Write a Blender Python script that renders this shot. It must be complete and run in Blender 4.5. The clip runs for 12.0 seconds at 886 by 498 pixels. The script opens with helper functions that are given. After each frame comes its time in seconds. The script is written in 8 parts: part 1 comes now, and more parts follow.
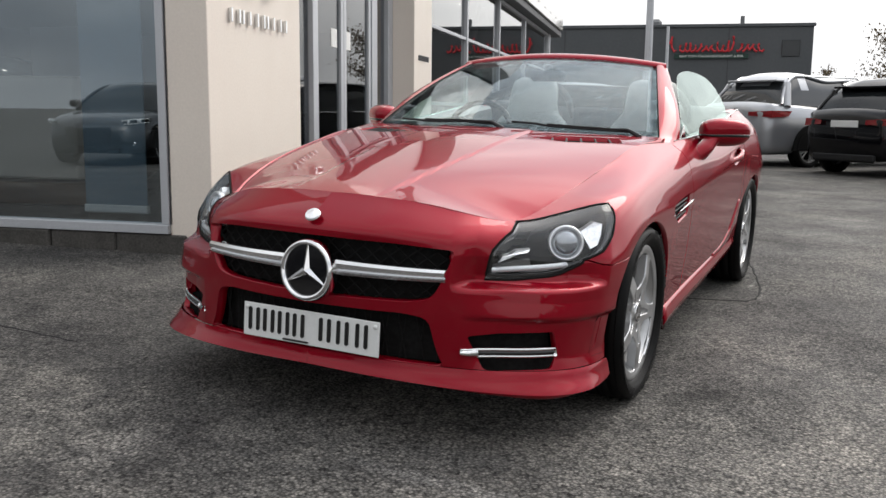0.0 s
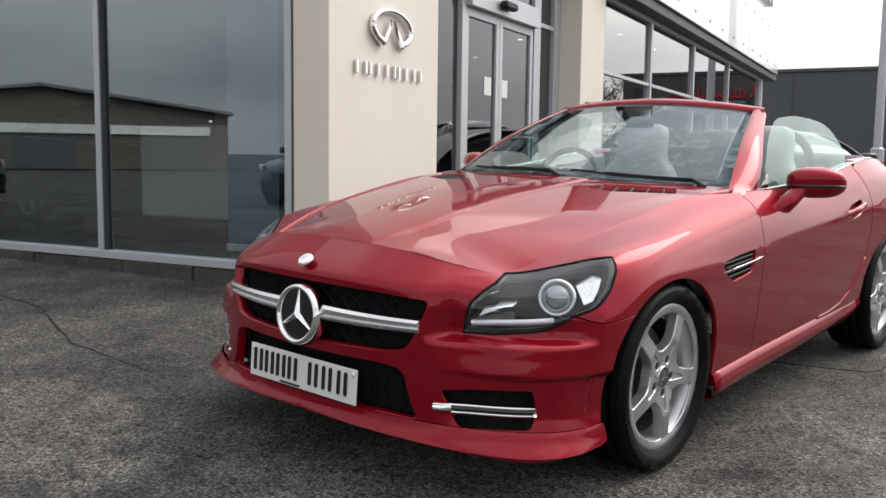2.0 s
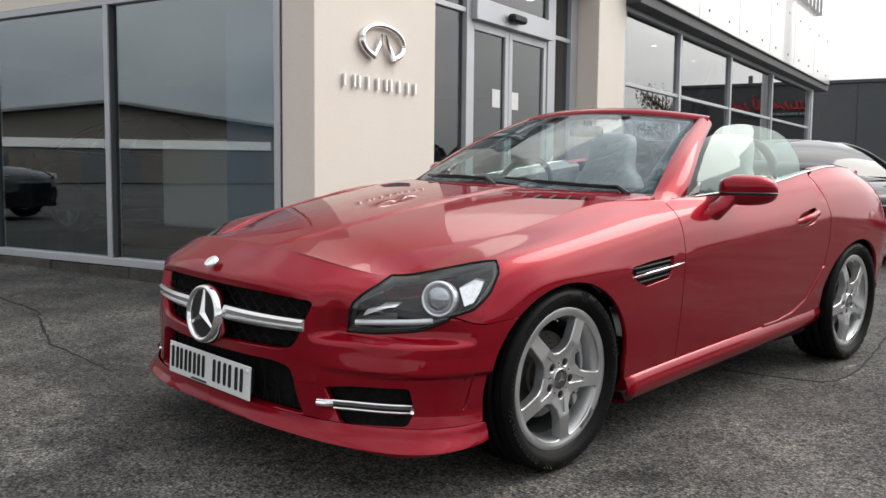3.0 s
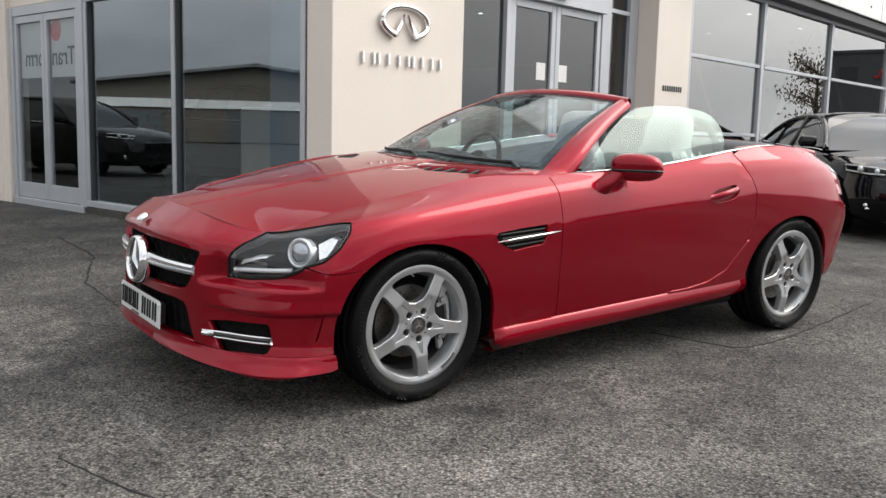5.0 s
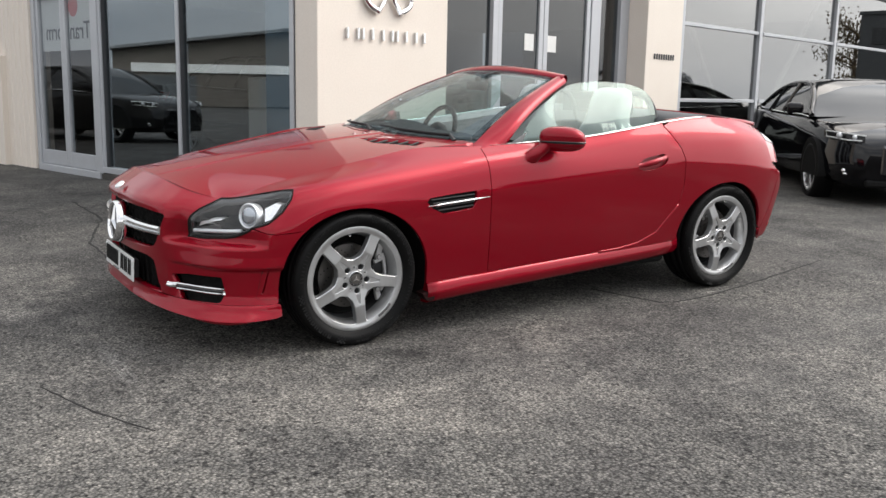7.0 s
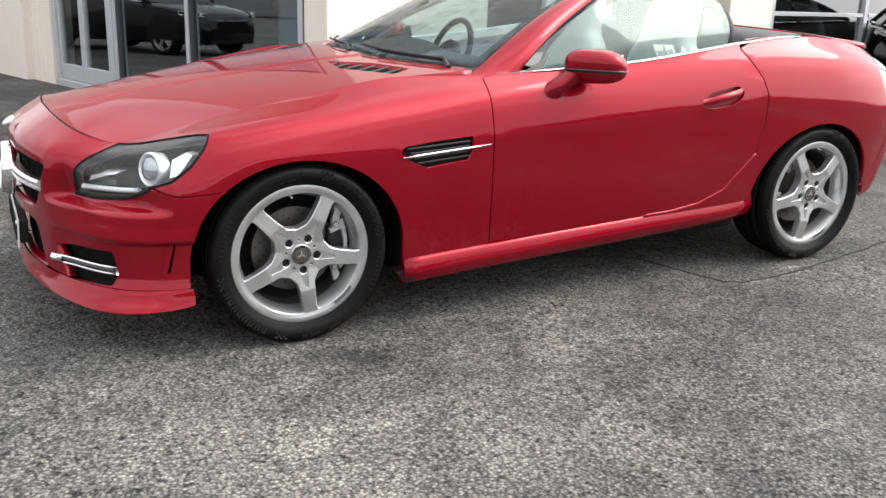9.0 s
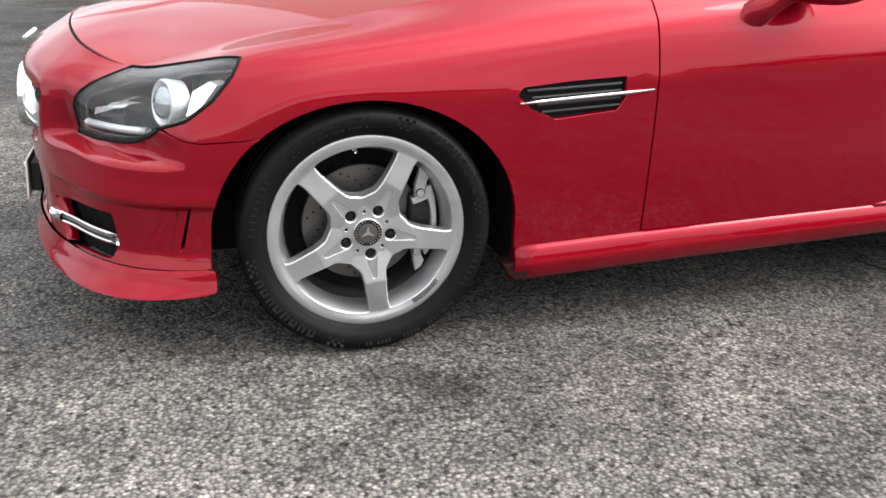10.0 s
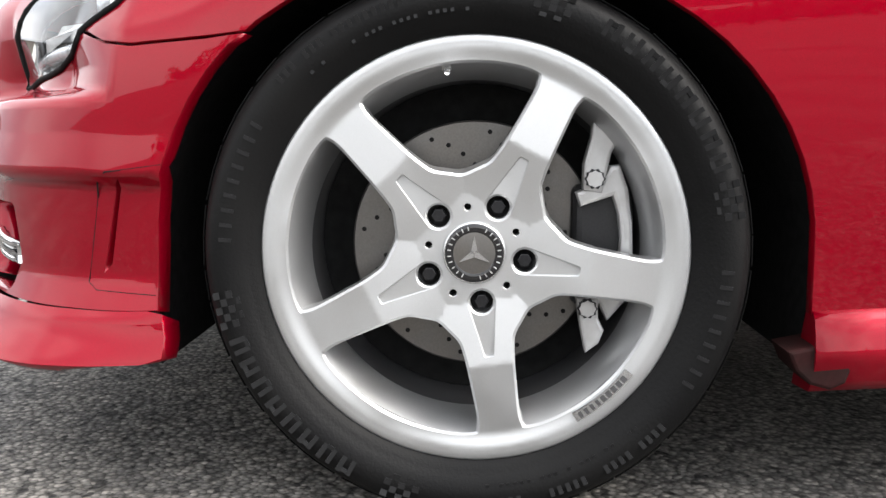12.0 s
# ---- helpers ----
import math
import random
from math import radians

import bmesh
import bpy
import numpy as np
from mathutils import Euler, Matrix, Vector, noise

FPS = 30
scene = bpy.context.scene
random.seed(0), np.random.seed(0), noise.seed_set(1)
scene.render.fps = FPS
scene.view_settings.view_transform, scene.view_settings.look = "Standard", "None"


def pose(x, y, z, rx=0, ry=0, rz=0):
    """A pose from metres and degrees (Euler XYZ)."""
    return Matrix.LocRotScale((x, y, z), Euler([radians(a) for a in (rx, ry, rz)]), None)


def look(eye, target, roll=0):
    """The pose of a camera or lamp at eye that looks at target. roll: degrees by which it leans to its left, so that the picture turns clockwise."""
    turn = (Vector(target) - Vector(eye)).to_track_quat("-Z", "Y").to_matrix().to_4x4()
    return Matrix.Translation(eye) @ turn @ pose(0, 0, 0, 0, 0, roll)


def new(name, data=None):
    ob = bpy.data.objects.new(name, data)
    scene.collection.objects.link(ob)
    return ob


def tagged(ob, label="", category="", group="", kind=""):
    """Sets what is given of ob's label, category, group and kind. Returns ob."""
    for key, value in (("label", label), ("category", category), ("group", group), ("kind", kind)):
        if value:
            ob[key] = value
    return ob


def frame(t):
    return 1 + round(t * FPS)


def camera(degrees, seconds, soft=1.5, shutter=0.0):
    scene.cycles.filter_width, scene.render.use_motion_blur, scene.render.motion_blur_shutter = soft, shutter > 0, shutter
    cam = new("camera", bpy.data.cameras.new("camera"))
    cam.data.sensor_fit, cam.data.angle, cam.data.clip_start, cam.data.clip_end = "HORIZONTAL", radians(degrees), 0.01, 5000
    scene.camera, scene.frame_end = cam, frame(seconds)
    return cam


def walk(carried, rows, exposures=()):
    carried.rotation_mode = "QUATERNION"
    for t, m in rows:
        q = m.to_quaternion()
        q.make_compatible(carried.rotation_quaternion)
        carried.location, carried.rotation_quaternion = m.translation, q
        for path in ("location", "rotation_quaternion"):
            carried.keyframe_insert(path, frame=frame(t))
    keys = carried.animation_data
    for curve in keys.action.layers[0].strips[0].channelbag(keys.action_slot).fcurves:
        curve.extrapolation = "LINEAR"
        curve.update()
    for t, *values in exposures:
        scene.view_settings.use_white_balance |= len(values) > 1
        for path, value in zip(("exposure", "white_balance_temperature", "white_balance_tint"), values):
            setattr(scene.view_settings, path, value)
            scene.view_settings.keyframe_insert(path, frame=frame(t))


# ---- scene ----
cam = camera(52.5, 12.0)
PATH = [
    (0, (1.692, -3.154, 1.027), (0.779, -1.400, 0.725), 0.61),
    (0.5, (1.749, -3.061, 1.023), (0.756, -1.349, 0.731), 1.23),
    (1, (1.887, -2.945, 1.025), (0.764, -1.312, 0.754), 1.08),
    (1.5, (2.073, -2.860, 1.020), (0.802, -1.333, 0.793), 0.52),
    (2, (2.259, -2.681, 1.038), (0.931, -1.201, 0.832), 0.74),
    (2.5, (2.489, -2.502, 1.043), (1.124, -1.052, 0.860), 1.35),
    (3, (2.734, -2.373, 1.021), (1.298, -0.993, 0.844), 0.58),
    (3.2, (2.822, -2.326, 1.037), (1.359, -0.979, 0.827), 0.19),
    (4.8, (3.697, -1.966, 1.070), (2.077, -0.821, 0.820), 0.94),
    (5, (3.816, -1.931, 1.094), (2.183, -0.808, 0.832), 1.45),
    (5.5, (4.115, -1.846, 1.125), (2.455, -0.766, 0.848), 2.26),
    (6, (4.332, -1.850, 1.136), (2.658, -0.795, 0.846), 2.16),
    (6.5, (4.473, -1.829, 1.160), (2.798, -0.785, 0.838), 2.17),
    (7, (4.488, -1.824, 1.171), (2.821, -0.774, 0.827), 1.17),
    (7.2, (4.478, -1.809, 1.186), (2.815, -0.757, 0.832), 0.67),
    (8.8, (3.840, -1.033, 1.172), (2.124, -0.133, 0.678), 1.30),
    (9, (3.717, -0.919, 1.167), (1.999, -0.043, 0.636), 1.51),
    (9.5, (3.302, -0.702, 1.141), (1.561, 0.055, 0.511), 2.34),
    (10, (2.928, -0.386, 1.001), (1.104, 0.120, 0.353), 2.17),
    (10.5, (2.489, -0.159, 0.917), (0.590, 0.056, 0.328), 2.79),
    (11, (2.096, -0.117, 0.700), (0.157, -0.113, 0.212), 0.88),
    (11.5, (1.912, -0.004, 0.507), (-0.054, -0.058, 0.143), 0.37),
    (12, (1.879, 0.021, 0.435), (-0.105, -0.096, 0.214), 0.56),
]
walk(cam, [(t, look(eye, target, roll)) for t, eye, target, roll in PATH],
     [(0.0, 0.26), (3.0, 0.28), (5.0, 0.42), (7.2, 0.59), (9.0, 1.03), (10.5, 1.38), (12.0, 1.61)])

# ---- sky and sun: bright overcast ----
world = bpy.data.worlds.new("sky")
scene.world = world
world.use_nodes = True
wn = world.node_tree.nodes
sky = wn.new("ShaderNodeTexSky")
sky.sky_type = "NISHITA"
sky.sun_disc = False
SUN_ELEV, SUN_AZ = 44.0, 22.0
sky.sun_elevation, sky.sun_rotation = radians(SUN_ELEV), radians(SUN_AZ)
sky.air_density, sky.dust_density, sky.ozone_density = 1.0, 6.0, 1.0
# a cover of cloud: soft grey-white drifts over the sky texture
wtc = wn.new("ShaderNodeTexCoord")
wmap = wn.new("ShaderNodeMapping")
wmap.inputs["Scale"].default_value = (1.0, 1.0, 2.6)
wns = wn.new("ShaderNodeTexNoise")
wns.inputs["Scale"].default_value = 1.7
wns.inputs["Detail"].default_value = 6
wramp = wn.new("ShaderNodeValToRGB")
wramp.color_ramp.elements[0].position, wramp.color_ramp.elements[1].position = 0.36, 0.66
wramp.color_ramp.elements[0].color = (5.4, 5.7, 6.2, 1)
wramp.color_ramp.elements[1].color = (11.8, 11.7, 11.6, 1)
wmix = wn.new("ShaderNodeMix")
wmix.data_type = "RGBA"
wmix.inputs[0].default_value = 0.88
wl = world.node_tree.links
wl.new(wtc.outputs["Generated"], wmap.inputs[0])
wl.new(wmap.outputs[0], wns.inputs["Vector"])
wl.new(wns.outputs["Fac"], wramp.inputs[0])
wl.new(sky.outputs[0], wmix.inputs[6])
wl.new(wramp.outputs[0], wmix.inputs[7])
# cloud is brightest overhead
wsep = wn.new("ShaderNodeSeparateXYZ")
wgrad = wn.new("ShaderNodeMapRange")
wgrad.inputs[1].default_value, wgrad.inputs[2].default_value = 0.0, 0.9
wgrad.inputs[3].default_value, wgrad.inputs[4].default_value = 0.88, 1.25
wmul = wn.new("ShaderNodeMix")
wmul.data_type, wmul.blend_type = "RGBA", "MULTIPLY"
wmul.inputs[0].default_value = 1.0
wl.new(wtc.outputs["Generated"], wsep.inputs[0])
wl.new(wsep.outputs[2], wgrad.inputs[0])
wl.new(wmix.outputs[2], wmul.inputs[6])
wl.new(wgrad.outputs[0], wmul.inputs[7])
# the veiled sun brightens the cloud around it
wdot = wn.new("ShaderNodeVectorMath")
wdot.operation = "DOT_PRODUCT"
wdot.inputs[1].default_value = (math.sin(radians(SUN_AZ)) * math.cos(radians(SUN_ELEV)), math.cos(radians(SUN_AZ)) * math.cos(radians(SUN_ELEV)), math.sin(radians(SUN_ELEV)))
wclip = wn.new("ShaderNodeMath")
wclip.operation, wclip.inputs[1].default_value = "MAXIMUM", 0.0
wpow = wn.new("ShaderNodeMath")
wpow.operation, wpow.inputs[1].default_value = "POWER", 3.5
wglow = wn.new("ShaderNodeMath")
wglow.operation, wglow.inputs[1].default_value, wglow.inputs[2].default_value = "MULTIPLY_ADD", 1.35, 0.75
wveil = wn.new("ShaderNodeMix")
wveil.data_type, wveil.blend_type = "RGBA", "MULTIPLY"
wveil.inputs[0].default_value = 1.0
wl.new(wtc.outputs["Generated"], wdot.inputs[0])
wl.new(wdot.outputs["Value"], wclip.inputs[0])
wl.new(wclip.outputs[0], wpow.inputs[0])
wl.new(wpow.outputs[0], wglow.inputs[0])
wl.new(wmul.outputs[2], wveil.inputs[6])
wl.new(wglow.outputs[0], wveil.inputs[7])
wl.new(wveil.outputs[2], wn["Background"].inputs[0])
wn["Background"].inputs[1].default_value = 0.12

sun = new("sun", bpy.data.lights.new("sun", "SUN"))
sun.data.energy, sun.data.angle, sun.data.color = 0.85, radians(30), (1.0, 0.96, 0.9)
sun.matrix_world = look((math.sin(radians(SUN_AZ)) * 20, math.cos(radians(SUN_AZ)) * 20, math.tan(radians(SUN_ELEV)) * 20), (0, 0, 0))


# ---- materials ----
def material(name, color=(0.5, 0.5, 0.5), rough=0.5, metal=0.0, coat=0.0, coat_rough=0.03, spec=0.5, trans=0.0, ior=1.45, alpha=1.0,
             vary=None, bump=None, fine=None, rvary=None, pos=False):
    """vary: (scale, amount, other colour); fine: (scale, amount) grain in the colour; bump: (scale, strength, distance); rvary: (scale, low, high)."""
    m = bpy.data.materials.new(name)
    m.use_nodes = True
    nt = m.node_tree
    b = nt.nodes["Principled BSDF"]
    i = b.inputs
    i["Base Color"].default_value = (*color, 1)
    i["Roughness"].default_value = rough
    i["Metallic"].default_value = metal
    i["Coat Weight"].default_value = coat
    i["Coat Roughness"].default_value = coat_rough
    i["Specular IOR Level"].default_value = spec
    i["Coat IOR"].default_value = 1.42 if spec == 0 else 1.5
    i["Transmission Weight"].default_value = trans
    i["IOR"].default_value = ior
    i["Alpha"].default_value = alpha
    tc = nt.nodes.new("ShaderNodeTexCoord")
    geo = nt.nodes.new("ShaderNodeNewGeometry")
    where = geo.outputs["Position"] if pos else tc.outputs["Object"]

    def noise_of(scale, detail=4, kind="ShaderNodeTexNoise"):
        n = nt.nodes.new(kind)
        n.inputs["Scale"].default_value = scale
        if "Detail" in n.inputs:
            n.inputs["Detail"].default_value = detail
        nt.links.new(where, n.inputs["Vector"])
        return n

    socket = None
    if vary:
        scale, amount, other = vary
        n = noise_of(scale, 5)
        ramp = nt.nodes.new("ShaderNodeMapRange")
        ramp.inputs[1].default_value, ramp.inputs[2].default_value, ramp.inputs[4].default_value = 0.35, 0.7, amount
        mix = nt.nodes.new("ShaderNodeMix")
        mix.data_type = "RGBA"
        mix.inputs[6].default_value, mix.inputs[7].default_value = (*color, 1), (*other, 1)
        nt.links.new(n.outputs["Fac"], ramp.inputs[0])
        nt.links.new(ramp.outputs[0], mix.inputs[0])
        socket = mix.outputs[2]
    if fine:
        scale, amount = fine
        n = noise_of(scale, 3)
        ramp = nt.nodes.new("ShaderNodeMapRange")
        ramp.inputs[1].default_value, ramp.inputs[2].default_value = 0.3, 0.7
        ramp.inputs[3].default_value, ramp.inputs[4].default_value = 1 - amount, 1 + amount
        mul = nt.nodes.new("ShaderNodeMix")
        mul.data_type, mul.blend_type = "RGBA", "MULTIPLY"
        mul.inputs[0].default_value = 1
        if socket:
            nt.links.new(socket, mul.inputs[6])
        else:
            mul.inputs[6].default_value = (*color, 1)
        nt.links.new(n.outputs["Fac"], ramp.inputs[0])
        nt.links.new(ramp.outputs[0], mul.inputs[7])
        socket = mul.outputs[2]
    if socket:
        nt.links.new(socket, i["Base Color"])
    if rvary:
        scale, low, high = rvary
        n = noise_of(scale, 4)
        ramp = nt.nodes.new("ShaderNodeMapRange")
        ramp.inputs[1].default_value, ramp.inputs[2].default_value = 0.35, 0.65
        ramp.inputs[3].default_value, ramp.inputs[4].default_value = low, high
        nt.links.new(n.outputs["Fac"], ramp.inputs[0])
        nt.links.new(ramp.outputs[0], i["Roughness"])
    if bump:
        scale, strength, dist = bump
        n = noise_of(scale, 5)
        bn = nt.nodes.new("ShaderNodeBump")
        bn.inputs["Strength"].default_value, bn.inputs["Distance"].default_value = strength, dist
        nt.links.new(n.outputs["Fac"], bn.inputs["Height"])
        nt.links.new(bn.outputs[0], i["Normal"])
    return m


def glass(name, tint, ior, gloss=(1, 1, 1), rough=0.0):
    """Thin glass: a tinted see-through sheet whose gloss grows with the angle."""
    m = bpy.data.materials.new(name)
    m.use_nodes = True
    nt = m.node_tree
    nt.nodes.remove(nt.nodes["Principled BSDF"])
    out = nt.nodes["Material Output"]
    tr, gl = nt.nodes.new("ShaderNodeBsdfTransparent"), nt.nodes.new("ShaderNodeBsdfGlossy")
    lw, mx = nt.nodes.new("ShaderNodeLayerWeight"), nt.nodes.new("ShaderNodeMixShader")
    pw, sc = nt.nodes.new("ShaderNodeMath"), nt.nodes.new("ShaderNodeMapRange")
    r0 = ((ior - 1) / (ior + 1)) ** 2
    tr.inputs[0].default_value, gl.inputs[0].default_value = (*tint, 1), (*gloss, 1)
    gl.inputs["Roughness"].default_value = rough
    lw.inputs[0].default_value = 0.5
    pw.operation, pw.inputs[1].default_value = "POWER", 5.0
    sc.inputs[3].default_value, sc.inputs[4].default_value = r0, 1.0
    nt.links.new(lw.outputs["Facing"], pw.inputs[0])
    nt.links.new(pw.outputs[0], sc.inputs[0])
    nt.links.new(sc.outputs[0], mx.inputs[0])
    nt.links.new(tr.outputs[0], mx.inputs[1])
    nt.links.new(gl.outputs[0], mx.inputs[2])
    nt.links.new(mx.outputs[0], out.inputs[0])
    return m


M_RED = material("red_paint", (0.255, 0.0007, 0.0105), 0.38, 0.50, coat=0.9, coat_rough=0.008, spec=0.0, fine=(900, 0.10))
M_RED_BARE = material("red_inner_paint", (0.22, 0.003, 0.010), 0.4, fine=(300, 0.1))
M_DARK_RED = material("dark_red_paint", (0.020, 0.006, 0.006), 0.7, spec=0.1, vary=(30, 0.5, (0.012, 0.009, 0.008)), fine=(200, 0.2))
M_RUBBER = material("tyre_rubber", (0.0042, 0.0042, 0.0044), 0.50, spec=0.13, vary=(9, 0.6, (0.008, 0.0078, 0.0076)), bump=(260, 0.25, 0.002))
M_ALLOY = material("silver_alloy", (0.50, 0.505, 0.51), 0.31, 0.88, coat=0.3, coat_rough=0.15, fine=(1400, 0.06), rvary=(14, 0.34, 0.46))
M_ALLOY_DARK = material("dark_alloy", (0.10, 0.10, 0.105), 0.5, 0.6, vary=(12, 0.5, (0.06, 0.058, 0.055)))
M_STEEL = material("brake_steel", (0.15, 0.145, 0.14), 0.38, 0.85, vary=(22, 0.5, (0.15, 0.135, 0.12)), fine=(500, 0.08))
M_CALIPER = material("caliper_silver", (0.50, 0.50, 0.50), 0.42, 0.5, vary=(40, 0.5, (0.30, 0.29, 0.28)))
M_CHROME = material("chrome", (0.86, 0.86, 0.87), 0.07, 1.0, rvary=(30, 0.05, 0.11))
M_SATIN = material("satin_chrome", (0.74, 0.75, 0.76), 0.24, 1.0, fine=(200, 0.03))
M_BLACK = material("black_plastic", (0.014, 0.014, 0.015), 0.5, spec=0.4, fine=(400, 0.2), bump=(500, 0.15, 0.001))
M_GLOSS_BLACK = material("gloss_black", (0.008, 0.008, 0.009), 0.08, coat=0.6)
M_VOID = material("dark_cavity", (0.012, 0.012, 0.012), 0.9, spec=0.1, fine=(60, 0.3))
M_BOLT = material("dark_bolt", (0.03, 0.03, 0.032), 0.38, 0.8, fine=(300, 0.2))
M_LEATHER = material("pale_grey_leather", (0.37, 0.38, 0.37), 0.5, spec=0.4, vary=(6, 0.5, (0.31, 0.32, 0.31)), bump=(160, 0.2, 0.002))
M_TRIM = material("dark_grey_trim", (0.035, 0.036, 0.038), 0.6, fine=(200, 0.15), bump=(350, 0.25, 0.001))
M_LENS = glass("headlamp_lens", (0.97, 0.98, 0.99), 1.57)
M_PROJECTOR = material("projector_glass", (0.36, 0.38, 0.41), 0.08, 0.75, coat=1.0, fine=(30, 0.05))
M_REFLECTOR = material("lamp_reflector", (0.88, 0.89, 0.90), 0.30, 0.75, fine=(90, 0.10))
M_GLASS = glass("tinted_car_glass", (0.60, 0.75, 0.71), 1.62, gloss=(0.84, 0.96, 0.93))
M_SCREEN = glass("windscreen_glass", (0.54, 0.62, 0.64), 1.75, gloss=(0.90, 0.96, 1.0))
M_PANE = glass("showroom_glass", (0.78, 0.82, 0.84), 2.45, gloss=(0.90, 0.97, 1.0))
M_PANE_BRIGHT = glass("coated_showroom_glass", (0.45, 0.47, 0.46), 2.7)
M_PANE_DOOR = glass("clear_door_glass", (0.80, 0.82, 0.83), 1.52)
M_PANE_DARK = glass("tinted_showroom_glass", (0.45, 0.48, 0.50), 1.7)
M_PLATE = material("white_plate", (0.72, 0.73, 0.72), 0.25, coat=0.3, fine=(80, 0.03))
M_INK = material("black_ink", (0.012, 0.012, 0.012), 0.35, fine=(80, 0.1))
M_CLADDING = material("cream_cladding", (0.77, 0.70, 0.62), 0.55, vary=(1.4, 0.4, (0.71, 0.63, 0.555)), fine=(60, 0.03), bump=(40, 0.05, 0.004), rvary=(5, 0.45, 0.65))
M_FRAME = material("grey_window_frame", (0.50, 0.515, 0.54), 0.42, 0.3, vary=(3, 0.4, (0.42, 0.43, 0.45)), fine=(90, 0.05))
M_FRAME_DARK = material("dark_frame_gasket", (0.05, 0.052, 0.056), 0.5, fine=(90, 0.1))
M_FASCIA = material("pale_fascia_panel", (0.58, 0.56, 0.53), 0.18, 0.15, coat=0.6, vary=(1.2, 0.4, (0.55, 0.52, 0.49)), fine=(40, 0.03))
M_RENDERED = material("charcoal_cladding", (0.075, 0.082, 0.088), 0.6, vary=(0.4, 0.5, (0.095, 0.10, 0.105)), fine=(8, 0.06))
M_SIGN_RED = material("red_sign", (0.55, 0.025, 0.035), 0.35, fine=(20, 0.06))
M_SIGN_GREEN = material("dark_green_sign", (0.012, 0.04, 0.03), 0.4, fine=(20, 0.1))
M_WHITE = material("white_paint", (0.75, 0.75, 0.73), 0.5, vary=(2, 0.3, (0.66, 0.66, 0.64)), fine=(60, 0.03))
M_BRICK = material("tan_wall", (0.125, 0.11, 0.095), 0.8, vary=(0.8, 0.5, (0.085, 0.075, 0.065)), fine=(14, 0.12))
M_ROOF = material("grey_sheet_roof", (0.17, 0.175, 0.18), 0.6, vary=(0.7, 0.5, (0.12, 0.125, 0.13)), fine=(10, 0.1))
M_CARPAINT_BLACK = material("black_car_paint", (0.004, 0.004, 0.005), 0.35, spec=0.0, coat=1.0, coat_rough=0.02, fine=(600, 0.15))
M_CARPAINT_SILVER = material("silver_car_paint", (0.36, 0.37, 0.39), 0.32, 0.55, coat=1.0, fine=(600, 0.05))
M_CARPAINT_GREY = material("dark_grey_car_paint", (0.03, 0.031, 0.034), 0.35, 0.3, coat=1.0, fine=(600, 0.1))
M_DARK_GLASS = material("dark_car_glass", (0.02, 0.023, 0.025), 0.03, spec=0.7, fine=(3, 0.1))
M_TAIL_RED = material("red_tail_lens", (0.35, 0.01, 0.015), 0.1, coat=1.0, fine=(200, 0.15))
M_LAMP_CLEAR = material("clear_lamp_plastic", (0.62, 0.64, 0.66), 0.15, 0.3, coat=1.0, fine=(120, 0.1))
# the showroom's weak light is put into these dark floor and wall tones
M_FLOOR_TILE = material("dimmed_showroom_floor_tile", (0.09, 0.088, 0.085), 0.25, vary=(0.8, 0.4, (0.07, 0.07, 0.068)), fine=(30, 0.06))
M_INNER = material("dimmed_showroom_wall", (0.22, 0.21, 0.195), 0.7, vary=(0.7, 0.4, (0.17, 0.16, 0.15)), fine=(30, 0.05))
M_BANNER = material("blue_grey_banner", (0.14, 0.20, 0.245), 0.6, vary=(1.5, 0.4, (0.11, 0.165, 0.21)), fine=(100, 0.05))
M_WOOD = material("brown_bench_wood", (0.16, 0.085, 0.045), 0.5, vary=(5, 0.5, (0.11, 0.06, 0.032)), fine=(60, 0.1))
M_BARK = material("tree_bark", (0.085, 0.065, 0.05), 0.9, fine=(40, 0.3), bump=(30, 0.5, 0.01))
M_LEAF = material("tree_leaf", (0.05, 0.07, 0.025), 0.6, fine=(3, 0.35))
M_LEAF_DRY = material("autumn_leaf", (0.11, 0.075, 0.03), 0.6, fine=(3, 0.35))
M_PAPER = material("white_paper", (0.72, 0.72, 0.70), 0.6, fine=(30, 0.04))


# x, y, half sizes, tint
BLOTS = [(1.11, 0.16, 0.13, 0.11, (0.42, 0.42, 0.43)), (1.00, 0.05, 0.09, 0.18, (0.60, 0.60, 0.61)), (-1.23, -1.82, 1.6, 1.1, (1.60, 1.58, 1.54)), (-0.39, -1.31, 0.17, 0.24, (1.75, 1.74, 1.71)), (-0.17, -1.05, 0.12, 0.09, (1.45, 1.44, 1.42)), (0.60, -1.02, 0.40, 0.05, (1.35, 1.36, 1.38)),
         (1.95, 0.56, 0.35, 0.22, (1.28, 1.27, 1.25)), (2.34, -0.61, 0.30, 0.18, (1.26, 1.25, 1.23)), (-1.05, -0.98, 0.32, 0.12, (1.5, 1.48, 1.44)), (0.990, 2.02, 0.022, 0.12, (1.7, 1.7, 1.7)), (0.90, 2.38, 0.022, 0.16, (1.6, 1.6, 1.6))]


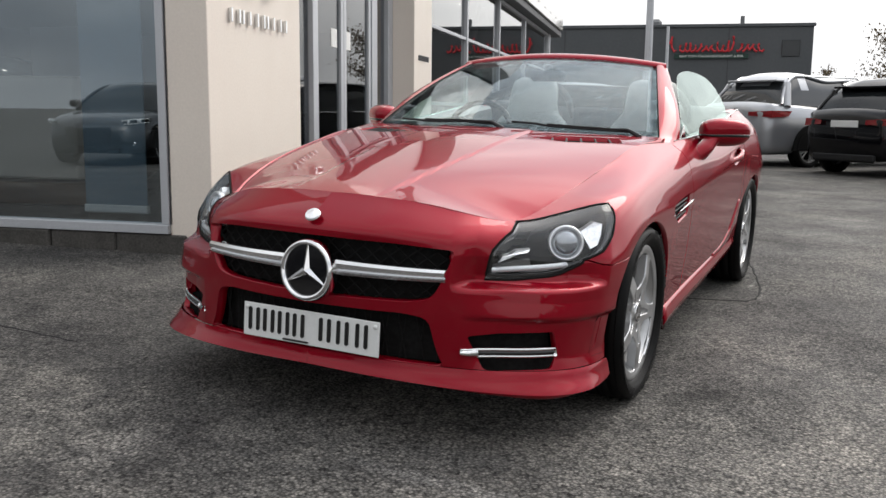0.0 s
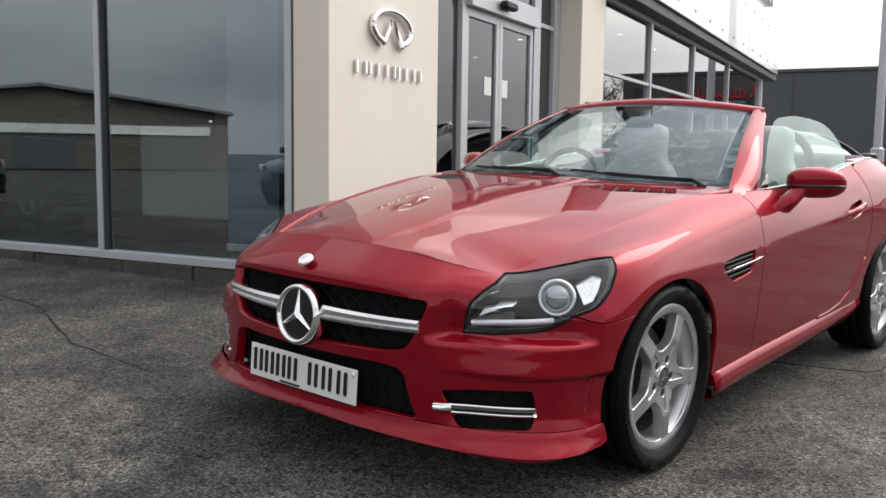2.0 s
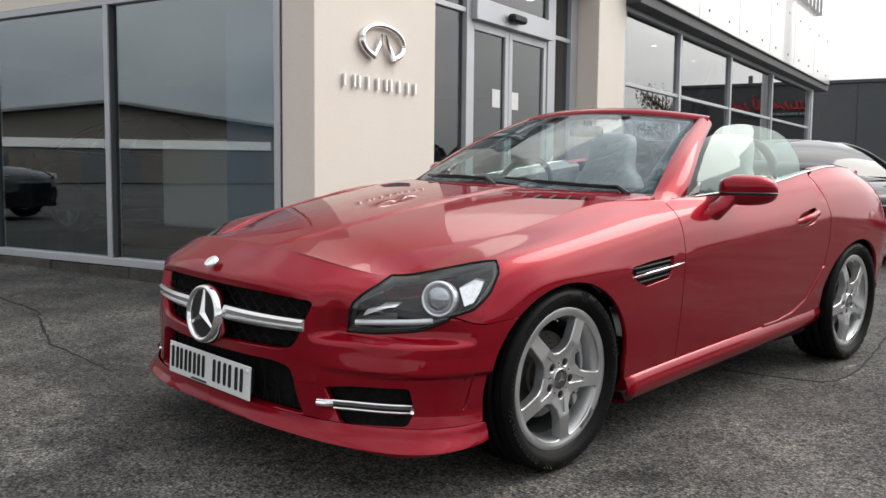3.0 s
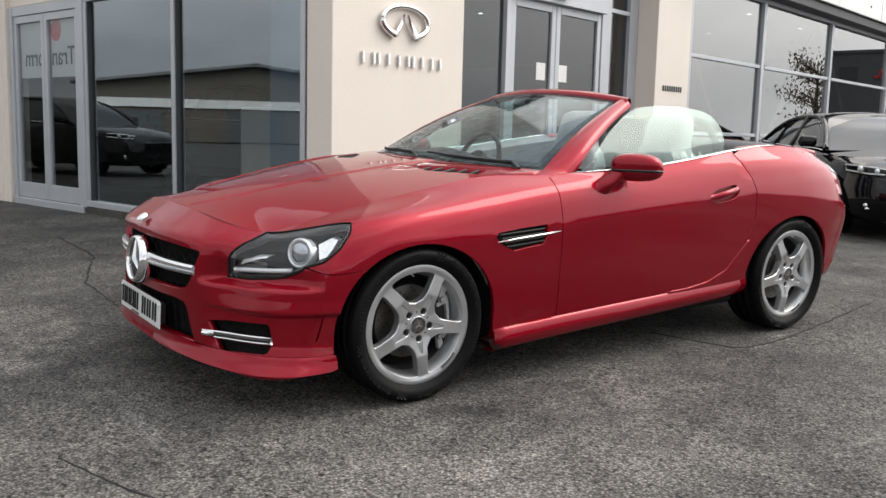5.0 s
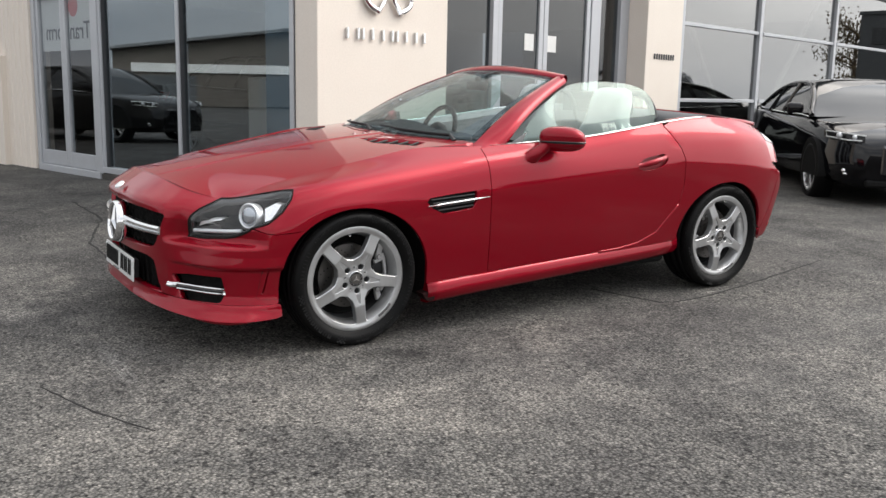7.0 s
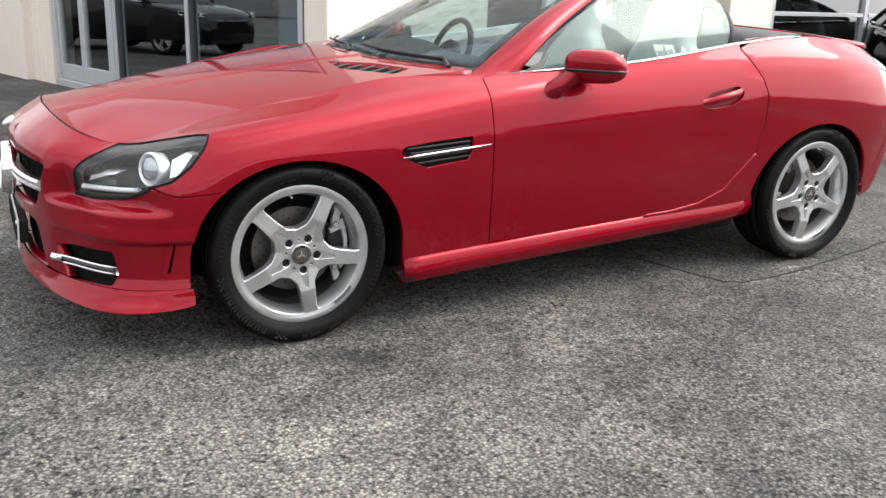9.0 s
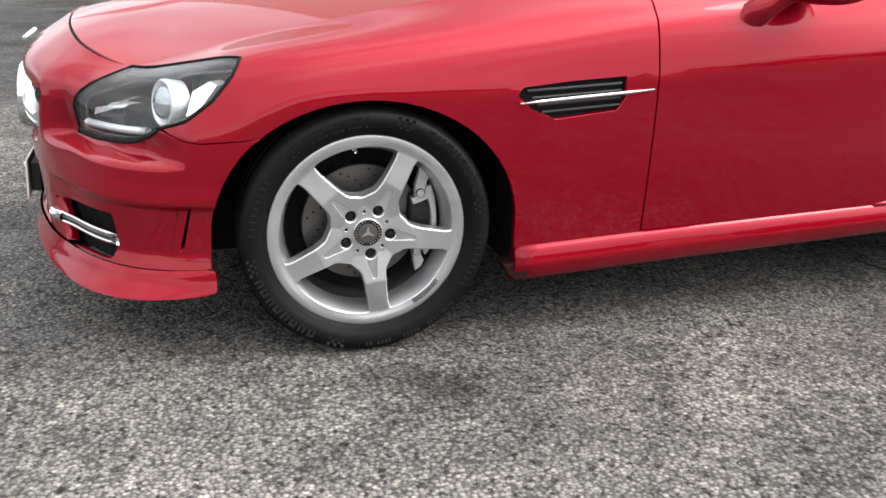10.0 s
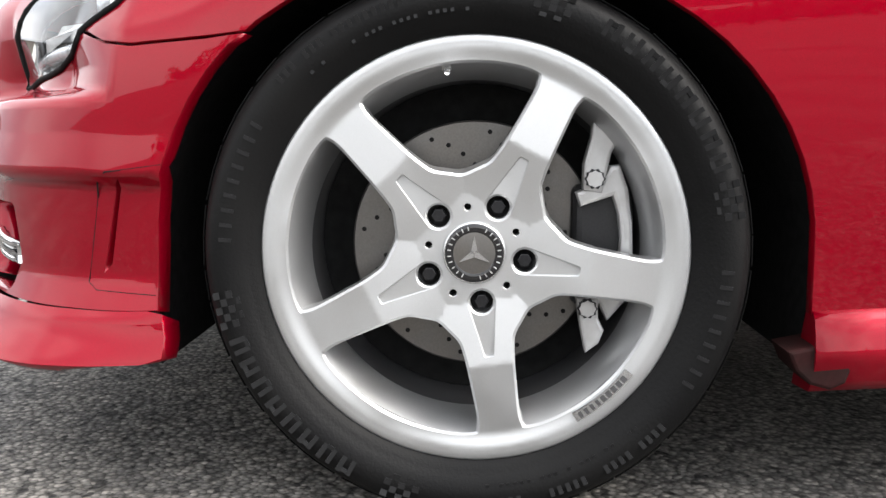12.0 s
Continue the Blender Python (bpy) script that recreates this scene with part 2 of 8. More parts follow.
def make_asphalt():
    """Worn tarmac: grey chippings in a dark binder, broad bleached patches, dark stains."""
    m = bpy.data.materials.new("worn_asphalt")
    m.use_nodes = True
    nt = m.node_tree
    b = nt.nodes["Principled BSDF"]
    tc = nt.nodes.new("ShaderNodeTexCoord")

    def tex(kind, scale, **kw):
        n = nt.nodes.new(kind)
        n.inputs["Scale"].default_value = scale
        for k, v in kw.items():
            n.inputs[k].default_value = v
        nt.links.new(tc.outputs["Object"], n.inputs["Vector"])
        return n

    def ramp(sock, stops):
        r = nt.nodes.new("ShaderNodeValToRGB")
        e = r.color_ramp.elements
        while len(e) < len(stops):
            e.new(0.5)
        for el, (p, c) in zip(e, stops):
            el.position, el.color = p, (*c, 1)
        nt.links.new(sock, r.inputs[0])
        return r.outputs[0]

    def mix(kind, fac, a, c):
        n = nt.nodes.new("ShaderNodeMix")
        n.data_type, n.blend_type = "RGBA", kind
        for sock, v in ((n.inputs[0], fac), (n.inputs[6], a), (n.inputs[7], c)):
            if isinstance(v, (int, float)):
                sock.default_value = v
            elif isinstance(v, tuple):
                sock.default_value = (*v, 1)
            else:
                nt.links.new(v, sock)
        return n.outputs[2]

    chips = tex("ShaderNodeTexVoronoi", 100)
    tone = nt.nodes.new("ShaderNodeSeparateColor")
    nt.links.new(chips.outputs["Color"], tone.inputs[0])
    stone = ramp(tone.outputs[0], [(0.0, (0.072, 0.072, 0.072)), (0.40, (0.114, 0.113, 0.111)), (0.78, (0.150, 0.147, 0.143)), (1.0, (0.215, 0.209, 0.202))])
    gap = ramp(chips.outputs["Distance"], [(0.0, (1, 1, 1)), (0.35, (1, 1, 1)), (0.70, (0.36, 0.36, 0.36))])
    base = mix("MULTIPLY", 1.0, stone, gap)
    grit = ramp(tex("ShaderNodeTexNoise", 240, Detail=2).outputs["Fac"], [(0.3, (0.55, 0.55, 0.55)), (0.7, (1.4, 1.4, 1.4))])
    base = mix("MULTIPLY", 0.5, base, grit)
    wear = ramp(tex("ShaderNodeTexNoise", 0.9, Detail=6, Roughness=0.62).outputs["Fac"], [(0.34, (0.62, 0.62, 0.64)), (0.52, (1.0, 1.0, 1.0)), (0.70, (1.55, 1.52, 1.48))])
    base = mix("MULTIPLY", 1.0, base, wear)
    patch = ramp(tex("ShaderNodeTexNoise", 5.5, Detail=5, Roughness=0.55).outputs["Fac"], [(0.33, (0.72, 0.72, 0.73)), (0.67, (1.30, 1.285, 1.26))])
    base = mix("MULTIPLY", 0.7, base, patch)
    mottle = ramp(tex("ShaderNodeTexNoise", 24, Detail=4, Roughness=0.6).outputs["Fac"], [(0.36, (0.82, 0.82, 0.82)), (0.64, (1.2, 1.195, 1.185))])
    base = mix("MULTIPLY", 0.9, base, mottle)
    pits = ramp(tex("ShaderNodeTexNoise", 46, Detail=2, Roughness=0.5).outputs["Fac"], [(0.355, (0.32, 0.32, 0.33)), (0.40, (1.0, 1.0, 1.0)), (0.62, (1.0, 1.0, 1.0)), (0.66, (1.28, 1.27, 1.25))])
    base = mix("MULTIPLY", 1.0, base, pits)
    # tint rises along x with a wavering edge: darker towards the showroom
    sep = nt.nodes.new("ShaderNodeSeparateXYZ")
    nt.links.new(tc.outputs["Object"], sep.inputs[0])
    wob = nt.nodes.new("ShaderNodeMath")
    wob.operation = "MULTIPLY_ADD"
    wob.inputs[1].default_value = 2.4
    nt.links.new(tex("ShaderNodeTexNoise", 0.55, Detail=3).outputs["Fac"], wob.inputs[0])
    nt.links.new(sep.outputs[0], wob.inputs[2])
    x_fade = nt.nodes.new("ShaderNodeMapRange")
    x_fade.interpolation_type = "SMOOTHSTEP"
    x_fade.inputs[1].default_value, x_fade.inputs[2].default_value = 0.5, 2.3
    nt.links.new(wob.outputs[0], x_fade.inputs[0])
    tint = ramp(x_fade.outputs[0], [(0.0, (0.90, 0.885, 0.86)), (1.0, (1.15, 1.125, 1.08))])
    base = mix("MULTIPLY", 1.0, base, tint)
    # oil stain by the sill, faint dark blot by tyre, pale scuffs ahead and outward
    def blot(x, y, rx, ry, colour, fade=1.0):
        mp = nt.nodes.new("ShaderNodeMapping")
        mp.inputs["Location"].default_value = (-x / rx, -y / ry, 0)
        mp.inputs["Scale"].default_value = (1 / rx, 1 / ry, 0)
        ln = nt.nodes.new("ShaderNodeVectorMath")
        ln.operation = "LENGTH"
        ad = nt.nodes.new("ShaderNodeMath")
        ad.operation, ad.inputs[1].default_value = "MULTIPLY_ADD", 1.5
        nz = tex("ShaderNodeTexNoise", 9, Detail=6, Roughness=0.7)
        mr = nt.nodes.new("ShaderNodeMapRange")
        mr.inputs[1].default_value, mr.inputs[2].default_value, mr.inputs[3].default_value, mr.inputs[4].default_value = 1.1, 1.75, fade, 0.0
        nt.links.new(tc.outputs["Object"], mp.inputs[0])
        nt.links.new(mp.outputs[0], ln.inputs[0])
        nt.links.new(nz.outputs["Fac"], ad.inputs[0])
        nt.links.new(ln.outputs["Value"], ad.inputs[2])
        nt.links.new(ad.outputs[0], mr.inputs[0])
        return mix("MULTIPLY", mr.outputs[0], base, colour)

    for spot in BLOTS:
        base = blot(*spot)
    nt.links.new(base, b.inputs["Base Color"])
    rr = ramp(tex("ShaderNodeTexNoise", 1.3, Detail=4).outputs["Fac"], [(0.35, (0.62, 0.62, 0.62)), (0.65, (0.88, 0.88, 0.88))])
    nt.links.new(rr, b.inputs["Roughness"])
    b.inputs["Specular IOR Level"].default_value = 0.13
    bump = nt.nodes.new("ShaderNodeBump")
    bump.inputs["Strength"].default_value, bump.inputs["Distance"].default_value, bump.invert = 0.55, 0.006, True
    nt.links.new(chips.outputs["Distance"], bump.inputs["Height"])
    nt.links.new(bump.outputs[0], b.inputs["Normal"])
    return m


M_ASPHALT = make_asphalt()
M_PATCH = material("dark_tar_patch", (0.022, 0.022, 0.023), 0.75, spec=0.1, vary=(3, 0.6, (0.045, 0.043, 0.04)), fine=(150, 0.35), bump=(120, 0.5, 0.004), pos=True)


# ---- building helpers ----
def mesh_of(name, bm, mat, smooth=False):
    me = bpy.data.meshes.new(name)
    bm.normal_update()
    bm.to_mesh(me)
    bm.free()
    for mm in (mat if isinstance(mat, (list, tuple)) else [mat]):
        me.materials.append(mm)
    if smooth:
        for p in me.polygons:
            p.use_smooth = True
    return me


def part(name, bm, mat, parent=None, label="", smooth=False, m=None):
    ob = new(name, mesh_of(name, bm, mat, smooth))
    if parent:
        ob.parent = parent
    if m is not None:
        ob.matrix_basis = m
    if label:
        tagged(ob, label)
    return ob


def root(name, m=None):
    ob = new(name)
    ob.empty_display_size = 0.2
    if m is not None:
        ob.matrix_basis = m
    return ob


def add_box(bm, size, m=None, bevel=0.0, segs=1, mi=0):
    m = Matrix.Identity(4) if m is None else m
    r = bmesh.ops.create_cube(bm, size=1, matrix=m @ Matrix.Diagonal((*size, 1)))
    vs = r["verts"]
    if bevel:
        es = list({e for v in vs for e in v.link_edges})
        out = bmesh.ops.bevel(bm, geom=es, offset=bevel, segments=segs, affect="EDGES", profile=0.5)
        fs = set(out["faces"]) | {f for v in vs if v.is_valid for f in v.link_faces}
    else:
        fs = {f for v in vs for f in v.link_faces}
    for f in fs:
        f.material_index = mi
    return bm


def box(size, m=None, bevel=0.004, segs=1):
    return add_box(bmesh.new(), size, m, bevel, segs)


def span(x0, x1, y0, y1, z0, z1, bevel=0.004, bm=None):
    """A box between limits."""
    m = Matrix.Translation(((x0 + x1) / 2, (y0 + y1) / 2, (z0 + z1) / 2))
    return add_box(bm or bmesh.new(), (abs(x1 - x0), abs(y1 - y0), abs(z1 - z0)), m, bevel)


def add_tube(bm, pts, r, n=10, closed=False, r2=None, mi=0):
    """A round bar along points; r may be a list; r2: other half-axis factor."""
    pts = [Vector(p) for p in pts]
    k = len(pts)
    rings = []
    up = Vector((0, 0, 1))
    for i, p in enumerate(pts):
        a = pts[(i - 1) % k] if closed or i else pts[0]
        c = pts[(i + 1) % k] if closed or i < k - 1 else pts[-1]
        d = (c - a).normalized()
        side = d.cross(up)
        if side.length < 0.05:
            side = d.cross(Vector((0, 1, 0)))
        side.normalize()
        top = side.cross(d)
        rr = r[i] if isinstance(r, (list, tuple)) else r
        rings.append([bm.verts.new(p + side * math.cos(2 * math.pi * j / n) * rr + top * math.sin(2 * math.pi * j / n) * rr * (r2 or 1)) for j in range(n)])
    for i in range(k if closed else k - 1):
        a, c = rings[i], rings[(i + 1) % k]
        for j in range(n):
            f = bm.faces.new((a[j], a[(j + 1) % n], c[(j + 1) % n], c[j]))
            f.material_index = mi
    if not closed:
        for ring, rev in ((rings[0], False), (rings[-1], True)):
            f = bm.faces.new(ring if not rev else list(reversed(ring)))
            f.material_index = mi
    return bm


def add_lathe(bm, prof, n=48, axis="x", mi=0, cap=False):
    """Turn (radius, along) points round an axis."""
    rings = []
    for r, h in prof:
        ring = []
        for j in range(n):
            a = 2 * math.pi * j / n
            c, s = math.cos(a) * r, math.sin(a) * r
            ring.append(bm.verts.new((h, c, s) if axis == "x" else (c, s, h)))
        rings.append(ring)
    for a, c in zip(rings, rings[1:]):
        for j in range(n):
            f = bm.faces.new((a[j], a[(j + 1) % n], c[(j + 1) % n], c[j]))
            f.material_index = mi
    if cap:
        bm.faces.new(rings[0])
        bm.faces.new(list(reversed(rings[-1])))
    bmesh.ops.recalc_face_normals(bm, faces=bm.faces)
    return bm


def add_prism(bm, outline, lo, hi, m=None, mi=0, bevel=0.0):
    """An outline of (a, b) points pulled from lo to hi along the third axis of m."""
    m = Matrix.Identity(4) if m is None else m
    a = [bm.verts.new(m @ Vector((x, y, lo))) for x, y in outline]
    c = [bm.verts.new(m @ Vector((x, y, hi))) for x, y in outline]
    n = len(outline)
    fs = [bm.faces.new(list(reversed(a))), bm.faces.new(c)]
    fs += [bm.faces.new((a[j], a[(j + 1) % n], c[(j + 1) % n], c[j])) for j in range(n)]
    for f in fs:
        f.material_index = mi
    bmesh.ops.recalc_face_normals(bm, faces=fs)
    if bevel:
        es = list({e for e in fs[1].edges})
        bmesh.ops.bevel(bm, geom=es, offset=bevel, segments=2, affect="EDGES", profile=0.5)
    return bm


def add_grid(bm, rows, mi=0, close=False):
    vs = [[bm.verts.new(p) for p in row] for row in rows]
    for a, c in zip(vs, vs[1:]):
        n = len(a)
        for j in range(n if close else n - 1):
            f = bm.faces.new((a[j], a[(j + 1) % n], c[(j + 1) % n], c[j]))
            f.material_index = mi
    return vs


def smooth_line(ts, vs, t):
    """A soft curve (monotone-ish cubic) through values at ts."""
    ts, vs, t = np.asarray(ts, float), np.asarray(vs, float), np.asarray(t, float)
    d = np.gradient(vs, ts, axis=0)
    i = np.clip(np.searchsorted(ts, t) - 1, 0, len(ts) - 2)
    h = ts[i + 1] - ts[i]
    u = (t - ts[i]) / h
    if vs.ndim > 1:
        u, h = u[..., None], h[..., None]
    return vs[i] * (1 + 2 * u) * (1 - u) ** 2 + d[i] * h * u * (1 - u) ** 2 + vs[i + 1] * u * u * (3 - 2 * u) + d[i + 1] * h * u * u * (u - 1)


# ---- ground ----
def ground_z(x, y):
    """The yard climbs gently from the car towards the showroom and along the car."""
    t = min(max(0.72 - x, 0.0), 6.0)
    return 0.030 * t - 0.0006 * t * t + 0.0115 * min(max(y, -9.0), 4.0)


def make_ground():
    bm = bmesh.new()
    near = [-6 + 0.25 * i for i in range(49)]
    far = [8, 11, 15, 22, 35, 60, 110, 220, 450, 900]
    xs = [-v for v in reversed(far)] + near + far
    ys = [-v for v in reversed(far)] + near + far
    rows = []
    for y in ys:
        rows.append([(x, y, ground_z(x, y)) for x in xs])
    add_grid(bm, rows)
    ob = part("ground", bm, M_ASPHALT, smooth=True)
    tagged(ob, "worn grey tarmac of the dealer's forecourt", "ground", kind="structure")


make_ground()

# ---- showroom: local x points out of the entrance front, y runs along it ----
FRONT = Matrix.Translation((-2.290, 1.474, 0.048)) @ Matrix.Rotation(radians(14.4), 4, "Z") @ Matrix.Diagonal((0.887, 0.913, 0.904, 1))
SIDE = -0.33          # the plane of the glazed flank
HEAD = 2.46


def structure(name, bm, mat, label, category="wall", smooth=False):
    return tagged(part(name, bm, mat, None, smooth=smooth, m=FRONT.copy()), label, category, kind="structure")


def make_showroom():
    # corner pier, built of three stacked cladding panels on its front
    structure("wall_corner_pier", span(-0.33, 0, SIDE, 1.31, 0.0, 6.4, 0.006), M_CLADDING, "cream clad corner pier of the showroom")
    structure("wall_entrance_pier", span(-0.6, 0, 5.05, 5.95, 0.0, 3.4, 0.006), M_CLADDING, "cream clad pier beside the entrance")
    # flank above the windows, the far wall of the flank, and roofs that close the room
    bm = span(-6.05, -0.335, SIDE + 0.002, SIDE + 0.2, HEAD + 0.06, 6.4, 0.004)
    structure("wall_flank", bm, M_CLADDING, "cream clad wall above the flank windows")
    # ribbed cladding beyond the flank doors
    bm = bmesh.new()
    pts = []
    k = 0
    n = -6.05
    while n > -16.0:
        pts += [(n, SIDE - 0.06), (n - 0.07, SIDE - 0.06), (n - 0.085, SIDE - 0.045), (n - 0.155, SIDE - 0.045), (n - 0.17, SIDE - 0.06)]
        n -= 0.17
    pts += [(-16.0, SIDE + 0.2), (-6.05, SIDE + 0.2)]
    add_prism(bm, pts, 0.05, 6.4)
    structure("wall_ribbed", bm, M_CLADDING, "cream ribbed metal cladding beside the flank doors")
    structure("wall_plinth_box", span(-16, -6.9, SIDE - 0.14, SIDE - 0.055, 0.1, 1.62, 0.008), M_CLADDING, "cream low casing along the ribbed wall")
    # kerb under the flank glazing
    bm = bmesh.new()
    rnd = random.Random(4)
    n = -0.2
    while n > -4.2:
        w = rnd.uniform(0.5, 0.8)
        span(n - w + 0.006, n, SIDE - 0.02 - rnd.uniform(0, 0.015), SIDE + 0.15, -0.02, 0.205 + rnd.uniform(-0.012, 0), 0.012, bm)
        n -= w
    structure("kerb", bm, material("dirty_kerb_stone", (0.070, 0.066, 0.060), 0.9, vary=(7, 0.8, (0.035, 0.034, 0.030)), fine=(60, 0.25), bump=(30, 0.5, 0.01)), "dirty stone kerb under the showroom window", "kerb")
    # fascia over the long window front
    bm = bmesh.new()
    u = 5.97
    while u < 20.5:
        span(-0.3, 0.26, u, min(u + 2.42, 20.9), 3.42, 6.3, 0.01, bm)
        u += 2.43
    structure("fascia", bm, M_FASCIA, "pale metal fascia panels above the long windows", "fascia")
    structure("fascia_gutter", span(-0.3, 0.2, 5.96, 20.75, 3.27, 3.415, 0.01), M_FRAME_DARK, "dark grey soffit strip under the fascia", "trim")
    structure("wall_entrance_head", span(-0.36, -0.06, 1.315, 5.045, 3.30, 6.3, 0.006), M_FASCIA, "pale cladding over the entrance")
    structure("wall_end_post", span(-0.3, 0.0, 19.5, 19.75, 0.0, 3.26, 0.006), M_FRAME, "grey corner post at the end of the windows")
    structure("wall_end", span(-14, -0.32, 19.5, 19.7, 0.0, 6.3, 0.004), M_FASCIA, "pale end wall of the showroom")
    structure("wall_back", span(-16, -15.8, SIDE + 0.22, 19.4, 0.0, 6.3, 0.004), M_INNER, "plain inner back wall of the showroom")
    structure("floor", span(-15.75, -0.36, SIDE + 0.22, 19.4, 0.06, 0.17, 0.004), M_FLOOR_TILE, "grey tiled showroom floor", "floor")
    structure("ceiling", span(-15.75, -0.4, SIDE + 0.21, 19.4, 3.35, 3.5, 0.004), M_INNER, "showroom ceiling in a dimmed wall tone", "ceiling")
    structure("roof", span(-16, -0.3, SIDE + 0.22, 19.5, 6.32, 6.45, 0.004), M_ROOF, "flat grey showroom roof", "roof")
    # inner partition wall that is seen through the flank window
    structure("wall_inner", span(-3.4, -2.2, 2.2, 2.35, 0.172, 1.9, 0.004), M_INNER, "low beige partition inside the showroom")


def glazed(name, along, fixed, z0, z1, cuts, transoms, label, flank=False, pane=M_PANE, fw=0.06):
    """A framed window. along: first and last; cuts: mullion places; flank: runs across the local y axis."""
    top = tagged(root(name, FRONT.copy()), label, "window", kind="structure")

    def seg(a0, a1, d0, d1, h0, h1, bevel=0.003):
        if flank:
            return span(a0, a1, fixed + d0, fixed + d1, h0, h1, bevel)
        return span(fixed - d1, fixed - d0, a0, a1, h0, h1, bevel)

    a, b = along
    part("window_sill", seg(a, b, -0.03, 0.10, z0, z0 + 0.065), M_FRAME, top)
    part("window_head", seg(a, b, -0.01, 0.10, z1 - 0.06, z1), M_FRAME, top)
    sides = [a, *cuts, b]
    for i, c in enumerate(sides):
        lo = c if i == 0 else c - fw / 2
        lo = c - fw if i == len(sides) - 1 else lo
        part("mullion", seg(lo, lo + fw, -0.015, 0.10, z0 + 0.067, z1 - 0.062), M_FRAME, top)
        part("gasket", seg(lo + fw, lo + fw + 0.018, 0.0, 0.07, z0 + 0.067, z1 - 0.062, 0), M_FRAME_DARK, top)
    for c0, c1 in zip(sides, sides[1:]):
        for h in transoms:
            part("transom", seg(c0 + fw + 0.02, c1 - fw / 2 - 0.002, 0.0, 0.07, h - 0.025, h + 0.025), M_FRAME, top)
        hs = [z0 + 0.066, *transoms, z1 - 0.061]
        for h0, h1 in zip(hs, hs[1:]):
            p = part("pane", seg(c0 + 0.03, c1 - 0.03, 0.036, 0.044, h0, h1, 0), pane, top)
            p.visible_shadow = False
    return top


def make_doors():
    """A pair of framed glass doors in the flank."""
    top = tagged(root("door_1", FRONT.copy()), "pair of grey-framed glass flank doors with posters inside", "door", kind="structure")
    z0, z1 = 0.19, HEAD
    part("door_frame", span(-4.30, -4.16, SIDE - 0.03, SIDE + 0.10, z0, z1 + 0.05), M_FRAME, top)
    part("door_frame", span(-6.04, -5.94, SIDE - 0.03, SIDE + 0.10, z0, z1 + 0.05), M_FRAME, top)
    part("door_frame", span(-5.94, -4.30, SIDE - 0.02, SIDE + 0.10, z1 - 0.06, z1 + 0.05), M_FRAME, top)
    for n0, n1 in ((-5.935, -5.14), (-5.13, -4.305)):
        for a, b in ((n0, n0 + 0.07), (n1 - 0.07, n1)):
            part("stile", span(a, b, SIDE - 0.01, SIDE + 0.05, z0 + 0.02, z1 - 0.065), M_FRAME, top)
        part("rail", span(n0 + 0.072, n1 - 0.072, SIDE - 0.01, SIDE + 0.05, z0 + 0.02, z0 + 0.2), M_FRAME, top)
        part("rail", span(n0 + 0.072, n1 - 0.072, SIDE - 0.01, SIDE + 0.05, z1 - 0.15, z1 - 0.066), M_FRAME, top)
        p = part("pane", span(n0 + 0.06, n1 - 0.06, SIDE + 0.016, SIDE + 0.024, z0 + 0.19, z1 - 0.14, 0), M_PANE_DOOR, top)
        p.visible_shadow = False
    part("threshold", span(-6.0, -4.2, SIDE - 0.045, SIDE + 0.1, 0.02, z0 + 0.012), M_FRAME, top)


make_showroom()
glazed("window_1", (-4.16, -0.332), SIDE, 0.205, HEAD + 0.055, [-2.36], [], "large grey-framed showroom window of the flank", flank=True)
make_doors()
glazed("window_2", (1.315, 2.42), -0.30, 0.12, 3.30, [], [2.66], "tall dark glazing beside the entrance doors", fw=0.09, pane=M_PANE_DARK)
glazed("window_3", (4.20, 5.045), -0.30, 0.12, 3.30, [], [2.66], "tall dark glazing beside the entrance pier", fw=0.2, pane=M_PANE_DARK)
glazed("window_4", (5.955, 19.49), -0.04, 0.25, 3.27, [8.45, 11.5, 15.0], [1.20, 2.25], "long grey-framed showroom window front", fw=0.10, pane=M_PANE_BRIGHT)


def make_entrance():
    top = tagged(root("door_2", FRONT.copy()), "closed sliding glass entrance doors in grey frames", "door", kind="structure")
    z0, z1 = 0.12, 2.58
    part("door_head", span(-0.42, -0.22, 2.422, 4.198, z1, z1 + 0.22), M_FRAME, top)
    part("door_sensor", span(-0.215, -0.12, 3.05, 3.35, z1 + 0.06, z1 + 0.14, 0.02), M_BLACK, top)
    for u0, u1 in ((2.425, 3.25), (3.26, 4.195)):
        for a, b in ((u0, u0 + 0.08), (u1 - 0.08, u1)):
            part("stile", span(-0.36, -0.30, a, b, z0, z1 - 0.002), M_FRAME, top)
        part("rail", span(-0.36, -0.30, u0 + 0.082, u1 - 0.082, z0, z0 + 0.12), M_FRAME, top)
        part("rail", span(-0.36, -0.30, u0 + 0.082, u1 - 0.082, z1 - 0.09, z1 - 0.002), M_FRAME, top)
        p = part("pane", span(-0.334, -0.326, u0 + 0.07, u1 - 0.07, z0 + 0.11, z1 - 0.08, 0), M_PANE_DARK, top)
        p.visible_shadow = False
    p = part("upper_pane", span(-0.334, -0.326, 2.43, 4.19, z1 + 0.222, 3.29, 0), M_PANE_DARK, top)
    p.visible_shadow = False
    for a in (2.93, 3.36):
        part("notice", span(-0.325, -0.322, a, a + 0.17, 1.74, 1.93, 0), M_PAPER, top, "white paper notice taped inside the glass")


make_entrance()


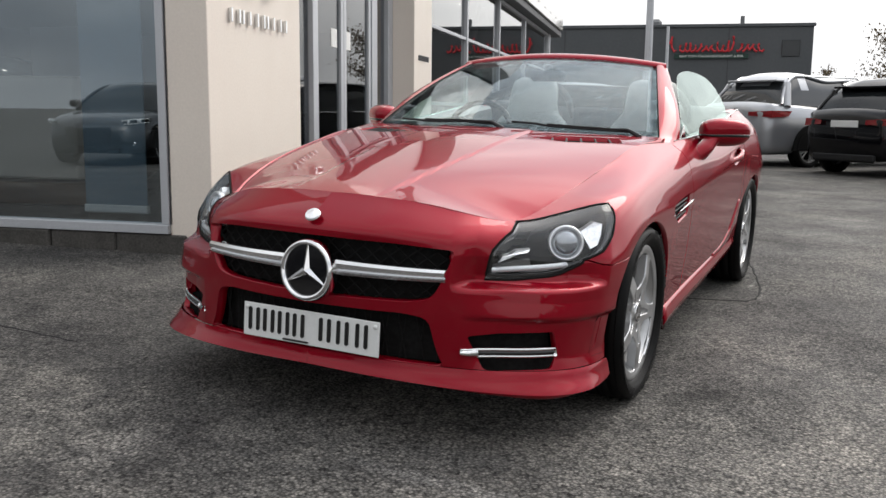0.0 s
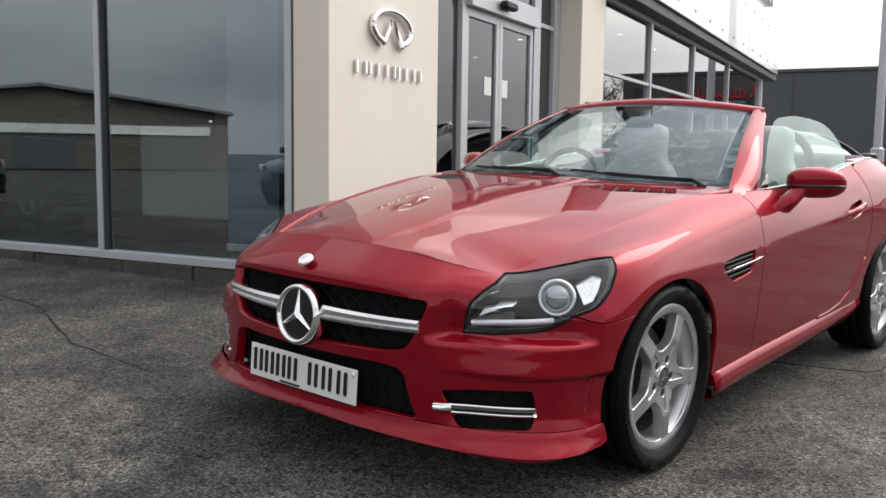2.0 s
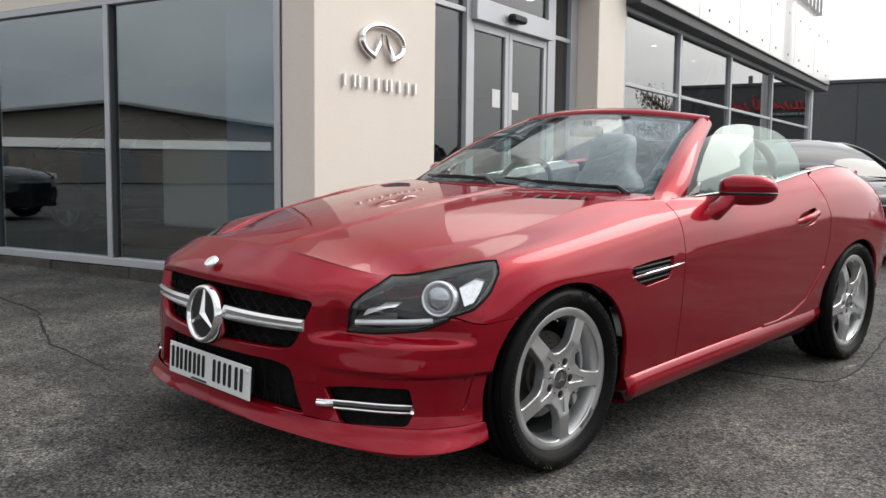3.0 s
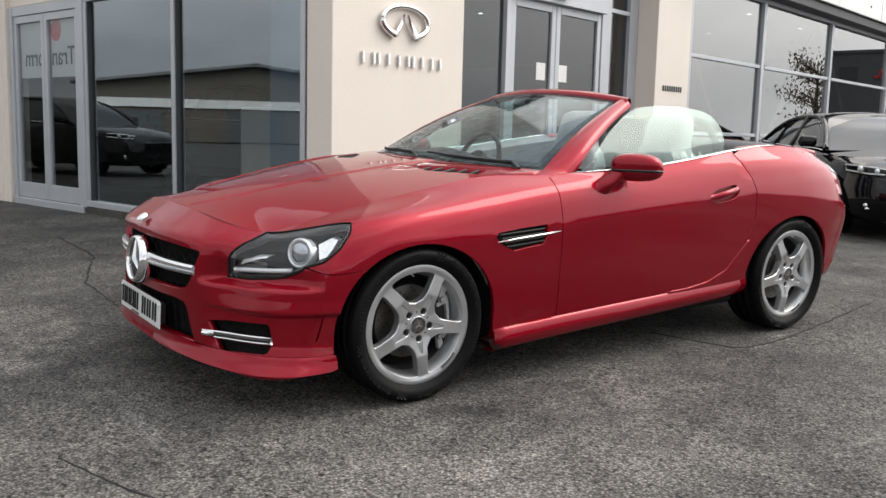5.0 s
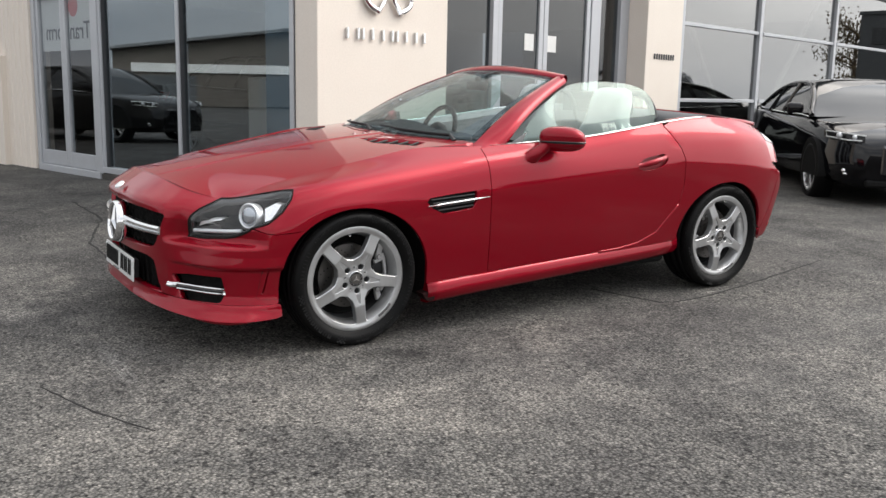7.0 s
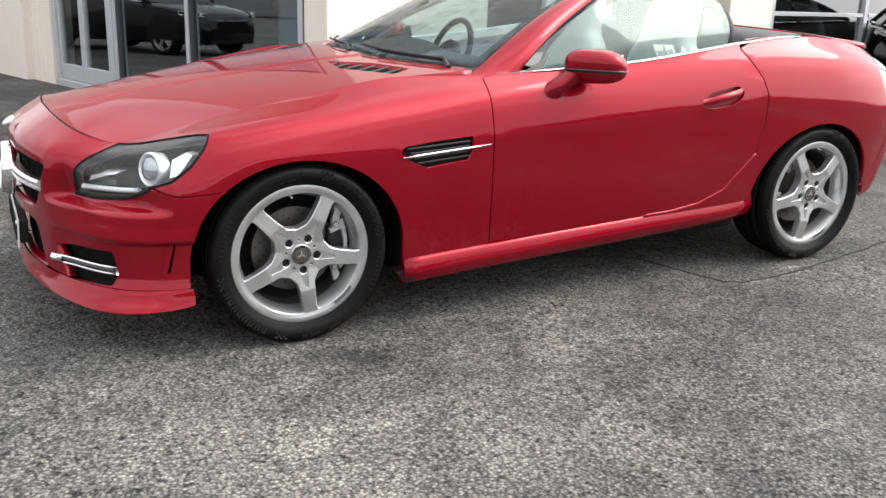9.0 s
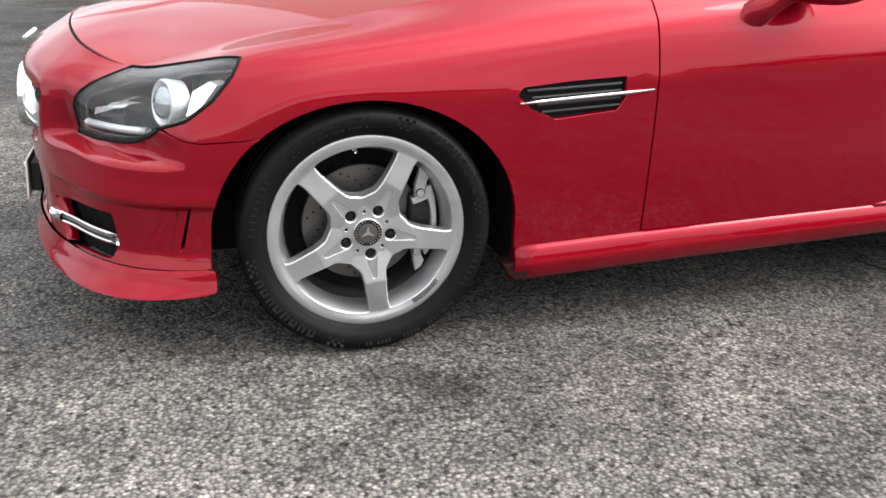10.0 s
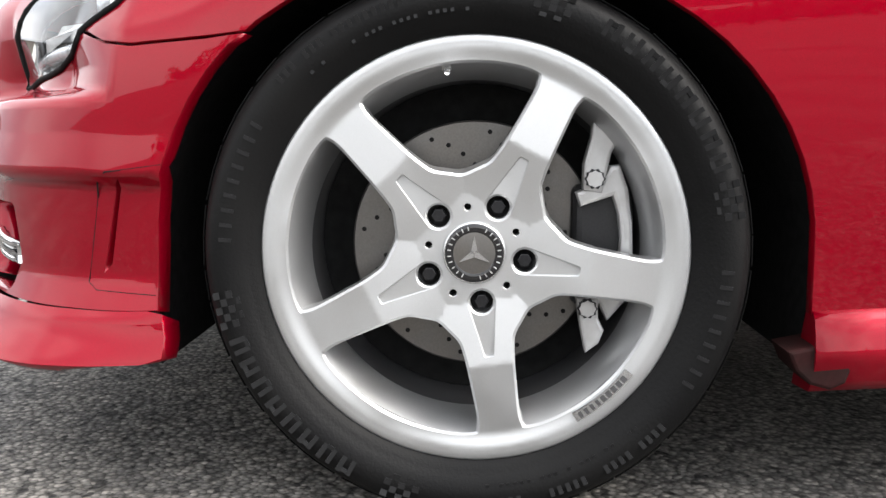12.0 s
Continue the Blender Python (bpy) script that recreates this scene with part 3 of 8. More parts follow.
# ---- distance ----
def make_restaurant():
    top = tagged(root("restaurant", Matrix.Translation((-2.77, 41.65, 0)) @ Matrix.Rotation(radians(13.5), 4, "Z") @ Matrix.Scale(0.925, 4)), "long low charcoal restaurant with a red script sign", "building")
    part("wall", span(-46, 0, 0, 16, -0.1, 5.45, 0.02), M_RENDERED, top)
    part("parapet", span(-46.1, 0.08, -0.08, 0.1, 5.452, 5.62, 0.02), M_RENDERED, top)
    for k in range(11):
        part("cladding_joint", span(-45 + k * 4.1, -44.96 + k * 4.1, -0.02, 0.01, 0.0, 5.44, 0), M_FRAME_DARK, top)
    part("window", span(-1.45, -0.6, -0.05, -0.01, 4.0, 4.8, 0.02), M_DARK_GLASS, top)
    part("roof_vent", span(-8.0, -7.3, 1.0, 1.8, 5.46, 6.0, 0.15), M_ROOF, top)
    part("roof_vent", span(-3.4, -3.2, 1.0, 1.2, 5.46, 6.1, 0.02), M_ROOF, top)
    sign = part("sign", span(-6.6, -3.0, -0.12, -0.07, 3.90, 4.14, 0.01), M_SIGN_GREEN, top, "red script sign over a green strip")
    rnd = random.Random(8)
    words = bpy.data.curves.new("sign_words", "FONT")
    words.body, words.size, words.align_x, words.align_y, words.extrude = "NEW YORK ITALIAN RESTAURANT & BAR", 0.165, "CENTER", "CENTER", 0.004
    words.materials.append(M_WHITE)
    ob = new("sign_words", words)
    ob.parent = sign
    ob.matrix_basis = Matrix.Translation((-4.8, -0.13, 4.02)) @ Matrix.Rotation(radians(90), 4, "X")
    x, i = -6.85, 0
    while x < -2.4:
        big = i in (0, 9)
        h = 0.78 if big else rnd.uniform(0.30, 0.48)
        bm = bmesh.new()
        pts = [(x + 0.07 * math.sin(k * 1.3 + i) + k * 0.045, -0.13, 4.24 + h * (0.5 + 0.5 * math.sin(k * 0.9 + i))) for k in range(7)]
        add_tube(bm, pts, 0.055, 6)
        part("sign_stroke", bm, M_SIGN_RED, sign)
        x += 0.46 if big else 0.30
        i += 1


make_restaurant()


def make_post(name, x, y, h, r, label, head=True):
    top = tagged(root(name, Matrix.Translation((x, y, ground_z(x, y)))), label, "lamp post")
    bm = bmesh.new()
    add_tube(bm, [(0, 0, 0), (0, 0, 1.2), (0, 0, 1.25), (0, 0, h)], [r * 1.5, r * 1.5, r, r * 0.7], 12)
    part("pole", bm, M_FRAME, top)
    if head:
        part("lamp_head", box((0.7, 0.28, 0.12), Matrix.Translation((0.3, 0, h + 0.05)), 0.03), M_FRAME, top)


make_post("street_lamp", -6.08, 25.83, 9.5, 0.13, "tall grey steel lamp post on the forecourt edge")
make_post("flag_pole", -6.25, 28.93, 3.85, 0.07, "thin grey steel pole before the restaurant", head=False)


def make_tree(x, y, h, spread, seed, label, leaf=M_LEAF, leaves=2600):
    rnd = random.Random(seed)
    top = tagged(root("tree", Matrix.Translation((x, y, ground_z(x, y)))), label, "tree")
    bm = bmesh.new()
    add_tube(bm, [(0, 0, 0), (0.05, 0, h * 0.3), (0.0, 0.08, h * 0.6), (0.1, 0, h * 0.92)], [h * 0.028, h * 0.022, h * 0.014, h * 0.004], 10)
    tips = []
    for i in range(26):
        a, z0 = rnd.uniform(0, 6.28), h * rnd.uniform(0.22, 0.8)
        reach = spread * rnd.uniform(0.5, 1.0) * (1.05 - 0.6 * z0 / h)
        p = [(0, 0, z0), (math.cos(a) * reach * 0.5, math.sin(a) * reach * 0.5, z0 + reach * 0.22), (math.cos(a) * reach, math.sin(a) * reach, z0 + reach * rnd.uniform(0.3, 0.7))]
        add_tube(bm, p, [h * 0.009, h * 0.006, h * 0.002], 6)
        tips += [(Vector(p[1]), reach * 0.35), (Vector(p[2]), reach * 0.42)]
    part("trunk", bm, M_BARK, top)
    vs, fs = [], []
    for i in range(leaves):
        c, r = rnd.choice(tips)
        q = c + Vector((rnd.gauss(0, 0.5), rnd.gauss(0, 0.5), rnd.gauss(0, 0.4))) * r
        s = h * rnd.uniform(0.008, 0.02)
        e = Euler((rnd.uniform(0, 6.28), rnd.uniform(0, 6.28), rnd.uniform(0, 6.28))).to_matrix()
        k = len(vs)
        vs += [tuple(q + e @ Vector(v)) for v in ((-s, 0, 0), (0, -s * 0.55, s * 0.12), (s, 0, 0), (0, s * 0.55, s * 0.12))]
        fs.append((k, k + 1, k + 2, k + 3))
    me = bpy.data.meshes.new("crown")
    me.from_pydata(vs, [], fs)
    me.materials.append(leaf)
    ob = new("crown", me)
    ob.parent = top


make_tree(0.26, 74.8, 8.0, 4.1, 3, "autumn tree with thinning brown-green leaves", M_LEAF_DRY)
make_tree(-3.32, 55.8, 4.3, 1.2, 5, "slender young tree behind the parked cars", M_LEAF_DRY, 900)
make_tree(52.0, 40.0, 8.0, 3.0, 11, "broad leafy tree across the road")
make_tree(46.0, 9.0, 6.0, 3.2, 12, "low round leafy tree across the road")


def make_warehouse(name, m, w, d, eave, ridge, label):
    top = tagged(root(name, m), label, "warehouse")
    bm = bmesh.new()
    add_prism(bm, [(-w / 2, 0), (w / 2, 0), (w / 2, eave), (0, ridge), (-w / 2, eave)], 0, d, Matrix.Rotation(radians(90), 4, "X") @ Matrix.Scale(-1, 4, (0, 0, 1)))
    part("wall", bm, M_BRICK, top)
    for s in (-1, 1):
        bm = bmesh.new()
        L = math.hypot(w / 2 + 0.5, ridge - eave + 0.1)
        ang = math.atan2(ridge - eave, w / 2)
        add_box(bm, (L, d + 1, 0.18), Matrix.Translation((s * w / 4, d / 2, (eave + ridge) / 2 + 0.12)) @ Matrix.Rotation(s * ang, 4, "Y"), 0.02)
        part("roof", bm, M_ROOF, top)
    part("white_band", span(-w / 2 + 1, w / 2 - 1, -0.12, -0.004, eave * 0.62, eave * 0.78, 0.01), M_WHITE, top)
    for k in range(3):
        x = -w / 2 + 3 + k * (w - 6) / 2
        part("roller_door", span(x - 1.5, x + 1.5, -0.08, -0.006, 0.0, eave * 0.56, 0.02), M_RENDERED, top)


def make_hedge():
    """A long uneven hedge across the road, opposite the showroom front."""
    rnd = random.Random(31)
    vs, fs = [], []
    for i in range(9000):
        y = rnd.uniform(-30, 75)
        h = 2.2 + 0.7 * math.sin(y * 0.31) + 0.5 * math.sin(y * 0.83 + 1)
        q = Vector((41 + rnd.gauss(0, 0.5), y, 0.1 + h * rnd.random() ** 0.8))
        s = rnd.uniform(0.12, 0.32)
        e = Euler((rnd.uniform(0, 6.28), rnd.uniform(0, 6.28), rnd.uniform(0, 6.28))).to_matrix()
        k = len(vs)
        vs += [tuple(q + e @ Vector(v)) for v in ((-s, 0, 0), (0, -s * 0.6, s * 0.12), (s, 0, 0), (0, s * 0.6, s * 0.12))]
        fs.append((k, k + 1, k + 2, k + 3))
    me = bpy.data.meshes.new("hedge")
    me.from_pydata(vs, [], fs)
    me.materials.append(M_LEAF)
    tagged(new("hedge", me), "long dark green hedge across the road", "hedge", kind="stuff")


make_hedge()
make_warehouse("warehouse", Matrix.Translation((-31, -34, 0.1)) @ Matrix.Rotation(radians(143), 4, "Z"), 19, 18, 3.0, 4.2, "low gabled tan warehouse across the yard")
make_warehouse("warehouse", Matrix.Translation((72, 18, 0)) @ Matrix.Rotation(radians(-90), 4, "Z"), 44, 16, 3.6, 5.0, "long low grey-roofed shed across the road")


def make_tar_marks():
    """Dark tar seams and soft oil stains that lie on the yard."""
    rnd = random.Random(21)

    def seam(pts, w, name, label):
        bm = bmesh.new()
        rows = []
        P = [Vector((x, y, 0)) for x, y in pts]
        fine = []
        for a, b in zip(P, P[1:]):
            n = max(2, int((b - a).length / 0.05))
            fine += [a.lerp(b, i / n) for i in range(n)]
        fine.append(P[-1])
        for i, q in enumerate(fine):
            a, b = fine[max(i - 1, 0)], fine[min(i + 1, len(fine) - 1)]
            d = (b - a).normalized()
            sd = Vector((-d.y, d.x, 0))
            q = q + sd * rnd.gauss(0, w * 0.35)
            ww = w * rnd.uniform(0.35, 1.0) * min(1, (i + 1) / 4, (len(fine) - i) / 4)
            rows.append([(v.x, v.y, ground_z(v.x, v.y) + h) for v, h in ((q - sd * ww, 0.0), (q - sd * ww * 0.5, 0.003), (q + sd * ww * 0.5, 0.003), (q + sd * ww, 0.0))])
        add_grid(bm, rows)
        tagged(part(name, bm, M_PATCH, None), label, "tar seam", kind="structure")

    seam([(0.75, -1.35), (1.15, -1.22), (1.45, -1.08)], 0.007, "tar_seam", "thin dark tar seam in the yard")
    seam([(0.50, 1.74), (0.72, 1.81), (0.94, 1.875), (0.985, 1.95), (0.965, 2.24), (0.88, 2.65), (0.78, 3.05), (0.60, 3.8)], 0.008, "tar_seam", "dark edge of an old yard repair")
    seam([(-1.2, -1.62), (-0.52, -1.71), (0.07, -1.9), (0.47, -2.13)], 0.018, "tar_seam", "dark tar seam before the car")
    seam([(-4.16, -0.37), (-3.12, -0.32), (-2.12, -0.61), (-1.37, -0.6)], 0.012, "tar_seam", "broad dark seam towards the showroom")


make_tar_marks()


# ---- the red roadster: body surfaces ----
# Car axes: y runs back from the front axle, x to the car's left, z up. Style lines run from the nose round the flank to the tail.
LINE_LOW = [(0, -.872, .196), (.25, -.860, .192), (.46, -.806, .184), (.62, -.738, .176), (.75, -.650, .170), (.82, -.540, .168), (.852, -.38, .172), (.85, -.15, .2), (.85, .15, .2), (.85, .42, .2),
            (.845, .8, .205), (.84, 1.4, .215), (.835, 2.0, .23), (.83, 2.3, .24), (.83, 2.6, .24), (.80, 2.9, .25), (.70, 3.07, .25), (.42, 3.17, .25), (0, 3.2, .25)]
LINE_SKIRT = [(0, -.878, .262), (.25, -.862, .262), (.45, -.803, .258), (.60, -.732, .254), (.735, -.632, .252), (.812, -.52, .250), (.848, -.37, .252), (.862, -.15, .28), (.862, .15, .28), (.858, .42, .28),
              (.852, .8, .285), (.852, 1.4, .295), (.850, 2.0, .31), (.856, 2.3, .31), (.856, 2.6, .31), (.83, 2.9, .31), (.735, 3.1, .31), (.43, 3.2, .31), (0, 3.23, .31)]
LINE_MID = [(0, -.888, .43), (.25, -.868, .43), (.45, -.805, .43), (.60, -.725, .43), (.74, -.622, .43), (.822, -.50, .43), (.862, -.36, .43), (.884, -.15, .48), (.885, .15, .48), (.878, .42, .47),
            (.871, .8, .47), (.871, 1.4, .48), (.873, 2.0, .5), (.885, 2.3, .5), (.888, 2.6, .5), (.865, 2.9, .5), (.77, 3.11, .5), (.45, 3.23, .5), (0, 3.26, .5)]
LINE_CREASE = [(0, -.886, .606), (.25, -.866, .604), (.45, -.798, .600), (.60, -.698, .587), (.74, -.590, .570), (.825, -.47, .570), (.866, -.33, .580), (.889, -.14, .655), (.891, .15, .668), (.888, .42, .668),
               (.884, .8, .70), (.886, 1.4, .745), (.889, 2.0, .775), (.897, 2.3, .760), (.900, 2.6, .735), (.878, 2.9, .70), (.78, 3.1, .69), (.45, 3.21, .69), (0, 3.24, .69)]
LINE_SHOULDER = [(0, -.876, .670), (.25, -.856, .666), (.44, -.778, .656), (.575, -.660, .645), (.69, -.535, .655), (.762, -.405, .690), (.808, -.28, .728), (.832, -.11, .760), (.838, .15, .785), (.842, .42, .805),
                 (.848, .8, .835), (.852, 1.4, .865), (.853, 2.0, .915), (.856, 2.3, .925), (.851, 2.6, .918), (.815, 2.9, .885), (.71, 3.12, .845), (.42, 3.22, .835), (0, 3.25, .835)]
LINE_TOP = [(0, -.762, .752), (.25, -.742, .744), (.42, -.685, .717), (.53, -.595, .690), (.575, -.515, .690), (.612, -.40, .722), (.643, -.25, .764), (.665, -.09, .802), (.682, .15, .850), (.692, .42, .893),
            (.755, .8, .900), (.80, 1.4, .935), (.785, 2.0, 1.003), (.77, 2.3, 1.026), (.745, 2.6, 1.018), (.70, 2.9, .985), (.60, 3.1, .95), (.38, 3.18, .94), (0, 3.2, .94)]
NET = np.array([LINE_LOW, LINE_SKIRT, LINE_MID, LINE_CREASE, LINE_SHOULDER, LINE_TOP], float)
NET[:5, 7:16, 0] -= 0.018
NET[:5, 6, 0] -= 0.008
NET[:, 16:, 1] -= np.array([.09, .09, .045, .075, .09, .09])[:, None]
NET[:, 15, 1] -= np.array([.045, .045, .02, .035, .045, .045])
NET[2, 15:, 2] += 0.07
NET[5, 14:, 2] -= (0.006, 0.018, 0.034, 0.036, 0.036)
NET[:, :8, 1] += (0.022, 0.018, 0.004, -0.006, -0.013, -0.012, -0.010, -0.004)
S_STEPS = np.arange(NET.shape[1], dtype=float)
CAR_ROLL = 1.6
CAR_YAW = 0.016


def skin(s, v):
    """Points of the body skin for arrays s (nose 0 to tail 18) and v (sill 0 to shoulder 5)."""
    s, v = np.broadcast_arrays(np.asarray(s, float), np.asarray(v, float))
    shape = s.shape
    s, v = np.clip(s.ravel(), 0, 18), np.clip(v.ravel(), 0, 5)
    lines = np.stack([smooth_line(S_STEPS, NET[k], s) for k in range(6)])
    d = np.gradient(lines, axis=0)
    # the crease keeps an edge: different slopes on either side of it
    up, dn = d.copy(), d.copy()
    up[3] = 0.35 * d[3] + 0.65 * (lines[4] - lines[3])
    dn[3] = 0.35 * d[3] + 0.65 * (lines[3] - lines[2])
    i = np.clip(np.floor(v).astype(int), 0, 4)
    u = (v - i)[:, None]
    k = np.arange(len(s))
    a, b, da, db = lines[i, k], lines[i + 1, k], up[i, k], dn[i + 1, k]
    p = a * (1 + 2 * u) * (1 - u) ** 2 + da * u * (1 - u) ** 2 + b * u * u * (3 - 2 * u) + db * u * u * (u - 1)
    # a ledge round the front bumper above the light strips
    zr = 0.405 + 0.012 * np.clip(np.abs(p[:, 1] + 0.62) / 0.2, 0, 1) * (p[:, 1] < -0.62) - 0.0
    on = np.clip((s - 2.3) / 0.7, 0, 1) * np.clip((6.6 - s) / 0.6, 0, 1)
    t = np.clip((p[:, 2] - zr + 0.014) / 0.016, 0, 1)
    t = t * t * (3 - 2 * t)
    low = np.clip((p[:, 2] - 0.23) / 0.05, 0, 1)
    step = -0.014 * on * (1 - t) * low + 0.004 * on * t * np.clip(1 - (p[:, 2] - zr) / 0.05, 0, 1)
    # the lamps sit back behind a shelf of the bumper
    set_back = np.clip((s - 2.08) / 0.42, 0, 1) * np.clip((5.5 - s) / 1.0, 0, 1)
    t2 = np.clip((p[:, 2] - 0.490) / 0.022, 0, 1)
    step = step - 0.056 * set_back * t2 * t2 * (3 - 2 * t2) * np.clip(1 - (p[:, 2] - 0.53) / 0.15, 0, 1)
    tang = smooth_line(S_STEPS, NET[2], np.clip(s + 0.05, 0, 18)) - smooth_line(S_STEPS, NET[2], np.clip(s - 0.05, 0, 18))
    nx, ny = tang[:, 1], -tang[:, 0]
    ln = np.maximum(np.hypot(nx, ny), 1e-9)
    p[:, 0] += step * nx / ln
    p[:, 1] += step * ny / ln
    return p.reshape(*shape, 3)


def skin_normal(s, v):
    e = 0.02
    ds = skin(np.asarray(s) + e, v) - skin(np.asarray(s) - e, v)
    dv = skin(s, np.asarray(v) + e) - skin(s, np.asarray(v) - e)
    n = np.cross(ds, dv)
    n /= np.maximum(np.linalg.norm(n, axis=-1, keepdims=True), 1e-9)
    return n


def skin_find(targets, axes, guess):
    """The (s, v) at which the skin has the given two coordinates (axes: 1, 2 for side views, 0, 2 for front views, 0, 1 from above)."""
    t = np.asarray(targets, float)
    q = np.tile(np.asarray(guess, float), (len(t), 1)) if np.ndim(guess) == 1 else np.array(guess, float)
    ax = list(axes)
    for _ in range(40):
        p = skin(q[:, 0], q[:, 1])[:, ax]
        e = 0.01
        js = (skin(q[:, 0] + e, q[:, 1])[:, ax] - skin(q[:, 0] - e, q[:, 1])[:, ax]) / (2 * e)
        jv = (skin(q[:, 0], q[:, 1] + e)[:, ax] - skin(q[:, 0], q[:, 1] - e)[:, ax]) / (2 * e)
        r = t - p
        det = js[:, 0] * jv[:, 1] - js[:, 1] * jv[:, 0]
        det = np.where(np.abs(det) < 1e-6, 1e-6, det)
        a = (r[:, 0] * jv[:, 1] - r[:, 1] * jv[:, 0]) / det
        b = (js[:, 0] * r[:, 1] - js[:, 1] * r[:, 0]) / det
        q[:, 0] = np.clip(q[:, 0] + np.clip(a, -1, 1), 0, 18)
        q[:, 1] = np.clip(q[:, 1] + np.clip(b, -0.7, 0.7), 0, 5)
    return q


def resample(pts, step, closed=True):
    pts = [np.asarray(p, float) for p in pts]
    out = []
    k = len(pts)
    for i in range(k if closed else k - 1):
        a, b = pts[i], pts[(i + 1) % k]
        n = max(1, int(round(np.linalg.norm(b - a) / step)))
        out += [a + (b - a) * j / n for j in range(n)]
    if not closed:
        out.append(pts[-1])
    return np.array(out)


def soften(pts, r, segs=5):
    """Round the corners of a closed outline; r: one radius or one a corner."""
    k, out = len(pts), []
    for i in range(k):
        p, a, b = np.array(pts[i], float), np.array(pts[i - 1], float), np.array(pts[(i + 1) % k], float)
        rr = r[i] if isinstance(r, (list, tuple)) else r
        if rr <= 0:
            out.append(p)
            continue
        da, db = (a - p), (b - p)
        la, lb = np.linalg.norm(da), np.linalg.norm(db)
        ca, cb = p + da / la * min(rr, la * 0.45), p + db / lb * min(rr, lb * 0.45)
        for j in range(segs + 1):
            t = j / segs
            out.append(ca * (1 - t) ** 2 + 2 * p * t * (1 - t) + cb * t * t)
    return out


def inside(pts, poly):
    x, y = pts[:, 0], pts[:, 1]
    res = np.zeros(len(pts), bool)
    k = len(poly)
    for i in range(k):
        (x1, y1), (x2, y2) = poly[i], poly[(i + 1) % k]
        if y1 == y2:
            continue
        c = ((y1 > y) != (y2 > y)) & (x < (x2 - x1) * (y - y1) / (y2 - y1) + x1)
        res ^= c
    return res


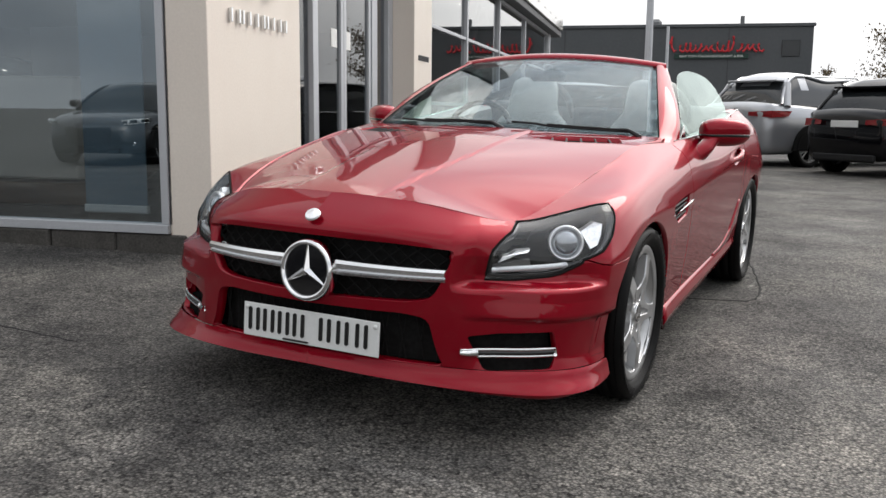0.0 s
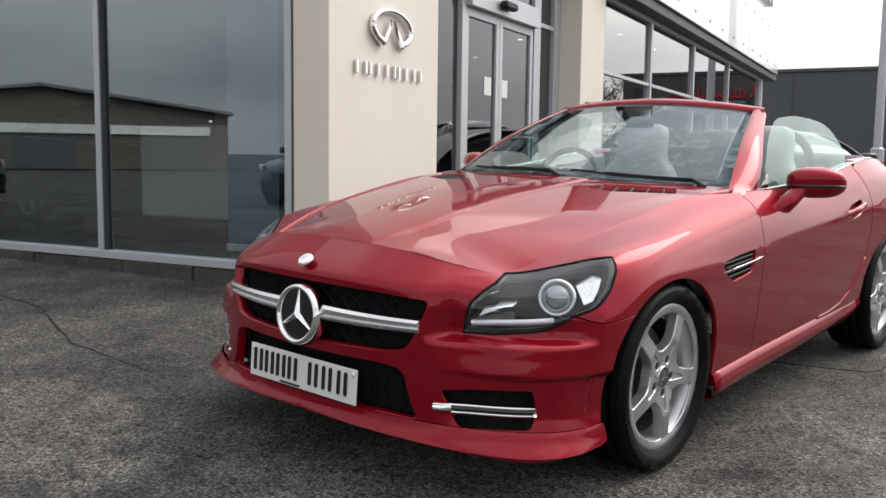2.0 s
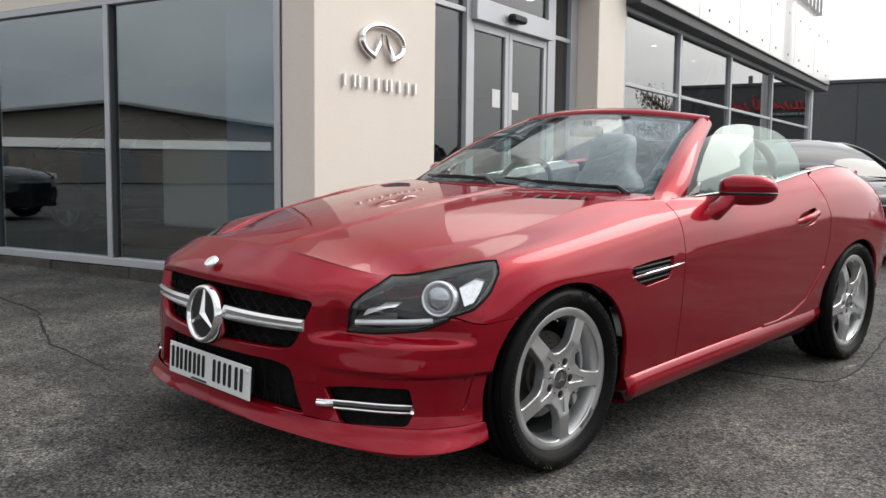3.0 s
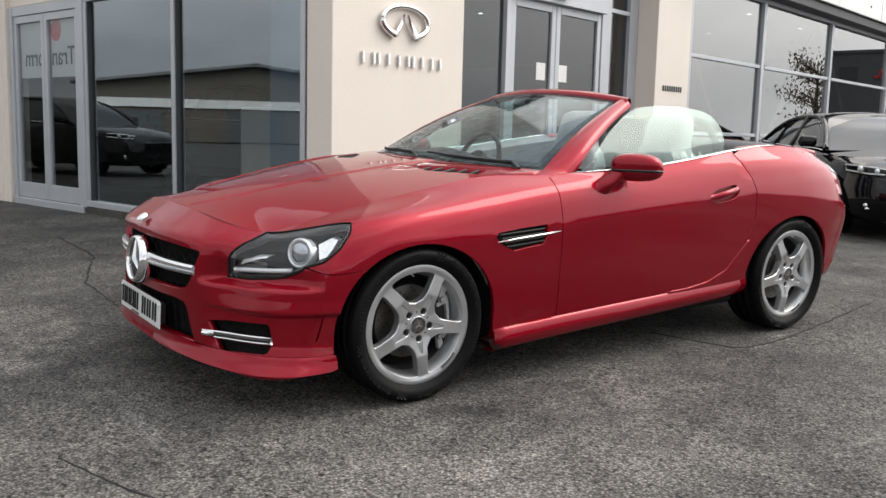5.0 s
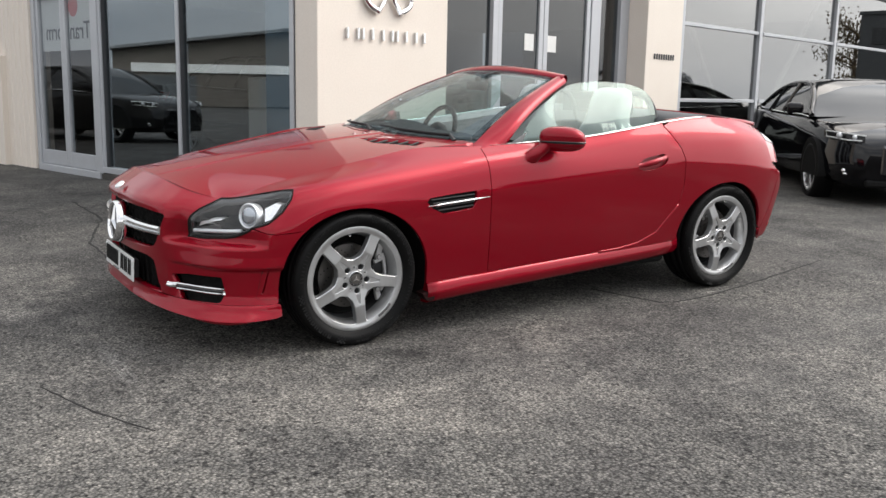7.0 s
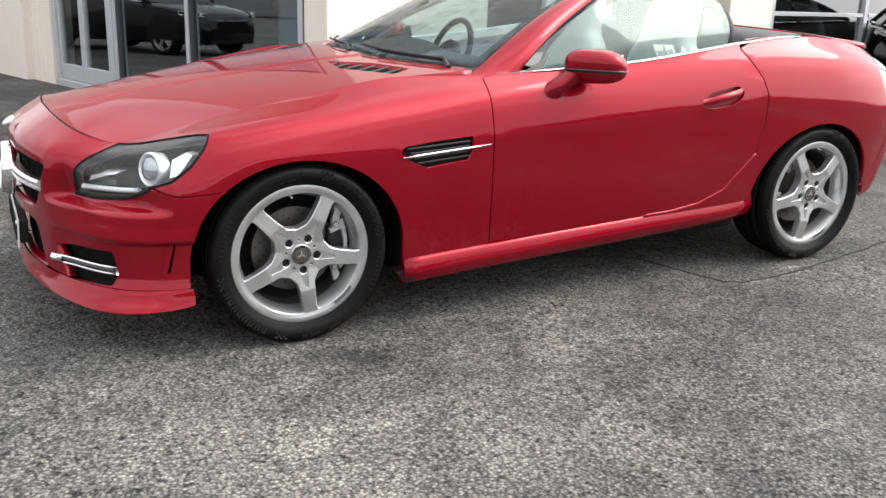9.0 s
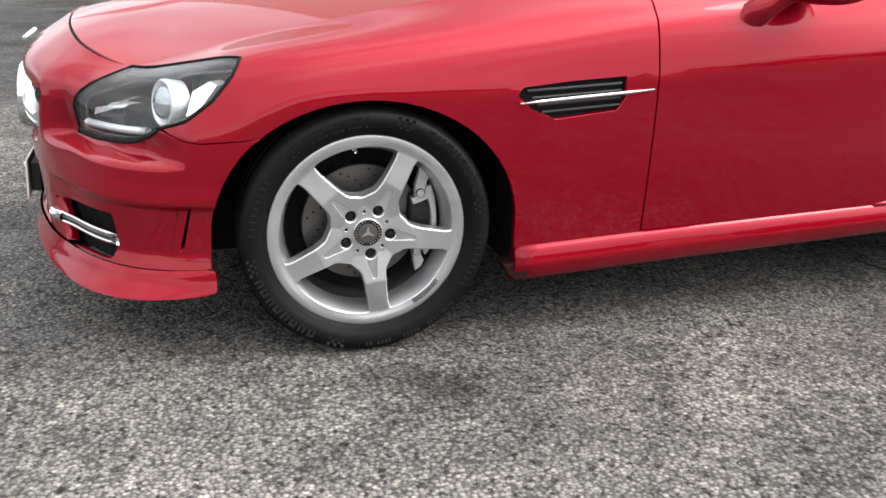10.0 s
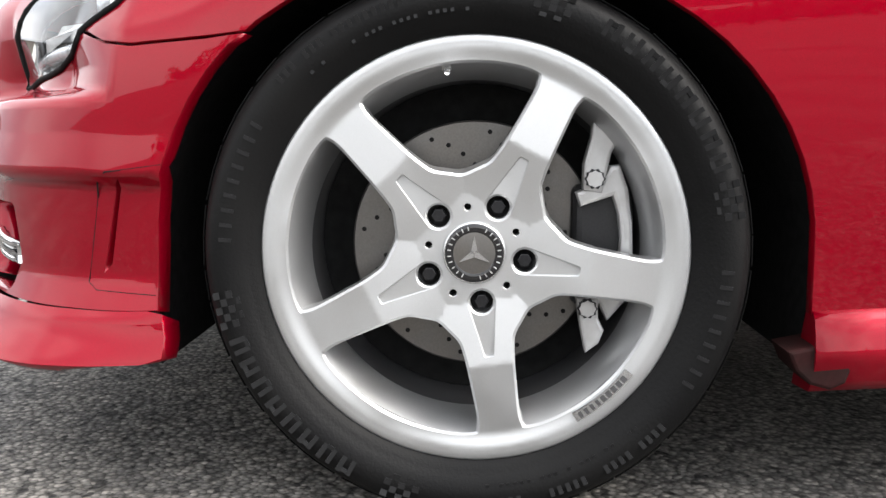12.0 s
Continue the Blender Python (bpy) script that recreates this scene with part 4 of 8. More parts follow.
def trimmed(place, normal, outline, holes=(), step=(0.1, 0.1), flange=0.014, offset=0.0, mirror=False, both=False, bevel=0.0015, crisp=False, lines=()):
    """A trimmed sheet as raw data: outline and holes in the parameter plane, place() to space. flange: how deep its edges turn in."""
    from mathutils.geometry import delaunay_2d_cdt
    sx, sy = step
    sc = np.array([1 / sx, 1 / sy])
    loops = [np.asarray(outline, float)] + [np.asarray(h, float) for h in holes]
    pts, edges, loops_i = [], [], []
    for lp in loops:
        k = len(pts)
        pts += [tuple(p) for p in lp]
        edges += [(k + j, k + (j + 1) % len(lp)) for j in range(len(lp))]
    lo, hi = loops[0].min(0), loops[0].max(0)
    gx, gy = np.meshgrid(np.arange(lo[0] + sx / 2, hi[0], sx), np.arange(lo[1] + sy / 2, hi[1], sy))
    g = np.stack([gx.ravel(), gy.ravel()], 1)
    ok = inside(g, loops[0])
    for h in loops[1:]:
        ok &= ~inside(g, h)
    g = g[ok]
    for ln in lines:
        k = len(pts)
        pts += [tuple(p) for p in ln]
        edges += [(k + j, k + j + 1) for j in range(len(ln) - 1)]
    allb = np.array(pts)
    d = np.concatenate([np.min(np.linalg.norm((c[:, None] - allb[None]) * sc, axis=2), axis=1) for c in np.array_split(g, 1 + len(g) // 2000)]) if len(g) else np.array([])
    g = g[d > 0.55] if len(g) else g
    allp = np.concatenate([allb, g]) if len(g) else allb
    v2, _, f2, *_ = delaunay_2d_cdt([Vector((p[0] / sx, p[1] / sy)) for p in allp], edges, [], 0, 1e-7)
    v2 = np.array([(v[0] * sx, v[1] * sy) for v in v2])
    tri = np.array([f for f in f2 if len(f) == 3])
    cen = v2[tri].mean(1)
    keep = inside(cen, loops[0])
    for h in loops[1:]:
        keep &= ~inside(cen, h)
    tri = tri[keep]
    P = place(v2[:, 0], v2[:, 1])
    N = normal(v2[:, 0], v2[:, 1])
    P = P + N * offset
    # wind the faces to the normals
    fn = np.cross(P[tri[:, 1]] - P[tri[:, 0]], P[tri[:, 2]] - P[tri[:, 0]])
    flip = np.einsum("ij,ij->i", fn, N[tri[:, 0]]) < 0
    tri[flip] = tri[flip][:, ::-1]
    verts, norms, faces = [P], [N], [tri]
    if flange:
        count = {}
        for t in tri:
            for a, b in ((t[0], t[1]), (t[1], t[2]), (t[2], t[0])):
                if (b, a) in count:
                    del count[(b, a)]
                else:
                    count[(a, b)] = 1
        rim = list(count)
        ids = sorted({a for e in rim for a in e})
        nx = {a: i for i, a in enumerate(ids)}
        base = len(P)
        depth = np.array([flange(*P[a]) if callable(flange) else flange for a in ids])[:, None]
        ring_at = len(verts)
        verts += [None, None]
        en = np.zeros((len(ids), 3))
        for a, b in rim:
            e = np.cross(P[b] - P[a], N[a])
            e /= max(np.linalg.norm(e), 1e-9)
            en[nx[a]] += e
            en[nx[b]] += e
        en /= np.maximum(np.linalg.norm(en, axis=1, keepdims=True), 1e-9)
        mid = en * 0.7 + N[ids] * 0.7
        k = len(ids)
        fl = []
        if crisp:
            # chamfers with hard edges, one width a loop
            of = np.concatenate([np.full(len(lp), w) for lp, w in zip(loops, bevel)] + [np.zeros(len(P))])
            w = of[ids][:, None]
            a0, a1 = P[ids], P[ids] + en * w - N[ids] * w
            verts[ring_at:] = [a0, a1, a1, P[ids] + en * w - N[ids] * depth]
            norms += [mid, mid, en, en]
            for a, b in rim:
                i, j = base + nx[a], base + nx[b]
                fl += [(i, i + k, j + k), (i, j + k, j), (i + 2 * k, i + 3 * k, j + 3 * k), (i + 2 * k, j + 3 * k, j + 2 * k)]
            rim = []
        else:
            out_by = bevel if bevel > 0.002 else 0.0
            verts[ring_at] = P[ids] + en * out_by - N[ids] * bevel
            verts[ring_at + 1] = P[ids] + en * out_by - N[ids] * depth
            norms += [mid, en]
        for a, b in rim:
            i, j = nx[a], nx[b]
            fl += [(a, base + i, base + j), (a, base + j, b), (base + i, base + k + i, base + k + j), (base + i, base + k + j, base + j)]
        faces.append(np.array(fl))
    V, Nn, F = np.concatenate(verts), np.concatenate(norms), np.concatenate(faces)
    if mirror or both:
        Vm, Nm = V * (-1, 1, 1), Nn * (-1, 1, 1)
        if mirror:
            return Vm, Nm, F[:, ::-1]
        F = np.concatenate([F, F[:, ::-1] + len(V)])
        V, Nn = np.concatenate([V, Vm]), np.concatenate([Nn, Nm])
    return V, Nn, F


def sheet(name, data, mat, parent, label=""):
    V, N, F = data
    me = bpy.data.meshes.new(name)
    me.from_pydata([tuple(p) for p in V], [], [tuple(int(i) for i in f) for f in F])
    me.materials.append(mat)
    for p in me.polygons:
        p.use_smooth = True
    me.normals_split_custom_set_from_vertices([tuple(n) for n in N])
    ob = new(name, me)
    ob.parent = parent
    if label:
        tagged(ob, label)
    return ob


CAR = tagged(root("roadster", Matrix.Rotation(0.0115, 4, "X") @ Matrix.Translation((0.84, 0, 0)) @ Matrix.Rotation(CAR_YAW, 4, "Z") @ Matrix.Rotation(radians(CAR_ROLL), 4, "Y") @ Matrix.Translation((-0.84, 0, 0))),
             "glossy red two-seat roadster with its roof folded down", "car")


def arch(y0, flat=0.0, n=28, a=0.385, b=0.335, zc=0.315, low=0.19):
    """The wheel opening in (y, z), from front foot over the top to rear foot."""
    pts = [(y0 - a, low)]
    for j in range(n + 1):
        t = math.pi * (1 - j / n)
        pts.append((y0 + a * math.cos(t), zc + b * math.sin(t)))
    pts.append((y0 + a, low))
    return pts


def side(pts, step=0.03):
    """(y, z) points of the flank as (s, v)."""
    p = resample(pts, step, closed=False)
    g = np.stack([np.interp(p[:, 0], [-.47, -.33, -.14, .15, .42, .8, 1.4, 2.0, 2.3, 2.6, 2.9, 3.1], [5, 6, 7, 8, 9, 10, 11, 12, 13, 14, 15, 16]),
                  np.interp(p[:, 1], [.2, .3, .48, .68, .82, .93], [0, 1, 2, 3, 4, 5])], 1)
    return skin_find(p, (1, 2), g)


def front(pts, step=0.02, closed=True):
    """(x, z) points of the nose as (s, v)."""
    p = resample(pts, step, closed=closed)
    g = np.stack([np.interp(p[:, 0], [0, .25, .45, .6, .74, .82], [0, 1, 2, 3, 4, 5]), np.interp(p[:, 1], [.16, .24, .43, .59, .66, .72], [0, 1, 2, 3, 4, 5])], 1)
    return skin_find(p, (0, 2), g)


TAIL = 15.0


def make_shell():
    ST = (0.16, 0.12)
    # outlines, all in the parameters of the skin
    # front wing: along the bonnet, down the door gap, along the sill, over the wheel, the bumper seam, the lamp's rear edge
    lamp_back = side([(-.50, .575), (-.43, .60), (-.36, .648), (-.31, .700), (-.285, .737)], 0.02)
    wing = []
    wing += [list(p) for p in lamp_back]
    tip = lamp_back[-1]
    for t in np.linspace(0.0, 1.0, 16)[1:]:
        wing.append([tip[0] + (3.78 - tip[0]) * t, tip[1] + (4.985 - tip[1]) * t ** 0.85])
    wing.append([3.78, 5.0])
    s = 3.78
    while s < 9.85:
        s += 0.12
        wing.append([s, 5.0])
    door_front = side([(.735, .890), (.731, .86), (.735, .70), (.742, .50), (.750, .263)], 0.03)
    wing += [list(p) for p in door_front]
    wing += [list(p) for p in side([(.745, .261), (.388, .244)], 0.03)]
    ar = [p for p in arch(0.0) if p[1] > 0.244]
    ar = list(reversed(ar))
    # stop at the bumper seam in front of the wheel
    seam = (-0.252, 0.567)
    cut = [p for p in ar if not (p[0] < seam[0])]
    wing += [list(p) for p in side(cut + [seam], 0.02)]
    wing += [list(p) for p in side([(-.30, .562), (-.40, .556), (-.445, .561), (-.485, .577)], 0.02)]
    vent = side([(.361, .653), (.376, .672), (.50, .685), (.65, .695), (.653, .640), (.632, .608), (.466, .590), (.40, .618), (.361, .653)], 0.02)[:-1]
    for mir in (False, True):
        sheet("front_wing", trimmed(skin, skin_normal, wing, [vent], ST, 0.02, mirror=mir), M_RED, CAR)

    # door
    door = [list(p) for p in side([(.741, .888), (.737, .86), (.741, .70), (.748, .50), (.756, .273)], 0.03)]
    door += [list(p) for p in side([(.78, .273), (1.4, .299), (1.62, .314), (1.76, .335), (1.885, .385), (1.957, .463), (2.035, .54), (2.06, .66), (2.052, .80), (2.015, .89), (1.975, .98)], 0.03)]
    s = 11.95
    while s > 10.0:
        door.append([s, 5.0])
        s -= 0.12
    pocket = side(soften([(1.685, .756), (1.735, .809), (1.90, .836), (1.932, .800), (1.88, .759), (1.77, .742)], 0.03), 0.02)
    for mir in (False, True):
        d = sheet("door", trimmed(skin, skin_normal, door, [pocket], ST, 0.02, mirror=mir), M_RED, CAR)
        sgn = -1 if mir else 1
        sheet("handle_pocket", trimmed(skin, skin_normal, pocket, [], (0.1, 0.08), 0, offset=-0.022, mirror=mir), M_RED_BARE, d)
        bm = bmesh.new()
        hp = [(1.700, .769), (1.735, .780), (1.805, .794), (1.875, .808), (1.912, .812)]
        hx = [Vector(tuple(p)) for p in skin(*side(hp, 1).T)]
        hx = [Vector((sgn * (p.x + o), p.y, p.z)) for p, o in zip(hx, (-0.012, 0.016, 0.022, 0.018, -0.008))]
        add_tube(bm, hx, [0.010, 0.013, 0.014, 0.013, 0.010], 10, r2=1.25)
        part("handle", bm, M_RED, d, smooth=True)

    # rear quarter with its wheel opening
    quarter = [list(p) for p in side([(1.983, .985), (2.022, .89), (2.059, .80), (2.067, .66), (2.042, .54)], 0.03)]
    ra = [p for p in arch(2.43, a=0.375) if p[1] > 0.33]
    quarter += [list(p) for p in side([(2.050, .50)] + ra, 0.02)]
    quarter += [list(p) for p in side([(2.83, .33), (2.90, .46), (2.93, .60), (2.95, .685)], 0.02)]
    s0, v0 = quarter[-1]
    quarter += [[s0 + (TAIL - s0) * t, v0 + (3.25 - v0) * t] for t in (0.2, 0.4, 0.6, 0.8, 1)]
    quarter += [[TAIL - 0.12 * math.sin(math.pi * (v - 3.25) / 1.3), v] for v in np.arange(3.4, 4.6, 0.12)]
    quarter += [[TAIL + (16.2 - TAIL) * t, 4.6 + 0.4 * t] for t in (0.15, 0.4, 0.7, 1.0)]
    s = 16.2
    while s > 12.05:
        quarter.append([s, 5.0])
        s -= 0.12
    for mir in (False, True):
        sheet("rear_quarter", trimmed(skin, skin_normal, quarter, [], ST, 0.02, mirror=mir), M_RED, CAR)
    # lower door kick before the rear wheel
    kick = side([(1.48, .3035), (1.62, .309), (1.76, .329), (1.890, .381), (1.962, .457), (2.035, .532), (2.048, .50), (2.052, .40), (2.050, .325), (1.9, .315), (1.62, .303), (1.48, .3005), (1.48, .3035)], 0.02)[:-1]
    for mir in (False, True):
        sheet("kick_panel", trimmed(skin, skin_normal, kick, [], (0.08, 0.08), 0.018, offset=0.008, mirror=mir, bevel=0.006), M_RED, CAR)

    # rear bumper
    rb = [list(p) for p in side([(2.832, .325), (2.905, .455), (2.935, .595), (2.955, .68)], 0.02)]
    s0, v0 = rb[-1]
    rb += [[s0 + (18 - s0) * t, v0 + (3.2 - v0) * t] for t in np.linspace(0.06, 1, 16)]
    rb += [[18, v] for v in np.arange(3.0, 0.0, -0.2)]
    rb += [[s, 0.0] for s in np.arange(18, 15.0, -0.15)]
    sheet("rear_bumper", trimmed(skin, skin_normal, rb, [], ST, 0.03, both=True), M_RED, CAR)

    # tail lamps and boot end
    tl = [[TAIL + 0.02 - 0.12 * math.sin(math.pi * (v - 3.25) / 1.3), v] for v in np.arange(3.3, 4.6, 0.12)] + [[TAIL + 0.02 + (16.2 - TAIL) * t, 4.58 + 0.4 * t] for t in (0.15, 0.4, 0.7)]
    tl += [[s, 4.97] for s in np.arange(16.25, 17.3, 0.15)] + [[17.3, v] for v in np.arange(4.9, 3.3, -0.15)] + [[s, 3.3] for s in np.arange(17.2, TAIL + 0.1, -0.15)]
    for mir in (False, True):
        sheet("tail_lamp", trimmed(skin, skin_normal, tl, [], ST, 0.02, offset=-0.003, mirror=mir), M_TAIL_RED, CAR, "red tail lamp lens with a clear band")
        # clear segment, drawn wider to take in the sky's pale sheen on the lens
        band = [[s, 3.98] for s in np.arange(TAIL - 0.03, 17.2, 0.12)] + [[17.2, 4.5]] + [[s, 4.5] for s in np.arange(17.1, TAIL - 0.03, -0.12)]
        sheet("clear_band", trimmed(skin, skin_normal, band, [], (0.1, 0.1), 0.003, offset=0.001, mirror=mir), M_LAMP_CLEAR, bpy.data.objects["tail_lamp.001" if mir else "tail_lamp"])
        refl = [list(p) for p in side([(2.93, .335), (3.04, .325), (3.05, .352), (2.94, .362)], 0.03)]
        sheet("reflector", trimmed(skin, skin_normal, refl, [], (0.1, 0.1), 0.006, offset=0.004, mirror=mir), M_TAIL_RED, CAR)
    be = [[17.34, v] for v in np.arange(3.25, 5.0, 0.15)] + [[s, 5.0] for s in np.arange(17.34, 18, 0.15)] + [[18, v] for v in np.arange(5, 3.25, -0.15)] + [[s, 3.25] for s in np.arange(18, 17.4, -0.15)]
    sheet("boot_end", trimmed(skin, skin_normal, be, [], ST, 0.02, both=True), M_RED, CAR)

    # sills: a proud strip under the doors, its upper face turned to the sky
    for sgn in (1, -1):
        bm = bmesh.new()
        rows = []
        for y in np.linspace(.388, 2.066, 26):
            up = 0.050 * (y - .4) - 0.047 + 0.05 * max(0, (y - 1.9) / .17) ** 2 * .3
            base = skin(*side([(y, .285)], 1).T)[0][0]
            rows.append([(sgn * (base + d), y, z + up) for d, z in ((-.020, .303), (.000, .2960), (.007, .287), (.011, .270), (.015, .254), (.016, .246), (.013, .236), (.006, .216), (-.004, .202), (-.06, .196))])
        vs = add_grid(bm, rows)
        bm.faces.new(vs[0])
        bm.faces.new(list(reversed(vs[-1])))
        bmesh.ops.recalc_face_normals(bm, faces=bm.faces)
        sk = part("side_skirt", bm, M_RED, CAR, smooth=True)
        for p in sk.data.polygons:
            if len(p.vertices) > 4:
                p.use_smooth = False


def make_front():
    # openings in the nose, as (x, z)
    grille = soften([(0.0, .628), (.30, .626), (.474, .612), (.448, .535), (.415, .462), (.35, .448), (0.0, .438)], [0, 0.05, 0.02, 0.05, 0.05, 0.03, 0])
    lower = soften([(0.0, .408), (.33, .412), (.405, .40), (.43, .30), (.455, .250), (0.0, .246)], [0, 0.03, 0.03, 0.05, 0.015, 0])
    fog = soften([(.515, .352), (.60, .362), (.738, .365), (.748, .30), (.742, .250), (.565, .247)], [0.015, 0.015, 0.010, 0.012, 0.012, 0.02])
    g = front(grille, 0.02)
    lw = front(lower, 0.02)
    fg = front(fog, 0.02)
    for h in (g, lw):
        h[:, 0] = np.where(h[:, 0] < 0.02, 0.0, h[:, 0])
    # bumper outline: up the middle with the openings as notches, along the bonnet seam, round the lamp, down the wing seam, the wheel, the lip
    out = []
    lamp_front = front([(.583, .662), (.555, .61), (.532, .518), (.60, .517), (.70, .528)], 0.02, closed=False)
    lamp_low = side([(-.55, .535), (-.52, .552), (-.50, .570)], 0.01)
    out += [[s, 5.0] for s in np.arange(0, 3.75, 0.1)]
    out += [list(p) for p in lamp_front] + [list(p) for p in lamp_low]
    out += [list(p) for p in side([(-.49, .573), (-.445, .557), (-.40, .552), (-.30, .558), (-.254, .5635)], 0.02)]
    ar = [p for p in arch(0.0) if p[0] < -0.256 and p[1] > 0.25]
    out += [list(p) for p in side(list(reversed(ar)), 0.02)]
    s_end = float(side([(-.388, .243)], 1)[0][0])
    out += [[s, 0.95] for s in np.arange(s_end, 0, -0.12)]
    out.append([0, 0.95])

    def mid(loop):
        k = [p for p in loop]
        z = [p[1] for p in k if p[0] < 0.03]
        return min(z), max(z)

    lo_l, hi_l = mid(lw)
    lo_g, hi_g = mid(g)

    def rising(loop, lo, hi):
        """The notch from its low middle point round to its high middle point."""
        pts = [list(p) for p in loop if p[0] >= 0.03]
        i = min(range(len(pts)), key=lambda j: abs(pts[j][1] - lo) + pts[j][0])
        pts = pts[i:] + pts[:i]
        if pts[1][0] < pts[0][0]:
            pts = [pts[0]] + list(reversed(pts[1:]))
        return [[0, lo]] + pts + [[0, hi]]

    out += [[0, v] for v in np.linspace(0.95, lo_l, 4)[1:-1]]
    out += rising(lw, lo_l, hi_l)
    out += [[0, v] for v in np.linspace(hi_l, lo_g, 3)[1:-1]]
    out += rising(g, lo_g, hi_g)
    out += [[0, v] for v in np.linspace(hi_g, 5.0, 8)[1:-1]]
    slot = side([(-.4365, .396), (-.4280, .402), (-.4525, .298), (-.4665, .286), (-.4365, .396)], 0.012)[:-1]
    bumper = sheet("front_bumper", trimmed(skin, skin_normal, out, [fg, slot], (0.07, 0.055), 0.035, both=True), M_RED, CAR)
    # lip under the bumper
    lip = [[s, 0.95] for s in np.arange(0, s_end, 0.12)] + [list(p) for p in side([(-.380, .241), (-.376, .21), (-.378, .180)], 0.02)] + [[s, 0.0] for s in np.arange(s_end - 0.05, 0, -0.12)] + [[0, 0], [0, 0.45]]
    def lip_at(a, b):
        a, b = np.broadcast_arrays(np.asarray(a, float), np.asarray(b, float))
        p = skin(a, b)
        tn = skin(np.clip(a + 0.05, 0, 18), b) - skin(np.clip(a - 0.05, 0, 18), b)
        n = np.stack([tn[..., 1], -tn[..., 0]], -1)
        n = n / np.maximum(np.linalg.norm(n, axis=-1, keepdims=True), 1e-9)
        low = np.clip(1 - b / 0.93, 0, 1)
        out = (0.007 + 0.017 * low) * np.clip((6.3 - a) / 1.2, 0.45, 1)
        return np.stack([p[..., 0] + n[..., 0] * out, p[..., 1] + n[..., 1] * out, p[..., 2] + 0.012 * low], -1)

    def lip_n(a, b):
        e = 0.02
        n = np.cross(lip_at(a + e, b) - lip_at(a - e, b), lip_at(a, np.minimum(b + e, 0.93)) - lip_at(a, np.maximum(b - e, 0)))
        return n / np.maximum(np.linalg.norm(n, axis=-1, keepdims=True), 1e-9)

    sheet("front_lip", trimmed(lip_at, lip_n, lip, [], (0.12, 0.12), 0.05, both=True), M_RED, bumper)
    # dark backs of the openings
    def backing(name, loop, off, mat, parent, lab=""):
        return sheet(name, trimmed(skin, skin_normal, loop, [], (0.12, 0.12), 0, offset=off, both=True), mat, parent, lab)

    gl = rising(g, lo_g, hi_g)
    ll = rising(lw, lo_l, hi_l)
    backing("grille_back", gl + [[0, (lo_g + hi_g) / 2]], -0.055, M_VOID, bumper)
    backing("intake_back", ll + [[0, (lo_l + hi_l) / 2]], -0.060, M_VOID, bumper)
    for mir in (False, True):
        sheet("fog_back", trimmed(skin, skin_normal, fg, [], (0.12, 0.12), 0, offset=-0.050, mirror=mir), M_VOID, bumper)
        sheet("slot_back", trimmed(skin, skin_normal, slot, [], (0.12, 0.12), 0, offset=-0.028, mirror=mir), M_VOID, bumper)
        # joint round the corner panel
        bm = bmesh.new()
        q = side([(-.366, .419), (-.445, .410), (-.462, .398), (-.490, .275), (-.478, .266), (-.388, .262)], 0.02)
        pp = skin(q[:, 0], q[:, 1]) - skin_normal(q[:, 0], q[:, 1]) * 0.0008
        add_tube(bm, [(-p[0] if mir else p[0], p[1], p[2]) for p in pp], 0.0011, 6)
        part("panel_joint", bm, M_VOID, bumper)
    return bumper


make_shell()
BUMPER = make_front()


# bonnet: a function of plan position
def bonnet_z(x, y):
    x = np.asarray(x, float)
    y = np.asarray(y, float)
    zc = smooth_line([-.79, -.737, -.665, -.557, -.25, .15, .42, .80], [.728, .749, .770, .793, .846, .905, .932, .957], y)
    c = smooth_line([-.80, -.725, -.67, -.557, -.40, -.25, .15, .42, .80], [.12, .17, .27, .345, .262, .197, .119, .081, .050], y)
    r = 0.155 + 0.06 * np.clip((y + 0.745) / 0.7, 0, 1)
    fade = np.clip((y + 0.76) / 0.2, 0, 1)
    t = np.clip((np.abs(x) - r + 0.004) / 0.016, 0, 1)
    ridge = 0.0060 * (1 - t * t * (3 - 2 * t)) * fade
    return zc - c * x * x + ridge - 0.006 * fade


def bonnet_at(x, y):
    return np.stack([np.asarray(x, float), np.asarray(y, float), bonnet_z(x, y)], -1)


def bonnet_n(x, y):
    e = 0.004
    gx = (bonnet_z(x + e, y) - bonnet_z(x - e, y)) / (2 * e)
    gy = (bonnet_z(x, y + e) - bonnet_z(x, y - e)) / (2 * e)
    n = np.stack([-gx, -gy, np.ones_like(gx)], -1)
    return n / np.linalg.norm(n, axis=-1, keepdims=True)


def screen_foot(x):
    """Where the windscreen meets the bonnet, as y."""
    return 0.50 + 0.26 * (np.abs(x) / 0.69) ** 2.2


